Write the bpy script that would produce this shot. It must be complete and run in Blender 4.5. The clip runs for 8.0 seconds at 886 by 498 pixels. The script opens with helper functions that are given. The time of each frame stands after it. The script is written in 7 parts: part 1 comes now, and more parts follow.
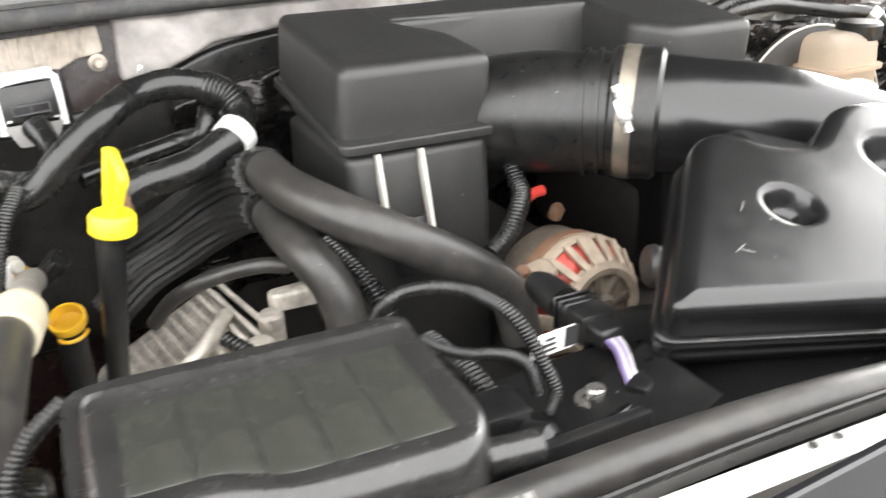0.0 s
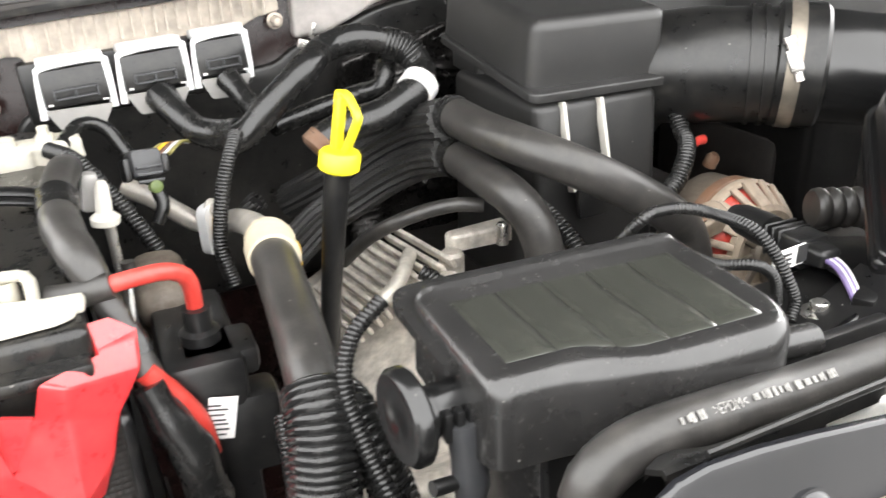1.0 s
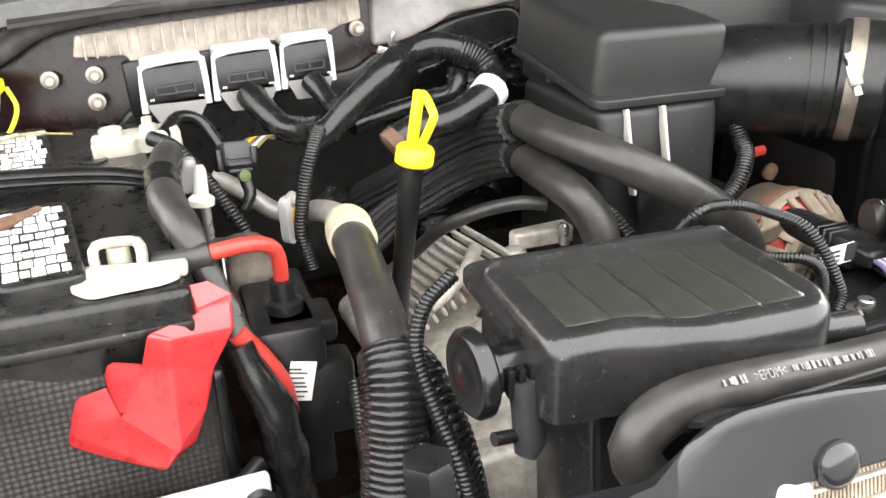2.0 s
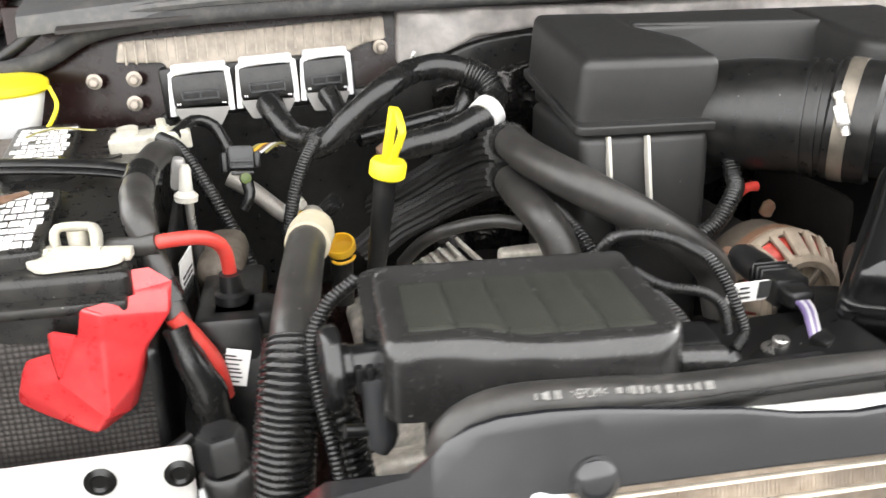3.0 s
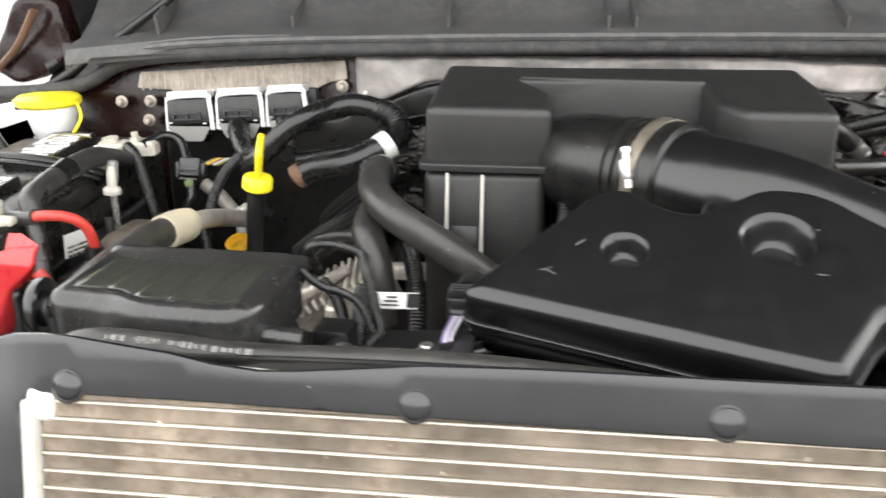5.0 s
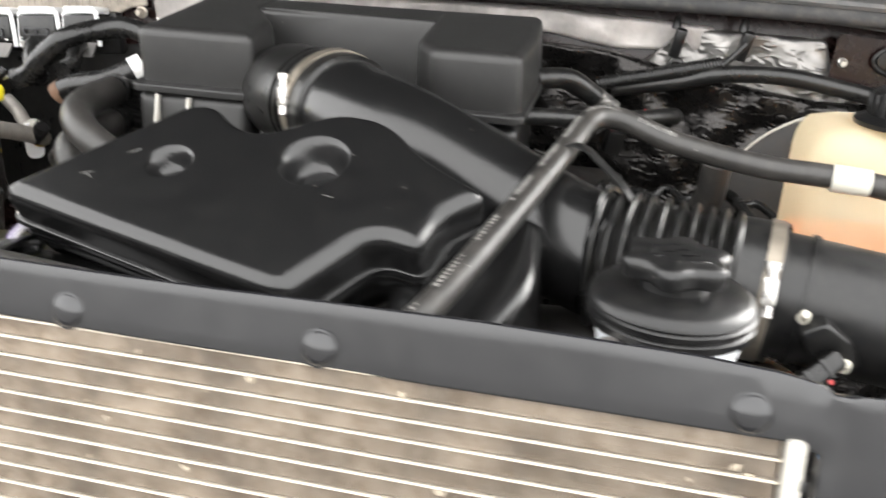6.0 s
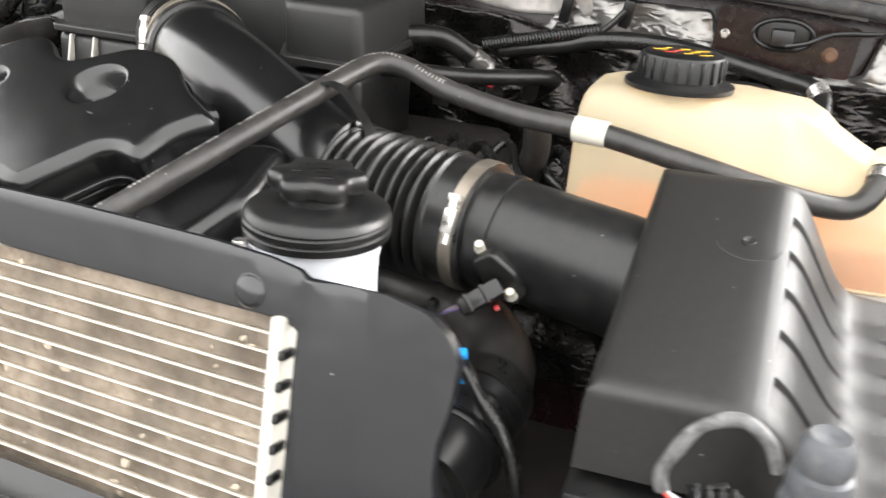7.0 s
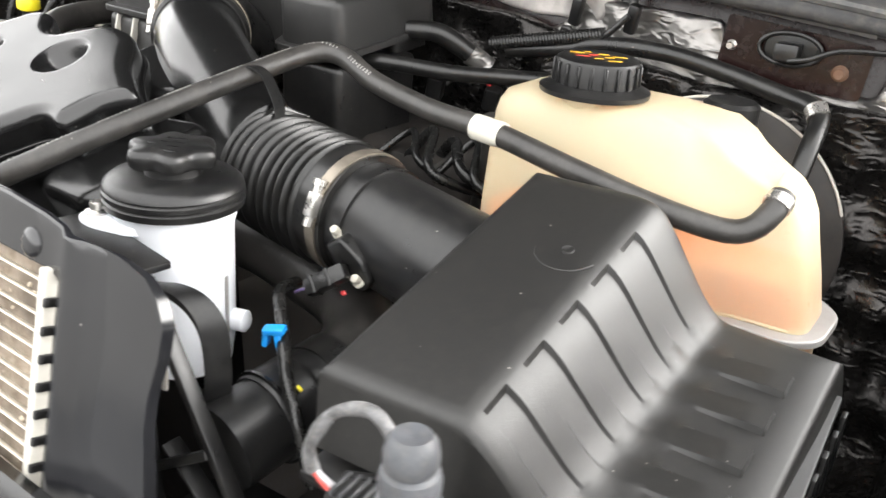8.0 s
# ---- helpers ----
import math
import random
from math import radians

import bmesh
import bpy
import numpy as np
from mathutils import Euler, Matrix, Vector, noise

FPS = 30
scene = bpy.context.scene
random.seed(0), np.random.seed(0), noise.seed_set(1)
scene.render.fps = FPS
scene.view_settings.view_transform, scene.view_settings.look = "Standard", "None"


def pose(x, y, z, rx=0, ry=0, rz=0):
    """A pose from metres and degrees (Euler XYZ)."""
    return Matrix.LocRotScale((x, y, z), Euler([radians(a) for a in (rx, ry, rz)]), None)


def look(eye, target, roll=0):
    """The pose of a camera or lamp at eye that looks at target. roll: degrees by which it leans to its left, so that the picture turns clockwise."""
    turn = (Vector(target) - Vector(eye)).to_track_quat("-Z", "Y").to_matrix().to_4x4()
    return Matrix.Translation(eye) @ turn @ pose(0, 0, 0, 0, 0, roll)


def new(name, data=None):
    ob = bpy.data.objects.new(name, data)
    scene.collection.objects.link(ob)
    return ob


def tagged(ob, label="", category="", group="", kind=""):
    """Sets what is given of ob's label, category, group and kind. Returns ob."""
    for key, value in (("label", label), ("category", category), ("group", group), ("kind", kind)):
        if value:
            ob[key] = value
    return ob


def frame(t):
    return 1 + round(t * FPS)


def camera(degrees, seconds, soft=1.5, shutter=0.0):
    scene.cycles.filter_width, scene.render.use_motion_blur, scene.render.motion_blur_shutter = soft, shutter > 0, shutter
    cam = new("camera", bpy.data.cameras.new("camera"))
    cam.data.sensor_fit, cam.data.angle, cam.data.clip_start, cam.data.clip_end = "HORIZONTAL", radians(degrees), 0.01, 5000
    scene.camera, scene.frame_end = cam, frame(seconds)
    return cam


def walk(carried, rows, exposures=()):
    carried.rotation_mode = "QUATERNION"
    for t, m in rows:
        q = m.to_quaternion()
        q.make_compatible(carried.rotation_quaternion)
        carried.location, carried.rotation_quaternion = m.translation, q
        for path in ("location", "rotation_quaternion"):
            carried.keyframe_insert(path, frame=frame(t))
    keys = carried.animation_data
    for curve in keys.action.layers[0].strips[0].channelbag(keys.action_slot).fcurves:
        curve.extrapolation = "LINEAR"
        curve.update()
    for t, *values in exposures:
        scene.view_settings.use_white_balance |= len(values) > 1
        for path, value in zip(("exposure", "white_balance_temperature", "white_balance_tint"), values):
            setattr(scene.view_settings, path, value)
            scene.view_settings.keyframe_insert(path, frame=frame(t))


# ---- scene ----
from mathutils import geometry

cam = camera(54.0, 8.0, shutter=0.4)
PATH = [
    (0, (-0.4500, -0.4000, 1.4000), (0.1746, 0.8287, 0.8082), -2.09),
    (0.2, (-0.4967, -0.3964, 1.3974), (0.1373, 0.8251, 0.8009), -2.41),
    (0.5, (-0.5484, -0.3928, 1.3951), (0.0784, 0.8259, 0.7853), -2.89),
    (0.7, (-0.5806, -0.3892, 1.3935), (0.0370, 0.8303, 0.7760), -2.77),
    (1, (-0.6071, -0.3914, 1.3926), (-0.0136, 0.8402, 0.7755), -2.32),
    (1.2, (-0.6272, -0.4007, 1.3951), (-0.0445, 0.8378, 0.7814), -1.98),
    (1.5, (-0.6328, -0.4175, 1.3963), (-0.0838, 0.8422, 0.7950), -1.97),
    (1.7, (-0.6364, -0.4239, 1.3914), (-0.1059, 0.8493, 0.8019), -1.90),
    (2.8, (-0.5629, -0.4948, 1.3884), (-0.1860, 0.8431, 0.8245), -1.06),
    (3, (-0.5098, -0.5116, 1.3945), (-0.2089, 0.8519, 0.8464), -0.73),
    (3.2, (-0.4578, -0.5233, 1.3948), (-0.2554, 0.8643, 0.8622), -0.37),
    (3.5, (-0.4117, -0.5479, 1.3924), (-0.3582, 0.8604, 0.8787), 0.45),
    (3.8, (-0.3624, -0.5632, 1.3953), (-0.4130, 0.8506, 0.8966), 0.23),
    (4, (-0.3259, -0.5703, 1.3918), (-0.4039, 0.8471, 0.9070), 0.27),
    (4.2, (-0.2790, -0.5802, 1.3928), (-0.3797, 0.8386, 0.9166), -0.01),
    (5.3, (-0.0012, -0.6963, 1.4236), (-0.1586, 0.7111, 0.9292), 0.36),
    (5.5, (0.0880, -0.6871, 1.4151), (-0.0950, 0.7137, 0.9110), 1.47),
    (5.8, (0.2204, -0.6661, 1.4023), (-0.0053, 0.7213, 0.8786), 2.11),
    (6, (0.3016, -0.6434, 1.3909), (0.0450, 0.7328, 0.8523), 2.59),
    (6.2, (0.3697, -0.6341, 1.3833), (0.0798, 0.7311, 0.8335), 2.50),
    (6.5, (0.4663, -0.6302, 1.3845), (0.1134, 0.7178, 0.8294), 2.56),
    (6.8, (0.5658, -0.6372, 1.3829), (0.1425, 0.6842, 0.8129), 3.32),
    (7, (0.6299, -0.6335, 1.3883), (0.1603, 0.6693, 0.8120), 3.55),
    (7.2, (0.6786, -0.6286, 1.3927), (0.1660, 0.6536, 0.8070), 3.59),
    (7.5, (0.7480, -0.6086, 1.3967), (0.1566, 0.6367, 0.8055), 3.63),
    (7.8, (0.8194, -0.5669, 1.4011), (0.1335, 0.6295, 0.8109), 3.99),
    (8, (0.8582, -0.5314, 1.4001), (0.1112, 0.6263, 0.8071), 4.36),
]
walk(cam, [(t, look(eye, target, roll)) for t, eye, target, roll in PATH], ((0.0, 2.0), (1.5, 1.92), (3.0, 1.6), (4.0, 1.40), (5.5, 1.32), (6.5, 1.50), (7.0, 1.33), (8.0, 1.34)))

# ---- world, sun, exposure ----
world = bpy.data.worlds.new("sky")
scene.world = world
world.use_nodes = True
wn = world.node_tree
sky = wn.nodes.new("ShaderNodeTexSky")
sky.sky_type, sky.sun_disc = "NISHITA", False
sky.sun_elevation, sky.sun_rotation = radians(28), radians(51)
sky.air_density, sky.dust_density, sky.ozone_density = 1.0, 4.0, 1.0
cloud = wn.nodes.new("ShaderNodeHueSaturation")      # a closed grey cloud layer
cloud.inputs["Saturation"].default_value = 0.12
wn.links.new(sky.outputs[0], cloud.inputs["Color"])
haze = wn.nodes.new("ShaderNodeMix")
haze.data_type = "RGBA"
haze.inputs[0].default_value = 0.55
haze.inputs[7].default_value = (19.0, 18.8, 18.5, 1)
wn.links.new(cloud.outputs[0], haze.inputs[6])
wn.links.new(haze.outputs[2], wn.nodes["Background"].inputs[0])
wn.nodes["Background"].inputs[1].default_value = 0.15
sun = new("sun", bpy.data.lights.new("sun", "SUN"))
sun.data.energy, sun.data.angle, sun.data.color = 1.5, radians(45), (1.0, 0.97, 0.93)
sun.matrix_basis = look((1.32, 1.05, 0.94), (0, 0, 0))


# ---- materials ----
def mat(name, color, rough, metal=0.0, vary=0.25, scale=18.0, grain=900.0, bump=0.15, dust=0.0, dust_color=(0.30, 0.27, 0.23), spec=0.5, random_tone=0.0, wander=0.10, placed=False, specks=0.0):
    """A worn surface: two scales of tone, gloss that wanders, fine relief and patches of dust."""
    m = bpy.data.materials.new(name)
    m.use_nodes = True
    n, l = m.node_tree.nodes, m.node_tree.links
    b = n["Principled BSDF"]
    tc = n.new("ShaderNodeTexCoord")
    spot = n.new("ShaderNodeNewGeometry").outputs["Position"] if placed else tc.outputs["Object"]
    big = n.new("ShaderNodeTexNoise")
    big.inputs["Scale"].default_value, big.inputs["Detail"].default_value = scale, 6
    l.new(spot, big.inputs["Vector"])
    ramp = n.new("ShaderNodeMapRange")
    ramp.inputs[1].default_value, ramp.inputs[2].default_value = 0.3, 0.7
    ramp.inputs[3].default_value, ramp.inputs[4].default_value = 1 - vary, 1 + vary
    l.new(big.outputs["Fac"], ramp.inputs[0])
    tone = n.new("ShaderNodeMix")
    tone.data_type, tone.blend_type = "RGBA", "MULTIPLY"
    tone.inputs[0].default_value = 1.0
    tone.inputs[6].default_value = (*color, 1)
    l.new(ramp.outputs[0], tone.inputs[7])
    last = tone.outputs[2]
    if random_tone:
        info = n.new("ShaderNodeObjectInfo")
        rr = n.new("ShaderNodeMapRange")
        rr.inputs[3].default_value, rr.inputs[4].default_value = 1 - random_tone, 1 + random_tone
        l.new(info.outputs["Random"], rr.inputs[0])
        t2 = n.new("ShaderNodeMix")
        t2.data_type, t2.blend_type = "RGBA", "MULTIPLY"
        t2.inputs[0].default_value = 1.0
        l.new(last, t2.inputs[6])
        l.new(rr.outputs[0], t2.inputs[7])
        last = t2.outputs[2]
    fine = n.new("ShaderNodeTexNoise")
    fine.inputs["Scale"].default_value, fine.inputs["Detail"].default_value = grain, 3
    l.new(spot, fine.inputs["Vector"])
    mid = n.new("ShaderNodeTexNoise")
    mid.inputs["Scale"].default_value, mid.inputs["Detail"].default_value, mid.inputs["Roughness"].default_value = scale * 3.7, 9, 0.7
    l.new(spot, mid.inputs["Vector"])
    if dust:
        dr = n.new("ShaderNodeMapRange")
        dr.inputs[1].default_value, dr.inputs[2].default_value = 0.45, 0.75
        dr.inputs[3].default_value, dr.inputs[4].default_value = 0.0, dust
        l.new(mid.outputs["Fac"], dr.inputs[0])
        dm = n.new("ShaderNodeMix")
        dm.data_type = "RGBA"
        dm.inputs[7].default_value = (*dust_color, 1)
        l.new(dr.outputs[0], dm.inputs[0])
        l.new(last, dm.inputs[6])
        last = dm.outputs[2]
    if specks:
        dots = n.new("ShaderNodeTexVoronoi")
        dots.inputs["Scale"].default_value = 150
        l.new(spot, dots.inputs["Vector"])
        near = n.new("ShaderNodeMapRange")
        near.inputs[1].default_value, near.inputs[2].default_value = 0.05, 0.13
        near.inputs[3].default_value, near.inputs[4].default_value = 1.0, 0.0
        l.new(dots.outputs["Distance"], near.inputs[0])
        few = n.new("ShaderNodeMath")
        few.operation = "GREATER_THAN"
        few.inputs[1].default_value = 1 - specks
        pick = n.new("ShaderNodeSeparateColor")
        l.new(dots.outputs["Color"], pick.inputs[0])
        l.new(pick.outputs[0], few.inputs[0])
        both = n.new("ShaderNodeMath")
        both.operation = "MULTIPLY"
        l.new(near.outputs[0], both.inputs[0])
        l.new(few.outputs[0], both.inputs[1])
        sm = n.new("ShaderNodeMix")
        sm.data_type = "RGBA"
        sm.inputs[7].default_value = (0.22, 0.21, 0.19, 1)
        l.new(both.outputs[0], sm.inputs[0])
        l.new(last, sm.inputs[6])
        last = sm.outputs[2]
    l.new(last, b.inputs["Base Color"])
    rm = n.new("ShaderNodeMapRange")
    rm.inputs[1].default_value, rm.inputs[2].default_value = 0.3, 0.7
    rm.inputs[3].default_value, rm.inputs[4].default_value = max(0.02, rough - wander), min(1, rough + wander)
    l.new(mid.outputs["Fac"], rm.inputs[0])
    l.new(rm.outputs[0], b.inputs["Roughness"])
    b.inputs["Metallic"].default_value = metal
    b.inputs["Specular IOR Level"].default_value = spec
    if bump:
        bp = n.new("ShaderNodeBump")
        bp.inputs["Strength"].default_value, bp.inputs["Distance"].default_value = bump, 0.0006
        l.new(fine.outputs["Fac"], bp.inputs["Height"])
        l.new(bp.outputs[0], b.inputs["Normal"])
    return m


def foil_mat(name, color, rough, scale=42.0):
    """Crumpled foil on insulation: sharp creases that run mostly one way."""
    m = mat(name, color, rough, metal=0.85, vary=0.35, scale=25, grain=40, bump=0)
    n, l = m.node_tree.nodes, m.node_tree.links
    tc = n.new("ShaderNodeTexCoord")
    turn = n.new("ShaderNodeMapping")
    turn.inputs["Rotation"].default_value = (0.0, radians(35), 0.0)
    turn.inputs["Scale"].default_value = (1.0, 1.0, 2.2)
    crease = n.new("ShaderNodeTexNoise")
    crease.noise_type = "RIDGED_MULTIFRACTAL"
    crease.inputs["Scale"].default_value, crease.inputs["Detail"].default_value, crease.inputs["Distortion"].default_value = scale, 5, 0.8
    l.new(tc.outputs["Object"], turn.inputs["Vector"])
    l.new(turn.outputs[0], crease.inputs["Vector"])
    bp = n.new("ShaderNodeBump")
    bp.inputs["Strength"].default_value, bp.inputs["Distance"].default_value = 0.9, 0.0045
    l.new(crease.outputs["Fac"], bp.inputs["Height"])
    l.new(bp.outputs[0], n["Principled BSDF"].inputs["Normal"])
    return m


def weave_mat(name, color, rough, scale=420):
    """A woven sleeve; the shade between its threads is put into the colour."""
    m = mat(name, color, rough, vary=0.2, bump=0)
    n, l = m.node_tree.nodes, m.node_tree.links
    tc = n.new("ShaderNodeTexCoord")
    v = n.new("ShaderNodeTexVoronoi")
    v.inputs["Scale"].default_value = scale
    v.inputs["Randomness"].default_value = 0.1
    l.new(tc.outputs["Object"], v.inputs["Vector"])
    bp = n.new("ShaderNodeBump")
    bp.inputs["Strength"].default_value, bp.inputs["Distance"].default_value = 0.8, 0.0015
    bp.invert = True
    l.new(v.outputs["Distance"], bp.inputs["Height"])
    l.new(bp.outputs[0], n["Principled BSDF"].inputs["Normal"])
    # Colour bright on each thread's crown, painted dark in the creases like shade.
    gap_shade = n.new("ShaderNodeMapRange")
    gap_shade.inputs[1].default_value, gap_shade.inputs[2].default_value = 0.1, 0.6
    gap_shade.inputs[3].default_value, gap_shade.inputs[4].default_value = 1.5, 0.3
    l.new(v.outputs["Distance"], gap_shade.inputs[0])
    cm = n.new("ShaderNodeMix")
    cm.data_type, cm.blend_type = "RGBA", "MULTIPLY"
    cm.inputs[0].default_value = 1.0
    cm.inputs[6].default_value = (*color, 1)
    l.new(gap_shade.outputs[0], cm.inputs[7])
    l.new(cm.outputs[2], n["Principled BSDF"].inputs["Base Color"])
    return m


def tank_mat(name, color):
    """Milky thin-walled plastic that lets what is inside show through."""
    m = mat(name, color, 0.35, vary=0.06, scale=9, bump=0.03, dust=0.12, dust_color=(0.65, 0.52, 0.30))
    n, l = m.node_tree.nodes, m.node_tree.links
    b, out = n["Principled BSDF"], n["Material Output"]
    clear = n.new("ShaderNodeBsdfTransparent")
    clear.inputs[0].default_value = (1.0, 0.97, 0.90, 1)
    glow = n.new("ShaderNodeBsdfTranslucent")
    glow.inputs[0].default_value = (*color, 1)
    a = n.new("ShaderNodeMixShader")
    a.inputs[0].default_value = 0.35
    l.new(b.outputs[0], a.inputs[1])
    l.new(glow.outputs[0], a.inputs[2])
    c = n.new("ShaderNodeMixShader")
    c.inputs[0].default_value = 0.50
    l.new(a.outputs[0], c.inputs[1])
    l.new(clear.outputs[0], c.inputs[2])
    l.new(c.outputs[0], out.inputs[0])
    return m


PLASTIC = mat("black_moulded_plastic", (0.008, 0.008, 0.0083), 0.32, grain=1400, bump=0.22, vary=0.2, dust=0.035, wander=0.06, spec=0.48, specks=0.05)
SATIN = mat("black_satin_plastic", (0.0068, 0.0068, 0.0070), 0.23, grain=1100, bump=0.03, vary=0.12, dust=0.010, wander=0.04, spec=0.62, specks=0.02)
PANEL = mat("black_panel_plastic", (0.0105, 0.0108, 0.0125), 0.18, grain=1300, bump=0.05, vary=0.1, dust=0.014, wander=0.04, spec=0.74, specks=0.02)
GREYBOX = mat("grained_grey_black_plastic", (0.019, 0.0187, 0.0184), 0.40, grain=1500, bump=0.3, vary=0.12, dust=0.02, wander=0.03, specks=0.03)
RUBBER = mat("black_rubber", (0.0085, 0.0085, 0.0085), 0.31, grain=700, bump=0.12, vary=0.25, dust=0.05, wander=0.06, spec=0.48, specks=0.05)
OLD_RUBBER = mat("dusty_grey_rubber", (0.027, 0.0255, 0.024), 0.38, grain=600, bump=0.2, vary=0.3, dust=0.15, dust_color=(0.20, 0.18, 0.16), specks=0.08)
LOOM = mat("black_split_conduit", (0.011, 0.011, 0.011), 0.24, grain=500, bump=0.05, vary=0.2, dust=0.025)
TAPE = mat("black_wrapping_tape", (0.009, 0.009, 0.009), 0.25, grain=300, bump=0.2, vary=0.3, dust=0.03)
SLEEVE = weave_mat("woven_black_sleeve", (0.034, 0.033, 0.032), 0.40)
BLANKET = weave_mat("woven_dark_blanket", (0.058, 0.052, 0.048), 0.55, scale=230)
LINER = mat("black_bonnet_felt", (0.012, 0.012, 0.0125), 0.85, grain=400, bump=0.5, vary=0.3, spec=0.2)
FOAM = mat("dark_foam_seal", (0.030, 0.030, 0.031), 0.75, grain=500, bump=0.6, vary=0.2, dust=0.2)
COWLGREY = mat("weathered_grey_plastic", (0.06, 0.06, 0.061), 0.5, grain=800, bump=0.3, vary=0.15, dust=0.25)
# Also colours the pieces that stand for shade in radiator, alternator and bolt holes.
DARK = mat("soot_and_shade_dark_metal", (0.018, 0.016, 0.015), 0.6, vary=0.5, dust=0.25, dust_color=(0.09, 0.07, 0.055))
MAROON = mat("dark_maroon_paint", (0.012, 0.0045, 0.004), 0.25, vary=0.2, bump=0.03, dust=0.012, spec=0.35)
FOIL = foil_mat("crumpled_foil", (0.26, 0.25, 0.24), 0.40)
DULLFOIL = mat("dull_grey_insulation", (0.46, 0.43, 0.41), 0.45, metal=0.35, vary=0.3, scale=30, grain=120, bump=0.6, dust=0.4, dust_color=(0.30, 0.27, 0.24))
BLACKFOIL = foil_mat("black_crinkled_liner", (0.035, 0.033, 0.032), 0.28)
SHIELD = mat("dusty_aluminium_shield", (0.44, 0.39, 0.33), 0.5, metal=0.2, vary=0.3, scale=60, dust=0.5, dust_color=(0.42, 0.36, 0.30))
ALU = mat("cast_aluminium", (0.60, 0.56, 0.50), 0.45, metal=0.35, vary=0.4, scale=50, grain=300, bump=0.5, dust=0.45, dust_color=(0.30, 0.24, 0.17))
PALEALU = mat("pale_dull_aluminium", (0.40, 0.375, 0.34), 0.42, metal=0.35, vary=0.2, scale=60, grain=300, bump=0.2, dust=0.35, dust_color=(0.62, 0.55, 0.44))
BAND = mat("dull_steel_band", (0.25, 0.22, 0.18), 0.42, metal=0.7, vary=0.25, scale=60, dust=0.3, dust_color=(0.30, 0.26, 0.22))
STEEL = mat("bright_zinc_steel", (0.62, 0.60, 0.57), 0.3, metal=0.9, vary=0.2, dust=0.15)
WHITE = mat("white_paint", (0.78, 0.77, 0.74), 0.3, vary=0.05, bump=0.02, dust=0.12, dust_color=(0.55, 0.50, 0.42))
WHITEPLASTIC = mat("white_plastic", (0.74, 0.74, 0.74), 0.38, vary=0.05, bump=0.04, dust=0.08)
PSWHITE = mat("translucent_white_plastic", (0.86, 0.88, 0.92), 0.4, vary=0.08, bump=0.04)
LIGHTGREY = mat("light_grey_metal", (0.30, 0.29, 0.28), 0.4, metal=0.2, vary=0.15, dust=0.2)
LIDBOX = mat("worn_grained_black_lid", (0.0105, 0.0102, 0.0098), 0.42, grain=1300, bump=0.32, vary=0.07, scale=40, dust=0.025, spec=0.55, wander=0.02, specks=0.07)
SATINGREY = mat("worn_satin_black_plastic", (0.019, 0.0185, 0.0183), 0.25, grain=1100, bump=0.04, vary=0.2, scale=40, dust=0.02, wander=0.04, spec=0.62, specks=0.03)
OFFWHITE = mat("yellowed_white_plastic", (0.52, 0.50, 0.45), 0.45, vary=0.12, bump=0.08, dust=0.3, dust_color=(0.34, 0.30, 0.24))
LEAD = mat("pale_corroded_clamp", (0.50, 0.475, 0.41), 0.5, metal=0.25, vary=0.2, scale=80, grain=400, bump=0.4, dust=0.3, dust_color=(0.75, 0.72, 0.55))
YELLOW = mat("yellow_plastic", (0.85, 0.72, 0.02), 0.4, vary=0.08, bump=0.05)
AMBER = mat("amber_yellow_plastic", (0.70, 0.40, 0.02), 0.4, vary=0.12, bump=0.05, dust=0.15)
RED = mat("red_plastic", (0.60, 0.035, 0.04), 0.32, spec=0.8, vary=0.08, bump=0.06, dust=0.08, dust_color=(0.7, 0.35, 0.3))
REDCABLE = mat("red_cable_insulation", (0.50, 0.04, 0.03), 0.42, vary=0.15, bump=0.1, dust=0.15)
BLUE = mat("blue_plastic", (0.01, 0.28, 0.75), 0.4, vary=0.08)
TEAL = mat("teal_paint_mark", (0.02, 0.30, 0.28), 0.5, vary=0.2)
CREAM = mat("cream_tape", (0.50, 0.445, 0.33), 0.6, vary=0.15, grain=300, bump=0.3, dust=0.3, dust_color=(0.45, 0.35, 0.22))
PAPER = mat("white_paper_label", (0.75, 0.74, 0.72), 0.6, vary=0.05, bump=0.02)
INK = mat("black_ink", (0.02, 0.02, 0.02), 0.6)
PRINT = mat("pale_hose_print", (0.25, 0.243, 0.23), 0.6, vary=0.4, scale=400)
BATTERY = mat("black_battery_case", (0.010, 0.0098, 0.0095), 0.30, spec=0.42, grain=700, bump=0.12, vary=0.3, dust=0.10, dust_color=(0.22, 0.19, 0.15), specks=0.1)
RUST = mat("rusty_brown_metal", (0.13, 0.065, 0.035), 0.7, vary=0.4, dust=0.3)
ALTER = mat("dusty_tan_aluminium", (0.29, 0.235, 0.18), 0.6, metal=0.2, vary=0.3, scale=60, bump=0.3, dust=0.4, dust_color=(0.36, 0.27, 0.20))
COPPER = mat("red_enamel_windings", (0.42, 0.045, 0.03), 0.4, vary=0.6, scale=90)
TUBEALU = mat("radiator_tube_aluminium", (0.58, 0.525, 0.44), 0.5, metal=0.3, vary=0.12, scale=35, dust=0.3, dust_color=(0.55, 0.45, 0.32), random_tone=0.06)
FIN = mat("dirty_radiator_fin", (0.285, 0.235, 0.185), 0.6, metal=0.2, vary=0.5, scale=24, grain=700, bump=0.3, dust=0.85, dust_color=(0.12, 0.082, 0.05), random_tone=0.05, placed=True)
MUD = mat("dried_mud", (0.42, 0.36, 0.28), 0.9, vary=0.3)
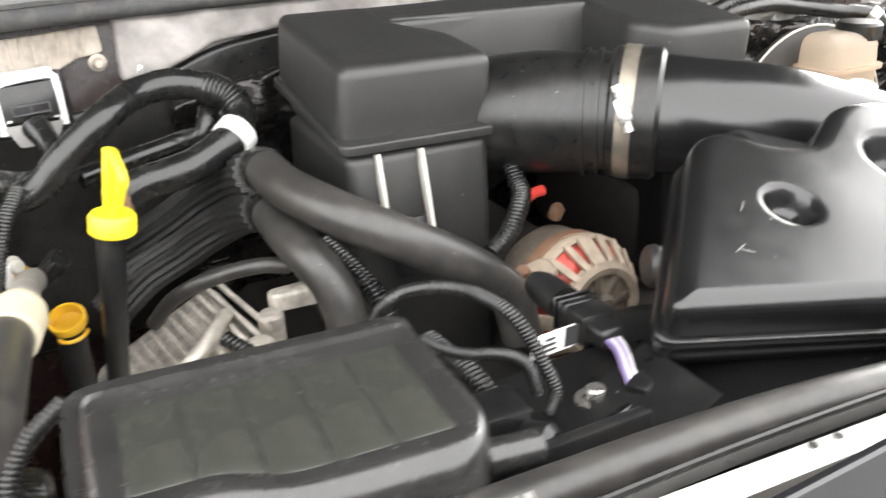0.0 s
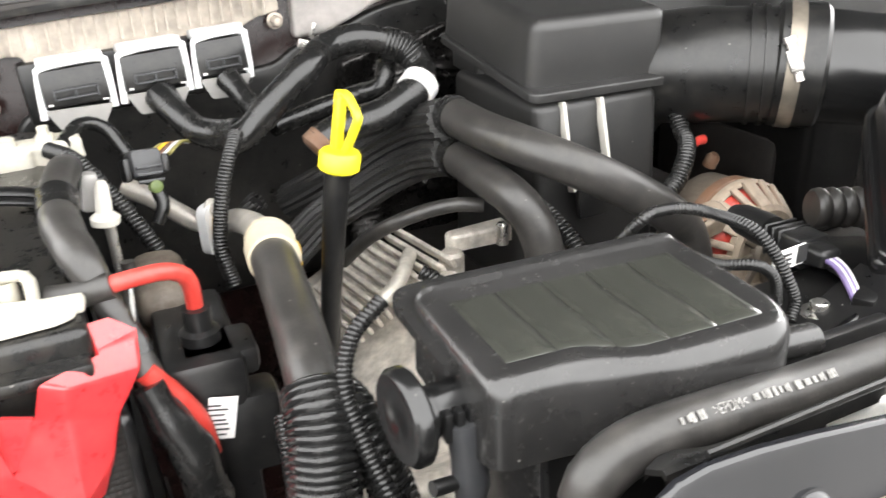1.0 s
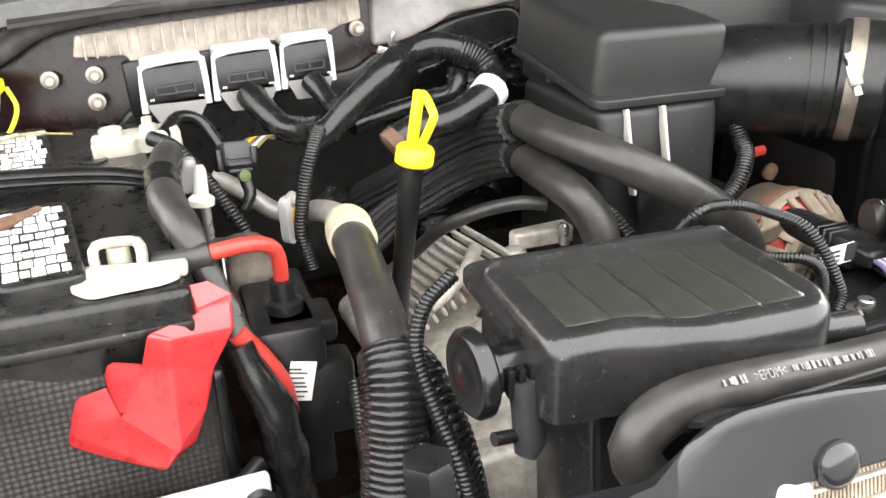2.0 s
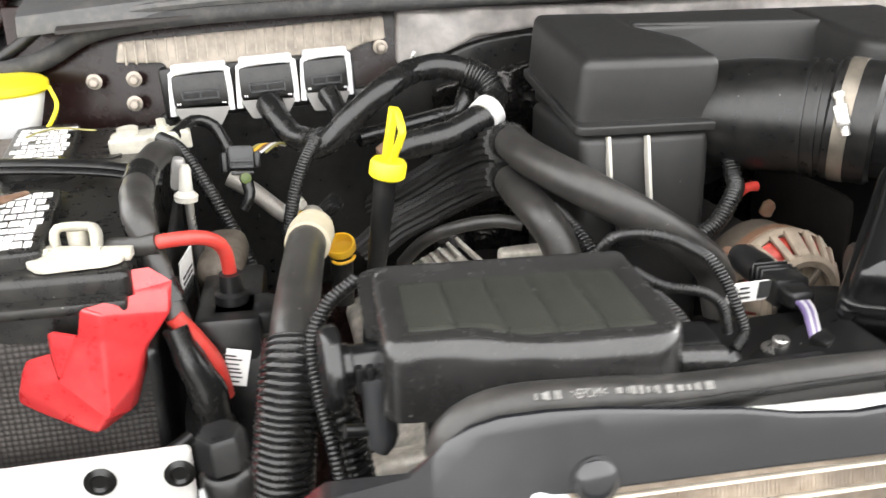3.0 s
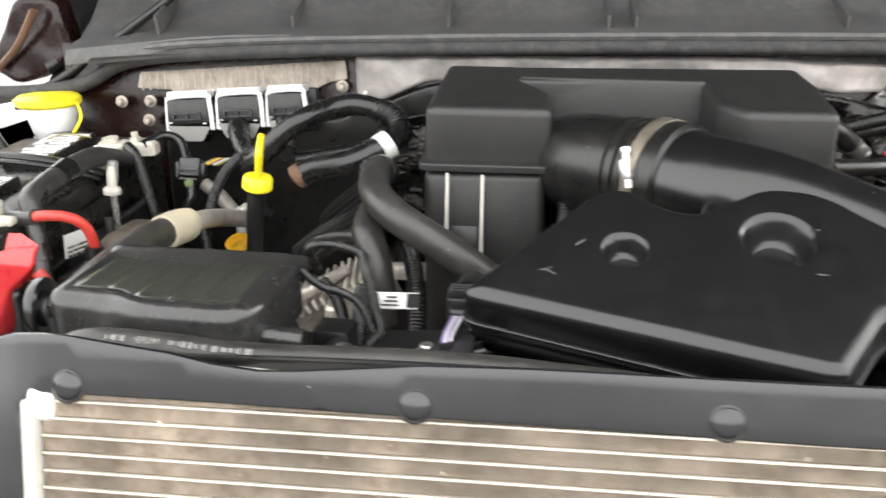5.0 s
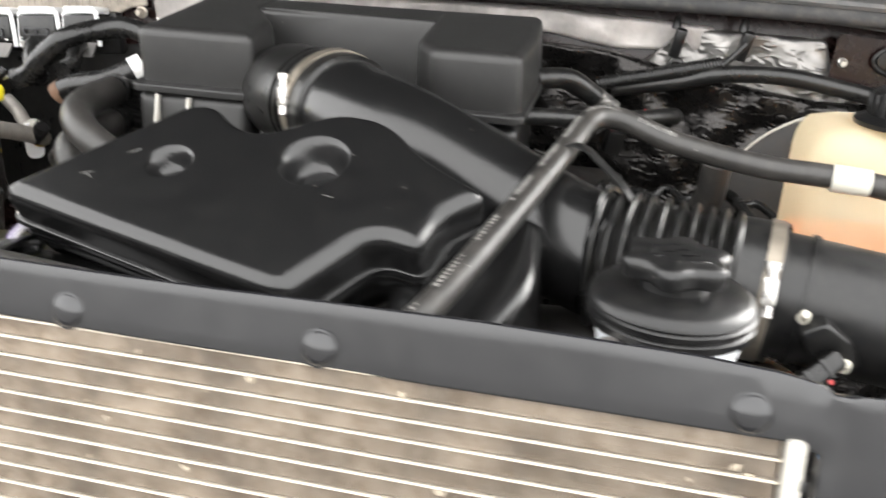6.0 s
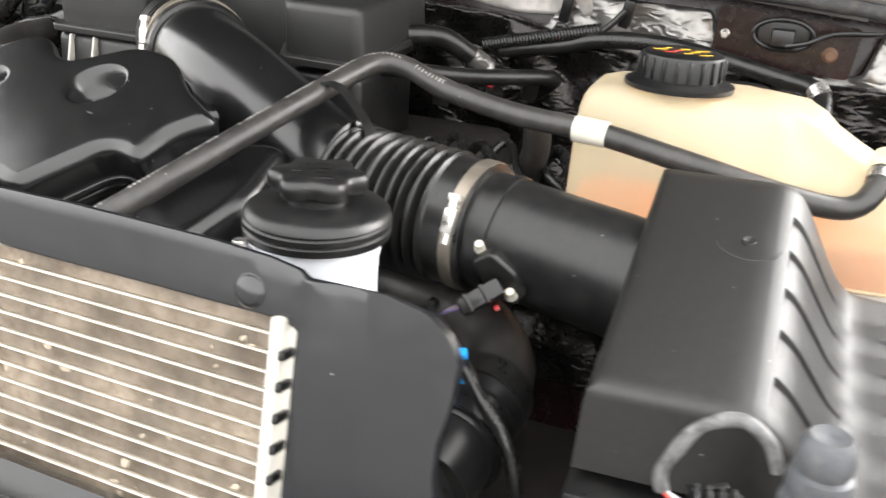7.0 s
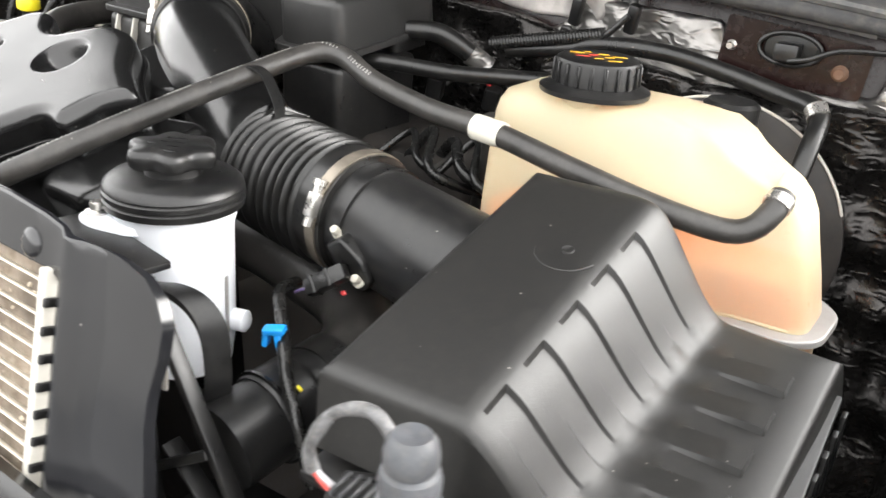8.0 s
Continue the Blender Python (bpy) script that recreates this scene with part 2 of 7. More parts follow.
COOLANT = mat("orange_coolant", (0.58, 0.13, 0.005), 0.2, vary=0.05, bump=0)
TANK = tank_mat("milky_yellow_tank", (0.86, 0.81, 0.60))
BRAKETANK = tank_mat("aged_cream_plastic", (0.72, 0.62, 0.52))
CLEARTAPE = mat("clear_white_tape", (0.56, 0.54, 0.47), 0.35, vary=0.15, bump=0.08)
BOOT = mat("dusty_brown_rubber", (0.085, 0.068, 0.052), 0.6, vary=0.35, scale=40, bump=0.3, dust=0.4)
FADED = mat("faded_brown_label", (0.085, 0.070, 0.058), 0.5, vary=0.6, scale=70, dust=0.5, dust_color=(0.30, 0.27, 0.24))
DARKGREY = mat("dark_grey_plastic", (0.035, 0.036, 0.039), 0.42, grain=1100, bump=0.1, dust=0.05)
# Black plastic whose olive-grey reflection is put into the base colour.
OLIVESHEEN = mat("black_plastic_olive_reflection", (0.029, 0.0300, 0.0255), 0.20, grain=1100, bump=0.08, vary=0.15, dust=0.03, wander=0.03)
GREYRUBBER = mat("blue_grey_rubber", (0.066, 0.069, 0.076), 0.42, spec=0.4, vary=0.35, scale=60, bump=0.15, dust=0.15)
GREYLOOM = mat("grey_taped_loom", (0.10, 0.10, 0.103), 0.5, spec=0.4, vary=0.8, scale=120, bump=0.3, dust=0.3)
PURPLE = mat("violet_wire", (0.15, 0.11, 0.24), 0.45)
WIREWHITE = mat("white_wire", (0.52, 0.50, 0.52), 0.45)
WIREYELLOW = mat("yellow_wire", (0.22, 0.20, 0.07), 0.45)
ASPHALT = mat("pale_concrete", (0.17, 0.167, 0.16), 0.7, vary=0.3, scale=3, grain=150, bump=0.6)
GLASS = mat("dark_windscreen", (0.02, 0.025, 0.03), 0.05, vary=0.05, bump=0)


# ---- shape helpers ----
WHERE = {}
UP = Vector((0, 0, 1))


def link_mesh(name, bm, material, parent=None, smooth=40):
    bmesh.ops.recalc_face_normals(bm, faces=bm.faces)
    if len(bm.verts):
        co = [v.co for v in bm.verts]
        c = Vector([(min(p[i] for p in co) + max(p[i] for p in co)) / 2 for i in range(3)])
        c.z = min(p.z for p in co)
        bmesh.ops.translate(bm, verts=bm.verts, vec=-c)
    else:
        c = Vector()
    me = bpy.data.meshes.new(name)
    bm.to_mesh(me)
    bm.free()
    me.materials.append(material)
    me.polygons.foreach_set("use_smooth", [True] * len(me.polygons))
    me.set_sharp_from_angle(angle=radians(smooth))
    ob = new(name, me)
    WHERE[ob] = c
    ob.location = c - (WHERE[parent] if parent else Vector())
    if parent:
        ob.parent = parent
    return ob


def part(name, bm, material, parent, label="", smooth=40):
    ob = link_mesh(name, bm, material, parent, smooth)
    return tagged(ob, label=label)


def single(name, bm, material, label, category, group="", kind="", smooth=40):
    return tagged(link_mesh(name, bm, material, None, smooth), label, category, group, kind)


def thing(name, at, label, category, group="", kind=""):
    ob = new(name)
    ob.location = at
    ob.empty_display_size = 0.02
    WHERE[ob] = Vector(at)
    return tagged(ob, label, category, group, kind)


def spline(pts, step):
    """Points along a smooth curve through pts, about step apart."""
    p = [Vector(q) for q in pts]
    if len(p) == 2:
        n = max(1, round((p[1] - p[0]).length / step))
        return [p[0].lerp(p[1], i / n) for i in range(n + 1)]
    ext = [p[0] * 2 - p[1], *p, p[-1] * 2 - p[-2]]
    fine = []
    for i in range(1, len(ext) - 2):
        a, b, c, d = ext[i - 1:i + 3]
        for k in range(24):
            t = k / 24
            fine.append(0.5 * ((2 * b) + (c - a) * t + (2 * a - 5 * b + 4 * c - d) * t * t + (3 * b - a - 3 * c + d) * t ** 3))
    fine.append(p[-1])
    out, run = [fine[0]], 0.0
    total = sum((fine[i + 1] - fine[i]).length for i in range(len(fine) - 1))
    n = max(2, round(total / step))
    goal, k = total / n, 1
    for i in range(len(fine) - 1):
        seg = (fine[i + 1] - fine[i]).length
        while k < n and run + seg >= goal * k and seg > 1e-9:
            out.append(fine[i].lerp(fine[i + 1], (goal * k - run) / seg))
            k += 1
        run += seg
    out.append(fine[-1])
    return out


def skin(bm, rings, closed=True, caps=True):
    vs = [[bm.verts.new(p) for p in r] for r in rings]
    n = len(rings[0])
    for a, b in zip(vs, vs[1:]):
        for i in range(n if closed else n - 1):
            j = (i + 1) % n
            bm.faces.new((a[i], a[j], b[j], b[i]))
    if caps:
        bm.faces.new(vs[0][::-1])
        bm.faces.new(vs[-1])
    return bm


def tube(pts, r, seg=16, step=0.008, corr=None, ridges=None, flat=1.0, bm=None, wobble=0.0, hollow=False):
    """A hose through pts. r: radius or one a point. corr: (pitch, depth) of ring corrugation. ridges: (count, depth) along it."""
    bm = bm or bmesh.new()
    if corr:
        step = corr[0] / 4
    path = spline(pts, step)
    n = len(path)
    radii = r if isinstance(r, (list, tuple)) else [r] * len(pts)
    lens = [0.0]
    for a, b in zip(pts, pts[1:]):
        lens.append(lens[-1] + (Vector(b) - Vector(a)).length)
    tang = [(path[min(i + 1, n - 1)] - path[max(i - 1, 0)]).normalized() for i in range(n)]
    side = tang[0].cross(UP)
    if side.length < 0.1:
        side = tang[0].cross(Vector((1, 0, 0)))
    side.normalize()
    rings = []
    for i, (c, t) in enumerate(zip(path, tang)):
        side = (side - t * side.dot(t)).normalized()
        other = t.cross(side)
        s = i / (n - 1) * lens[-1]
        k = max(j for j in range(len(lens)) if lens[j] <= s + 1e-9)
        k = min(k, len(lens) - 2)
        f = (s - lens[k]) / max(1e-9, lens[k + 1] - lens[k])
        rad = radii[k] * (1 - f) + radii[k + 1] * f
        if corr:
            rad += corr[1] * (0, 0.8, 1, 0.8)[i % 4]
        if wobble:
            rad *= 1 + wobble * noise.noise(c * 60)
        ring = []
        for q in range(seg):
            a = 2 * math.pi * q / seg
            rr = rad + (ridges[1] * (0.5 + 0.5 * math.cos(a * ridges[0])) if ridges else 0)
            ring.append(c + side * math.cos(a) * rr + other * math.sin(a) * rr * flat)
        rings.append(ring)
    if hollow:
        inner = [[path[i] + (p - path[i]) * 0.86 for p in rings[i]] for i in (n - 1, max(0, n - 4))]
        rings += inner
    return skin(bm, rings)


def frame_at(at, z=UP, x=None):
    """A matrix at a place with its z axis along z and its x axis as near x as may be."""
    z = Vector(z).normalized()
    x = Vector(x) if x is not None else (Vector((1, 0, 0)) if abs(z.x) < 0.9 else Vector((0, 1, 0)))
    x = (x - z * x.dot(z)).normalized()
    y = z.cross(x)
    return Matrix.Translation(at) @ Matrix((x, y, z)).transposed().to_4x4()


def lathe(profile, m, seg=32, bm=None, wave=None):
    """Turn (radius, height) pairs about m's z axis. wave: (lobes, depth) on radii past wave[2]."""
    bm = bm or bmesh.new()
    rings = []
    for r, h in profile:
        ring = []
        for i in range(seg):
            a = 2 * math.pi * i / seg
            rr = r
            if wave and r > wave[2]:
                rr += wave[1] * math.cos(a * wave[0])
            ring.append(m @ Vector((rr * math.cos(a), rr * math.sin(a), h)))
        rings.append(ring)
    return skin(bm, rings)


def block(size, m, bev=0.003, seg=2, taper=(1, 1), bm=None):
    """A box with rounded edges, its base's middle at m; taper scales its top."""
    b = bmesh.new()
    sx, sy, sz = size[0] / 2, size[1] / 2, size[2]
    lo = [(-sx, -sy, 0), (sx, -sy, 0), (sx, sy, 0), (-sx, sy, 0)]
    hi = [(x * taper[0], y * taper[1], sz) for x, y, _ in lo]
    skin(b, [[Vector(p) for p in lo], [Vector(p) for p in hi]])
    if bev:
        bmesh.ops.bevel(b, geom=b.edges[:], offset=bev, segments=seg, affect="EDGES", profile=0.5)
    bmesh.ops.transform(b, matrix=m, verts=b.verts)
    return merge(b, bm)


def merge(b, bm):
    if bm is None:
        return b
    me = bpy.data.meshes.new("joined")
    b.to_mesh(me)
    b.free()
    bm.from_mesh(me)
    bpy.data.meshes.remove(me)
    return bm


def rounded(pts, radii, n=5):
    """A closed outline with rounded corners."""
    out = []
    c = len(pts)
    if not isinstance(radii, (list, tuple)):
        radii = [radii] * c
    for i in range(c):
        p, a, b = (Vector((*q, 0)).to_2d() if len(q) == 2 else Vector(q[:2]) for q in (pts[i], pts[i - 1], pts[(i + 1) % c]))
        u, v = (a - p), (b - p)
        r = min(radii[i], u.length * 0.48, v.length * 0.48)
        s, e = p + u.normalized() * r, p + v.normalized() * r
        for k in range(n + 1):
            t = k / n
            out.append((1 - t) ** 2 * s + 2 * t * (1 - t) * p + t * t * e)
    return out


def dense(line, step):
    out = []
    for i, p in enumerate(line):
        q = line[(i + 1) % len(line)]
        n = max(1, math.ceil((q - p).length / step))
        out += [p.lerp(q, k / n) for k in range(n)]
    return out


def pad(outline, depth, r, m, height=None, step=0.008, draft=0.0, bm=None):
    """A moulded cover: an outline with rounded top edge of radius r; height(x, y) adds relief to its top."""
    line = dense(outline, step)
    area = sum(a.x * b.y - b.x * a.y for a, b in zip(line, line[1:] + line[:1]))
    if area < 0:
        line.reverse()
    P = np.array([(p.x, p.y) for p in line])
    Q = np.roll(P, -1, axis=0)

    def dist(x):
        d = Q - P
        t = np.clip(((x - P) * d).sum(1) / np.maximum((d * d).sum(1), 1e-12), 0, 1)
        return np.sqrt((((P + d * t[:, None]) - x) ** 2).sum(1).min())

    def inside(x):
        c = (P[:, 1] > x[1]) != (Q[:, 1] > x[1])
        with np.errstate(divide="ignore", invalid="ignore"):
            cx = P[:, 0] + (x[1] - P[:, 1]) / (Q[:, 1] - P[:, 1]) * (Q[:, 0] - P[:, 0])
        return (c & (x[0] < cx)).sum() % 2 == 1

    pts = [Vector(p) for p in P]
    edges = [(i, (i + 1) % len(P)) for i in range(len(P))]
    nrm = np.roll(P, -1, axis=0) - np.roll(P, 1, axis=0)
    nrm = np.stack([-nrm[:, 1], nrm[:, 0]], 1) / np.maximum(np.linalg.norm(nrm, axis=1)[:, None], 1e-9)
    for a in (28, 50, 70, 90):
        d = r * (1 - math.cos(radians(a)))
        for p in P + nrm * d:
            if inside(p) and dist(p) > d * 0.93:
                pts.append(Vector(p))
    x0, y0 = P.min(0)
    x1, y1 = P.max(0)
    for i in range(int((x1 - x0) / step) + 1):
        for j in range(int((y1 - y0) / step) + 1):
            p = np.array((x0 + (i + 0.5) * step, y0 + (j + 0.5) * step))
            if inside(p) and dist(p) > r + step * 0.4:
                pts.append(Vector(p))
    vs, _, fs, orig, _, _ = geometry.delaunay_2d_cdt(pts, edges, [], 1, 1e-6)
    b = bmesh.new()
    made = []
    for v in vs:
        x = np.array(v)
        d = dist(x)
        z = -r + math.sqrt(max(0.0, r * r - (r - d) ** 2)) if d < r else 0.0
        z += height(v.x, v.y) if height else 0.0
        made.append(b.verts.new((v.x, v.y, z)))
    for f in fs:
        b.faces.new([made[i] for i in f])
    loop = {}
    for i, o in enumerate(orig):
        for k in o:
            if k < len(P):
                loop[k] = made[i]
    ring = [loop[k] for k in range(len(P))]
    low = [b.verts.new((v.co.x - nrm[k][0] * draft, v.co.y - nrm[k][1] * draft, -depth)) for k, v in enumerate(ring)]
    for k in range(len(ring)):
        j = (k + 1) % len(ring)
        b.faces.new((ring[k], low[k], low[j], ring[j]))
    b.faces.new(low[::-1])
    bmesh.ops.recalc_face_normals(b, faces=b.faces)
    bmesh.ops.transform(b, matrix=m, verts=b.verts)
    return merge(b, bm)


def plate(outline, thick, m, bev=0.0, bm=None):
    """A flat sheet of that outline, thick downwards from m's plane."""
    b = bmesh.new()
    skin(b, [[Vector((p.x, p.y, -thick)) for p in outline], [Vector((p.x, p.y, 0)) for p in outline]])
    if bev:
        bmesh.ops.bevel(b, geom=[e for e in b.edges if e.calc_face_angle(0) > 0.9], offset=bev, segments=2, affect="EDGES", profile=0.5)
    bmesh.ops.transform(b, matrix=m, verts=b.verts)
    return merge(b, bm)


def upright(y, z, lean=0.0, turn=0.0):
    """A plane that faces the front at y, leaning back about height z: x to the right, y up."""
    return pose(0, y, z, 90 - lean, 0, turn) @ pose(0, -z, 0)


def at(x, y, z, rx=0, ry=0, rz=0):
    return pose(x, y, z, rx, ry, rz)


def sheet(rows, thick):
    """A bent sheet through rows of points, thick downwards."""
    bm = bmesh.new()
    top = [[bm.verts.new(p) for p in r] for r in rows]
    low = [[bm.verts.new(Vector(p) - Vector((0, 0, thick))) for p in r] for r in rows]
    for g, flip in ((top, False), (low, True)):
        for a, b in zip(g, g[1:]):
            for i in range(len(a) - 1):
                f = (a[i], a[i + 1], b[i + 1], b[i])
                bm.faces.new(f[::-1] if flip else f)
    for i in range(len(rows) - 1):
        for k in (0, -1):
            bm.faces.new((top[i][k], top[i + 1][k], low[i + 1][k], low[i][k]))
    for k in (0, -1):
        for i in range(len(rows[0]) - 1):
            bm.faces.new((top[k][i], top[k][i + 1], low[k][i + 1], low[k][i]))
    return bm


def hex_bolt(m, r, washer, parent=None, material=None, label="", name="bolt"):
    bm = lathe([(washer, 0), (washer, 0.0015), (r, 0.003), (r, 0.008), (r * 0.85, 0.009), (0.0005, 0.009)], m, 6 if washer == r else 18)
    return part(name, bm, material or STEEL, parent, label) if parent else bm


# ---- large structure ----
single("ground", sheet([[(x, y, 0) for x in (-400, -3, 3, 400)] for y in (-400, -3, 3, 400)], 0.3), ASPHALT, "pale grey concrete of the yard", "ground", kind="structure")

# firewall with its insulation, cowl and seal
bm = block((1.52, 0.02, 0.872), at(0, 0.527, 0.43), 0.004)
single("wall_firewall", bm, MAROON, "dark maroon painted steel firewall", "firewall", kind="structure")


def lumpy(outline, m, depth, amp, freq, r=0.006, step=0.012):
    return pad(outline, depth, r, m, lambda x, y: amp * noise.noise(Vector((x * freq, y * freq, 0.3))), step)


face = at(0, 0.503, 0, 90, 0, 0)      # x to the right, y up, z towards the front
foil_outline = rounded([(-0.338, 1.222), (-0.300, 1.226), (-0.245, 1.250), (-0.15, 1.262), (0.2, 1.256), (0.30, 1.240), (0.40, 1.244), (0.42, 1.274), (0.20, 1.286), (-0.338, 1.286)], 0.008)
single("insulation_pad", lumpy(foil_outline, face, 0.014, 0.008, 22), DULLFOIL, "dull grey foil-faced insulation pad on the firewall", "insulation")
part("retaining_clip", block((0.016, 0.006, 0.010), at(-0.336, 0.484, 1.216, 0, 20, 0), 0.002), STEEL, bpy.data.objects["insulation_pad"], "small bent metal clip at the corner")
part("clip_tongue", block((0.005, 0.004, 0.016), at(-0.326, 0.486, 1.226, 0, 20, 0), 0.001), STEEL, bpy.data.objects["insulation_pad"])
foil_right = rounded([(0.30, 1.06), (0.74, 1.02), (0.82, 1.10), (0.82, 1.25), (0.745, 1.262), (0.73, 1.208), (0.57, 1.208), (0.55, 1.268), (0.38, 1.272), (0.34, 1.23), (0.30, 1.22)], 0.008)
single("foil_liner", lumpy(foil_right, at(0, 0.500, 0, 90), 0.010, 0.016, 30), FOIL, "crumpled silver foil liner on the firewall", "insulation")
single("black_liner", lumpy(rounded([(-0.30, 0.72), (0.95, 0.72), (0.95, 1.19), (0.80, 1.20), (0.55, 1.196), (0.40, 1.216), (0.30, 1.240), (0.10, 1.252), (-0.10, 1.240), (-0.30, 1.20)], 0.01), at(0, 0.478, 0, 90), 0.012, 0.020, 26), BLACKFOIL, "crinkled glossy black liner below the foil", "insulation")


mat_outline = rounded([(-0.62, 0.95), (-0.15, 0.95), (-0.15, 1.259), (-0.245, 1.247), (-0.300, 1.223), (-0.338, 1.216), (-0.36, 1.200), (-0.62, 1.183)], 0.03)
single("rubber_mat", lumpy(mat_outline, at(0, 0.511, 0, 90), 0.004, 0.003, 12), RUBBER, "black rubber sound mat on the firewall below the grey pad", "insulation")


def maroon_plate():
    t = thing("access_plate", (0.655, 0.497, 1.20), "dark maroon steel plate with an oval grommet", "plate")
    out = rounded([(0.555, 1.212), (0.715, 1.205), (0.720, 1.264), (0.56, 1.278)], 0.006)
    part("sheet", plate(out, 0.003, at(0, 0.492, 0, 90), 0.001), MAROON, t)
    part("grommet", pad(rounded([(0.605, 1.234), (0.665, 1.234), (0.665, 1.266), (0.605, 1.266)], 0.015), 0.004, 0.003, at(0, 0.487, 0, 90)), RUBBER, t, "black oval rubber grommet")
    part("plug", block((0.026, 0.022, 0.02), at(0.635, 0.475, 1.238), 0.003), PLASTIC, t, "black square plug")
    part("lead", tube([(0.640, 0.466, 1.240), (0.662, 0.462, 1.246), (0.690, 0.470, 1.258), (0.74, 0.480, 1.262)], 0.0030, 8, 0.006), RUBBER, t, "thin black lead")
    part("grommet_rim", tube([(0.635 + 0.034 * math.cos(a), 0.484, 1.250 + 0.0175 * math.sin(a)) for a in (0.3142 * k for k in range(21))], 0.0026, 8, 0.006), RUBBER, t)
    part("bolt", hex_bolt(at(0.569, 0.492, 1.244, 90), 0.004, 0.006), STEEL, t)
    part("bolt", hex_bolt(at(0.690, 0.492, 1.232, 90), 0.006, 0.009), RUST, t, "dull brown stud nut")
    return t


maroon_plate()


def cowl():
    t = thing("cowl_panel", (0, 0.62, 1.28), "weathered grey plastic cowl panel under the windscreen", "cowl", kind="structure")
    rows = []
    for y, z in ((0.470, 1.300), (0.476, 1.316), (0.490, 1.322), (0.52, 1.327), (0.56, 1.350), (0.60, 1.385), (0.64, 1.40), (0.78, 1.415)):
        rows.append([(x, y + 0.05 * max(0, abs(x) - 0.45), z - 0.10 * max(0, abs(x) - 0.52)) for x in [-0.74 + 0.0617 * i for i in range(25)]])
    part("panel", sheet(rows, 0.004), COWLGREY, t)
    for x in (-0.61, -0.42, -0.21, 0.0, 0.035, 0.30, 0.55):
        part("rib", block((0.005, 0.115, 0.030), at(x, 0.560, 1.328, 17), 0.0015), COWLGREY, t)
    part("joint_clip", block((0.012, 0.018, 0.014), at(0.061, 0.462, 1.303), 0.002), PLASTIC, t, "black joint clip")
    return t


cowl()


def cowl_end():
    t = thing("cowl_end", (-0.70, 0.58, 1.26), "black plastic cowl end cover with moulded folds", "cover")
    rows = []
    for u in [i / 8 for i in range(9)]:
        fold = 0.010 * math.sin(u * 9)
        rows.append([(-0.800 + 0.17 * u, 0.53 + 0.02 * u + 0.20 * v, 1.236 + 0.060 * u + 0.135 * v + fold * (0.4 + v)) for v in (0, 0.2, 0.45, 0.7, 1.0)])
    part("shell", sheet(rows, 0.005), PLASTIC, t)
    part("fold", tube([(-0.80, 0.545, 1.262), (-0.745, 0.57, 1.300), (-0.70, 0.62, 1.345), (-0.67, 0.70, 1.40)], 0.010, 10, 0.01), PLASTIC, t)
    part("lip", tube([(-0.655, 0.53, 1.300), (-0.650, 0.60, 1.345), (-0.645, 0.70, 1.41)], 0.006, 10, 0.01), PLASTIC, t)
    return t


cowl_end()
single("washer_hose", tube([(-0.600, 0.540, 1.362), (-0.643, 0.528, 1.331), (-0.711, 0.522, 1.286), (-0.774, 0.512, 1.246), (-0.812, 0.508, 1.230), (-0.86, 0.50, 1.222)], 0.0065, 10, 0.01), RUBBER, "black washer hose over the cowl end", "hose")
seal = [(-0.86, 0.48, 1.235), (-0.79, 0.49, 1.236), (-0.725, 0.505, 1.246), (-0.675, 0.505, 1.272), (-0.60, 0.487, 1.287), (-0.45, 0.474, 1.296), (-0.2, 0.464, 1.302), (0.1, 0.459, 1.305), (0.4, 0.461, 1.304), (0.60, 0.468, 1.298), (0.72, 0.478, 1.288), (0.86, 0.50, 1.27)]
single("cowl_seal", tube(seal, 0.013, 12, 0.012, flat=0.8), FOAM, "grey-black rubber weatherstrip along the cowl edge", "seal", kind="structure")
single("seal_lip", tube([(x, y - 0.004, z + 0.013) for x, y, z in seal[3:]], 0.006, 8, 0.014), COWLGREY, "thin grey lip of the cowl edge", "seal", kind="structure")
single("cowl_gutter", sheet([[(x, 0.470 + dy, 1.300 + dz - 0.08 * max(0, abs(x) - 0.5)) for x in (-0.70, -0.5, -0.2, 0, 0.2, 0.5, 0.72)] for dy, dz in ((0, -0.003), (0.02, 0.002), (0.06, 0.0))], 0.004), DARK, "dark steel gutter under the cowl seal", "gutter", kind="structure")

# windscreen and raised bonnet close the place above
single("windscreen", sheet([[(x, 0.80 + s * 0.55, 1.40 + s * 0.55) for x in (-0.72, 0, 0.72)] for s in (0, 0.5, 1)], 0.006), GLASS, "dark sloping windscreen glass", "windscreen", kind="structure")


def bonnet():
    t = thing("bonnet", (0, 0.62, 1.33), "raised white bonnet with a black insulated underside", "bonnet")
    c, s = math.cos(radians(52)), math.sin(radians(52))
    for name, off, mt in (("skin", 0.03, WHITE), ("liner", 0.0, LINER)):
        rows = [[(x, 0.66 - d * c + off * s, 1.36 + d * s + off * c - 0.05 * (x / 0.78) ** 2 * 0.6) for x in [-0.876 + 0.146 * i for i in range(13)]] for d in (0.0, 0.2, 0.5, 0.8, 1.05, 1.20)]
        part(name, sheet(rows, 0.012), mt, t, "black foam liner" if name == "liner" else "")
    return t


lid = bonnet()


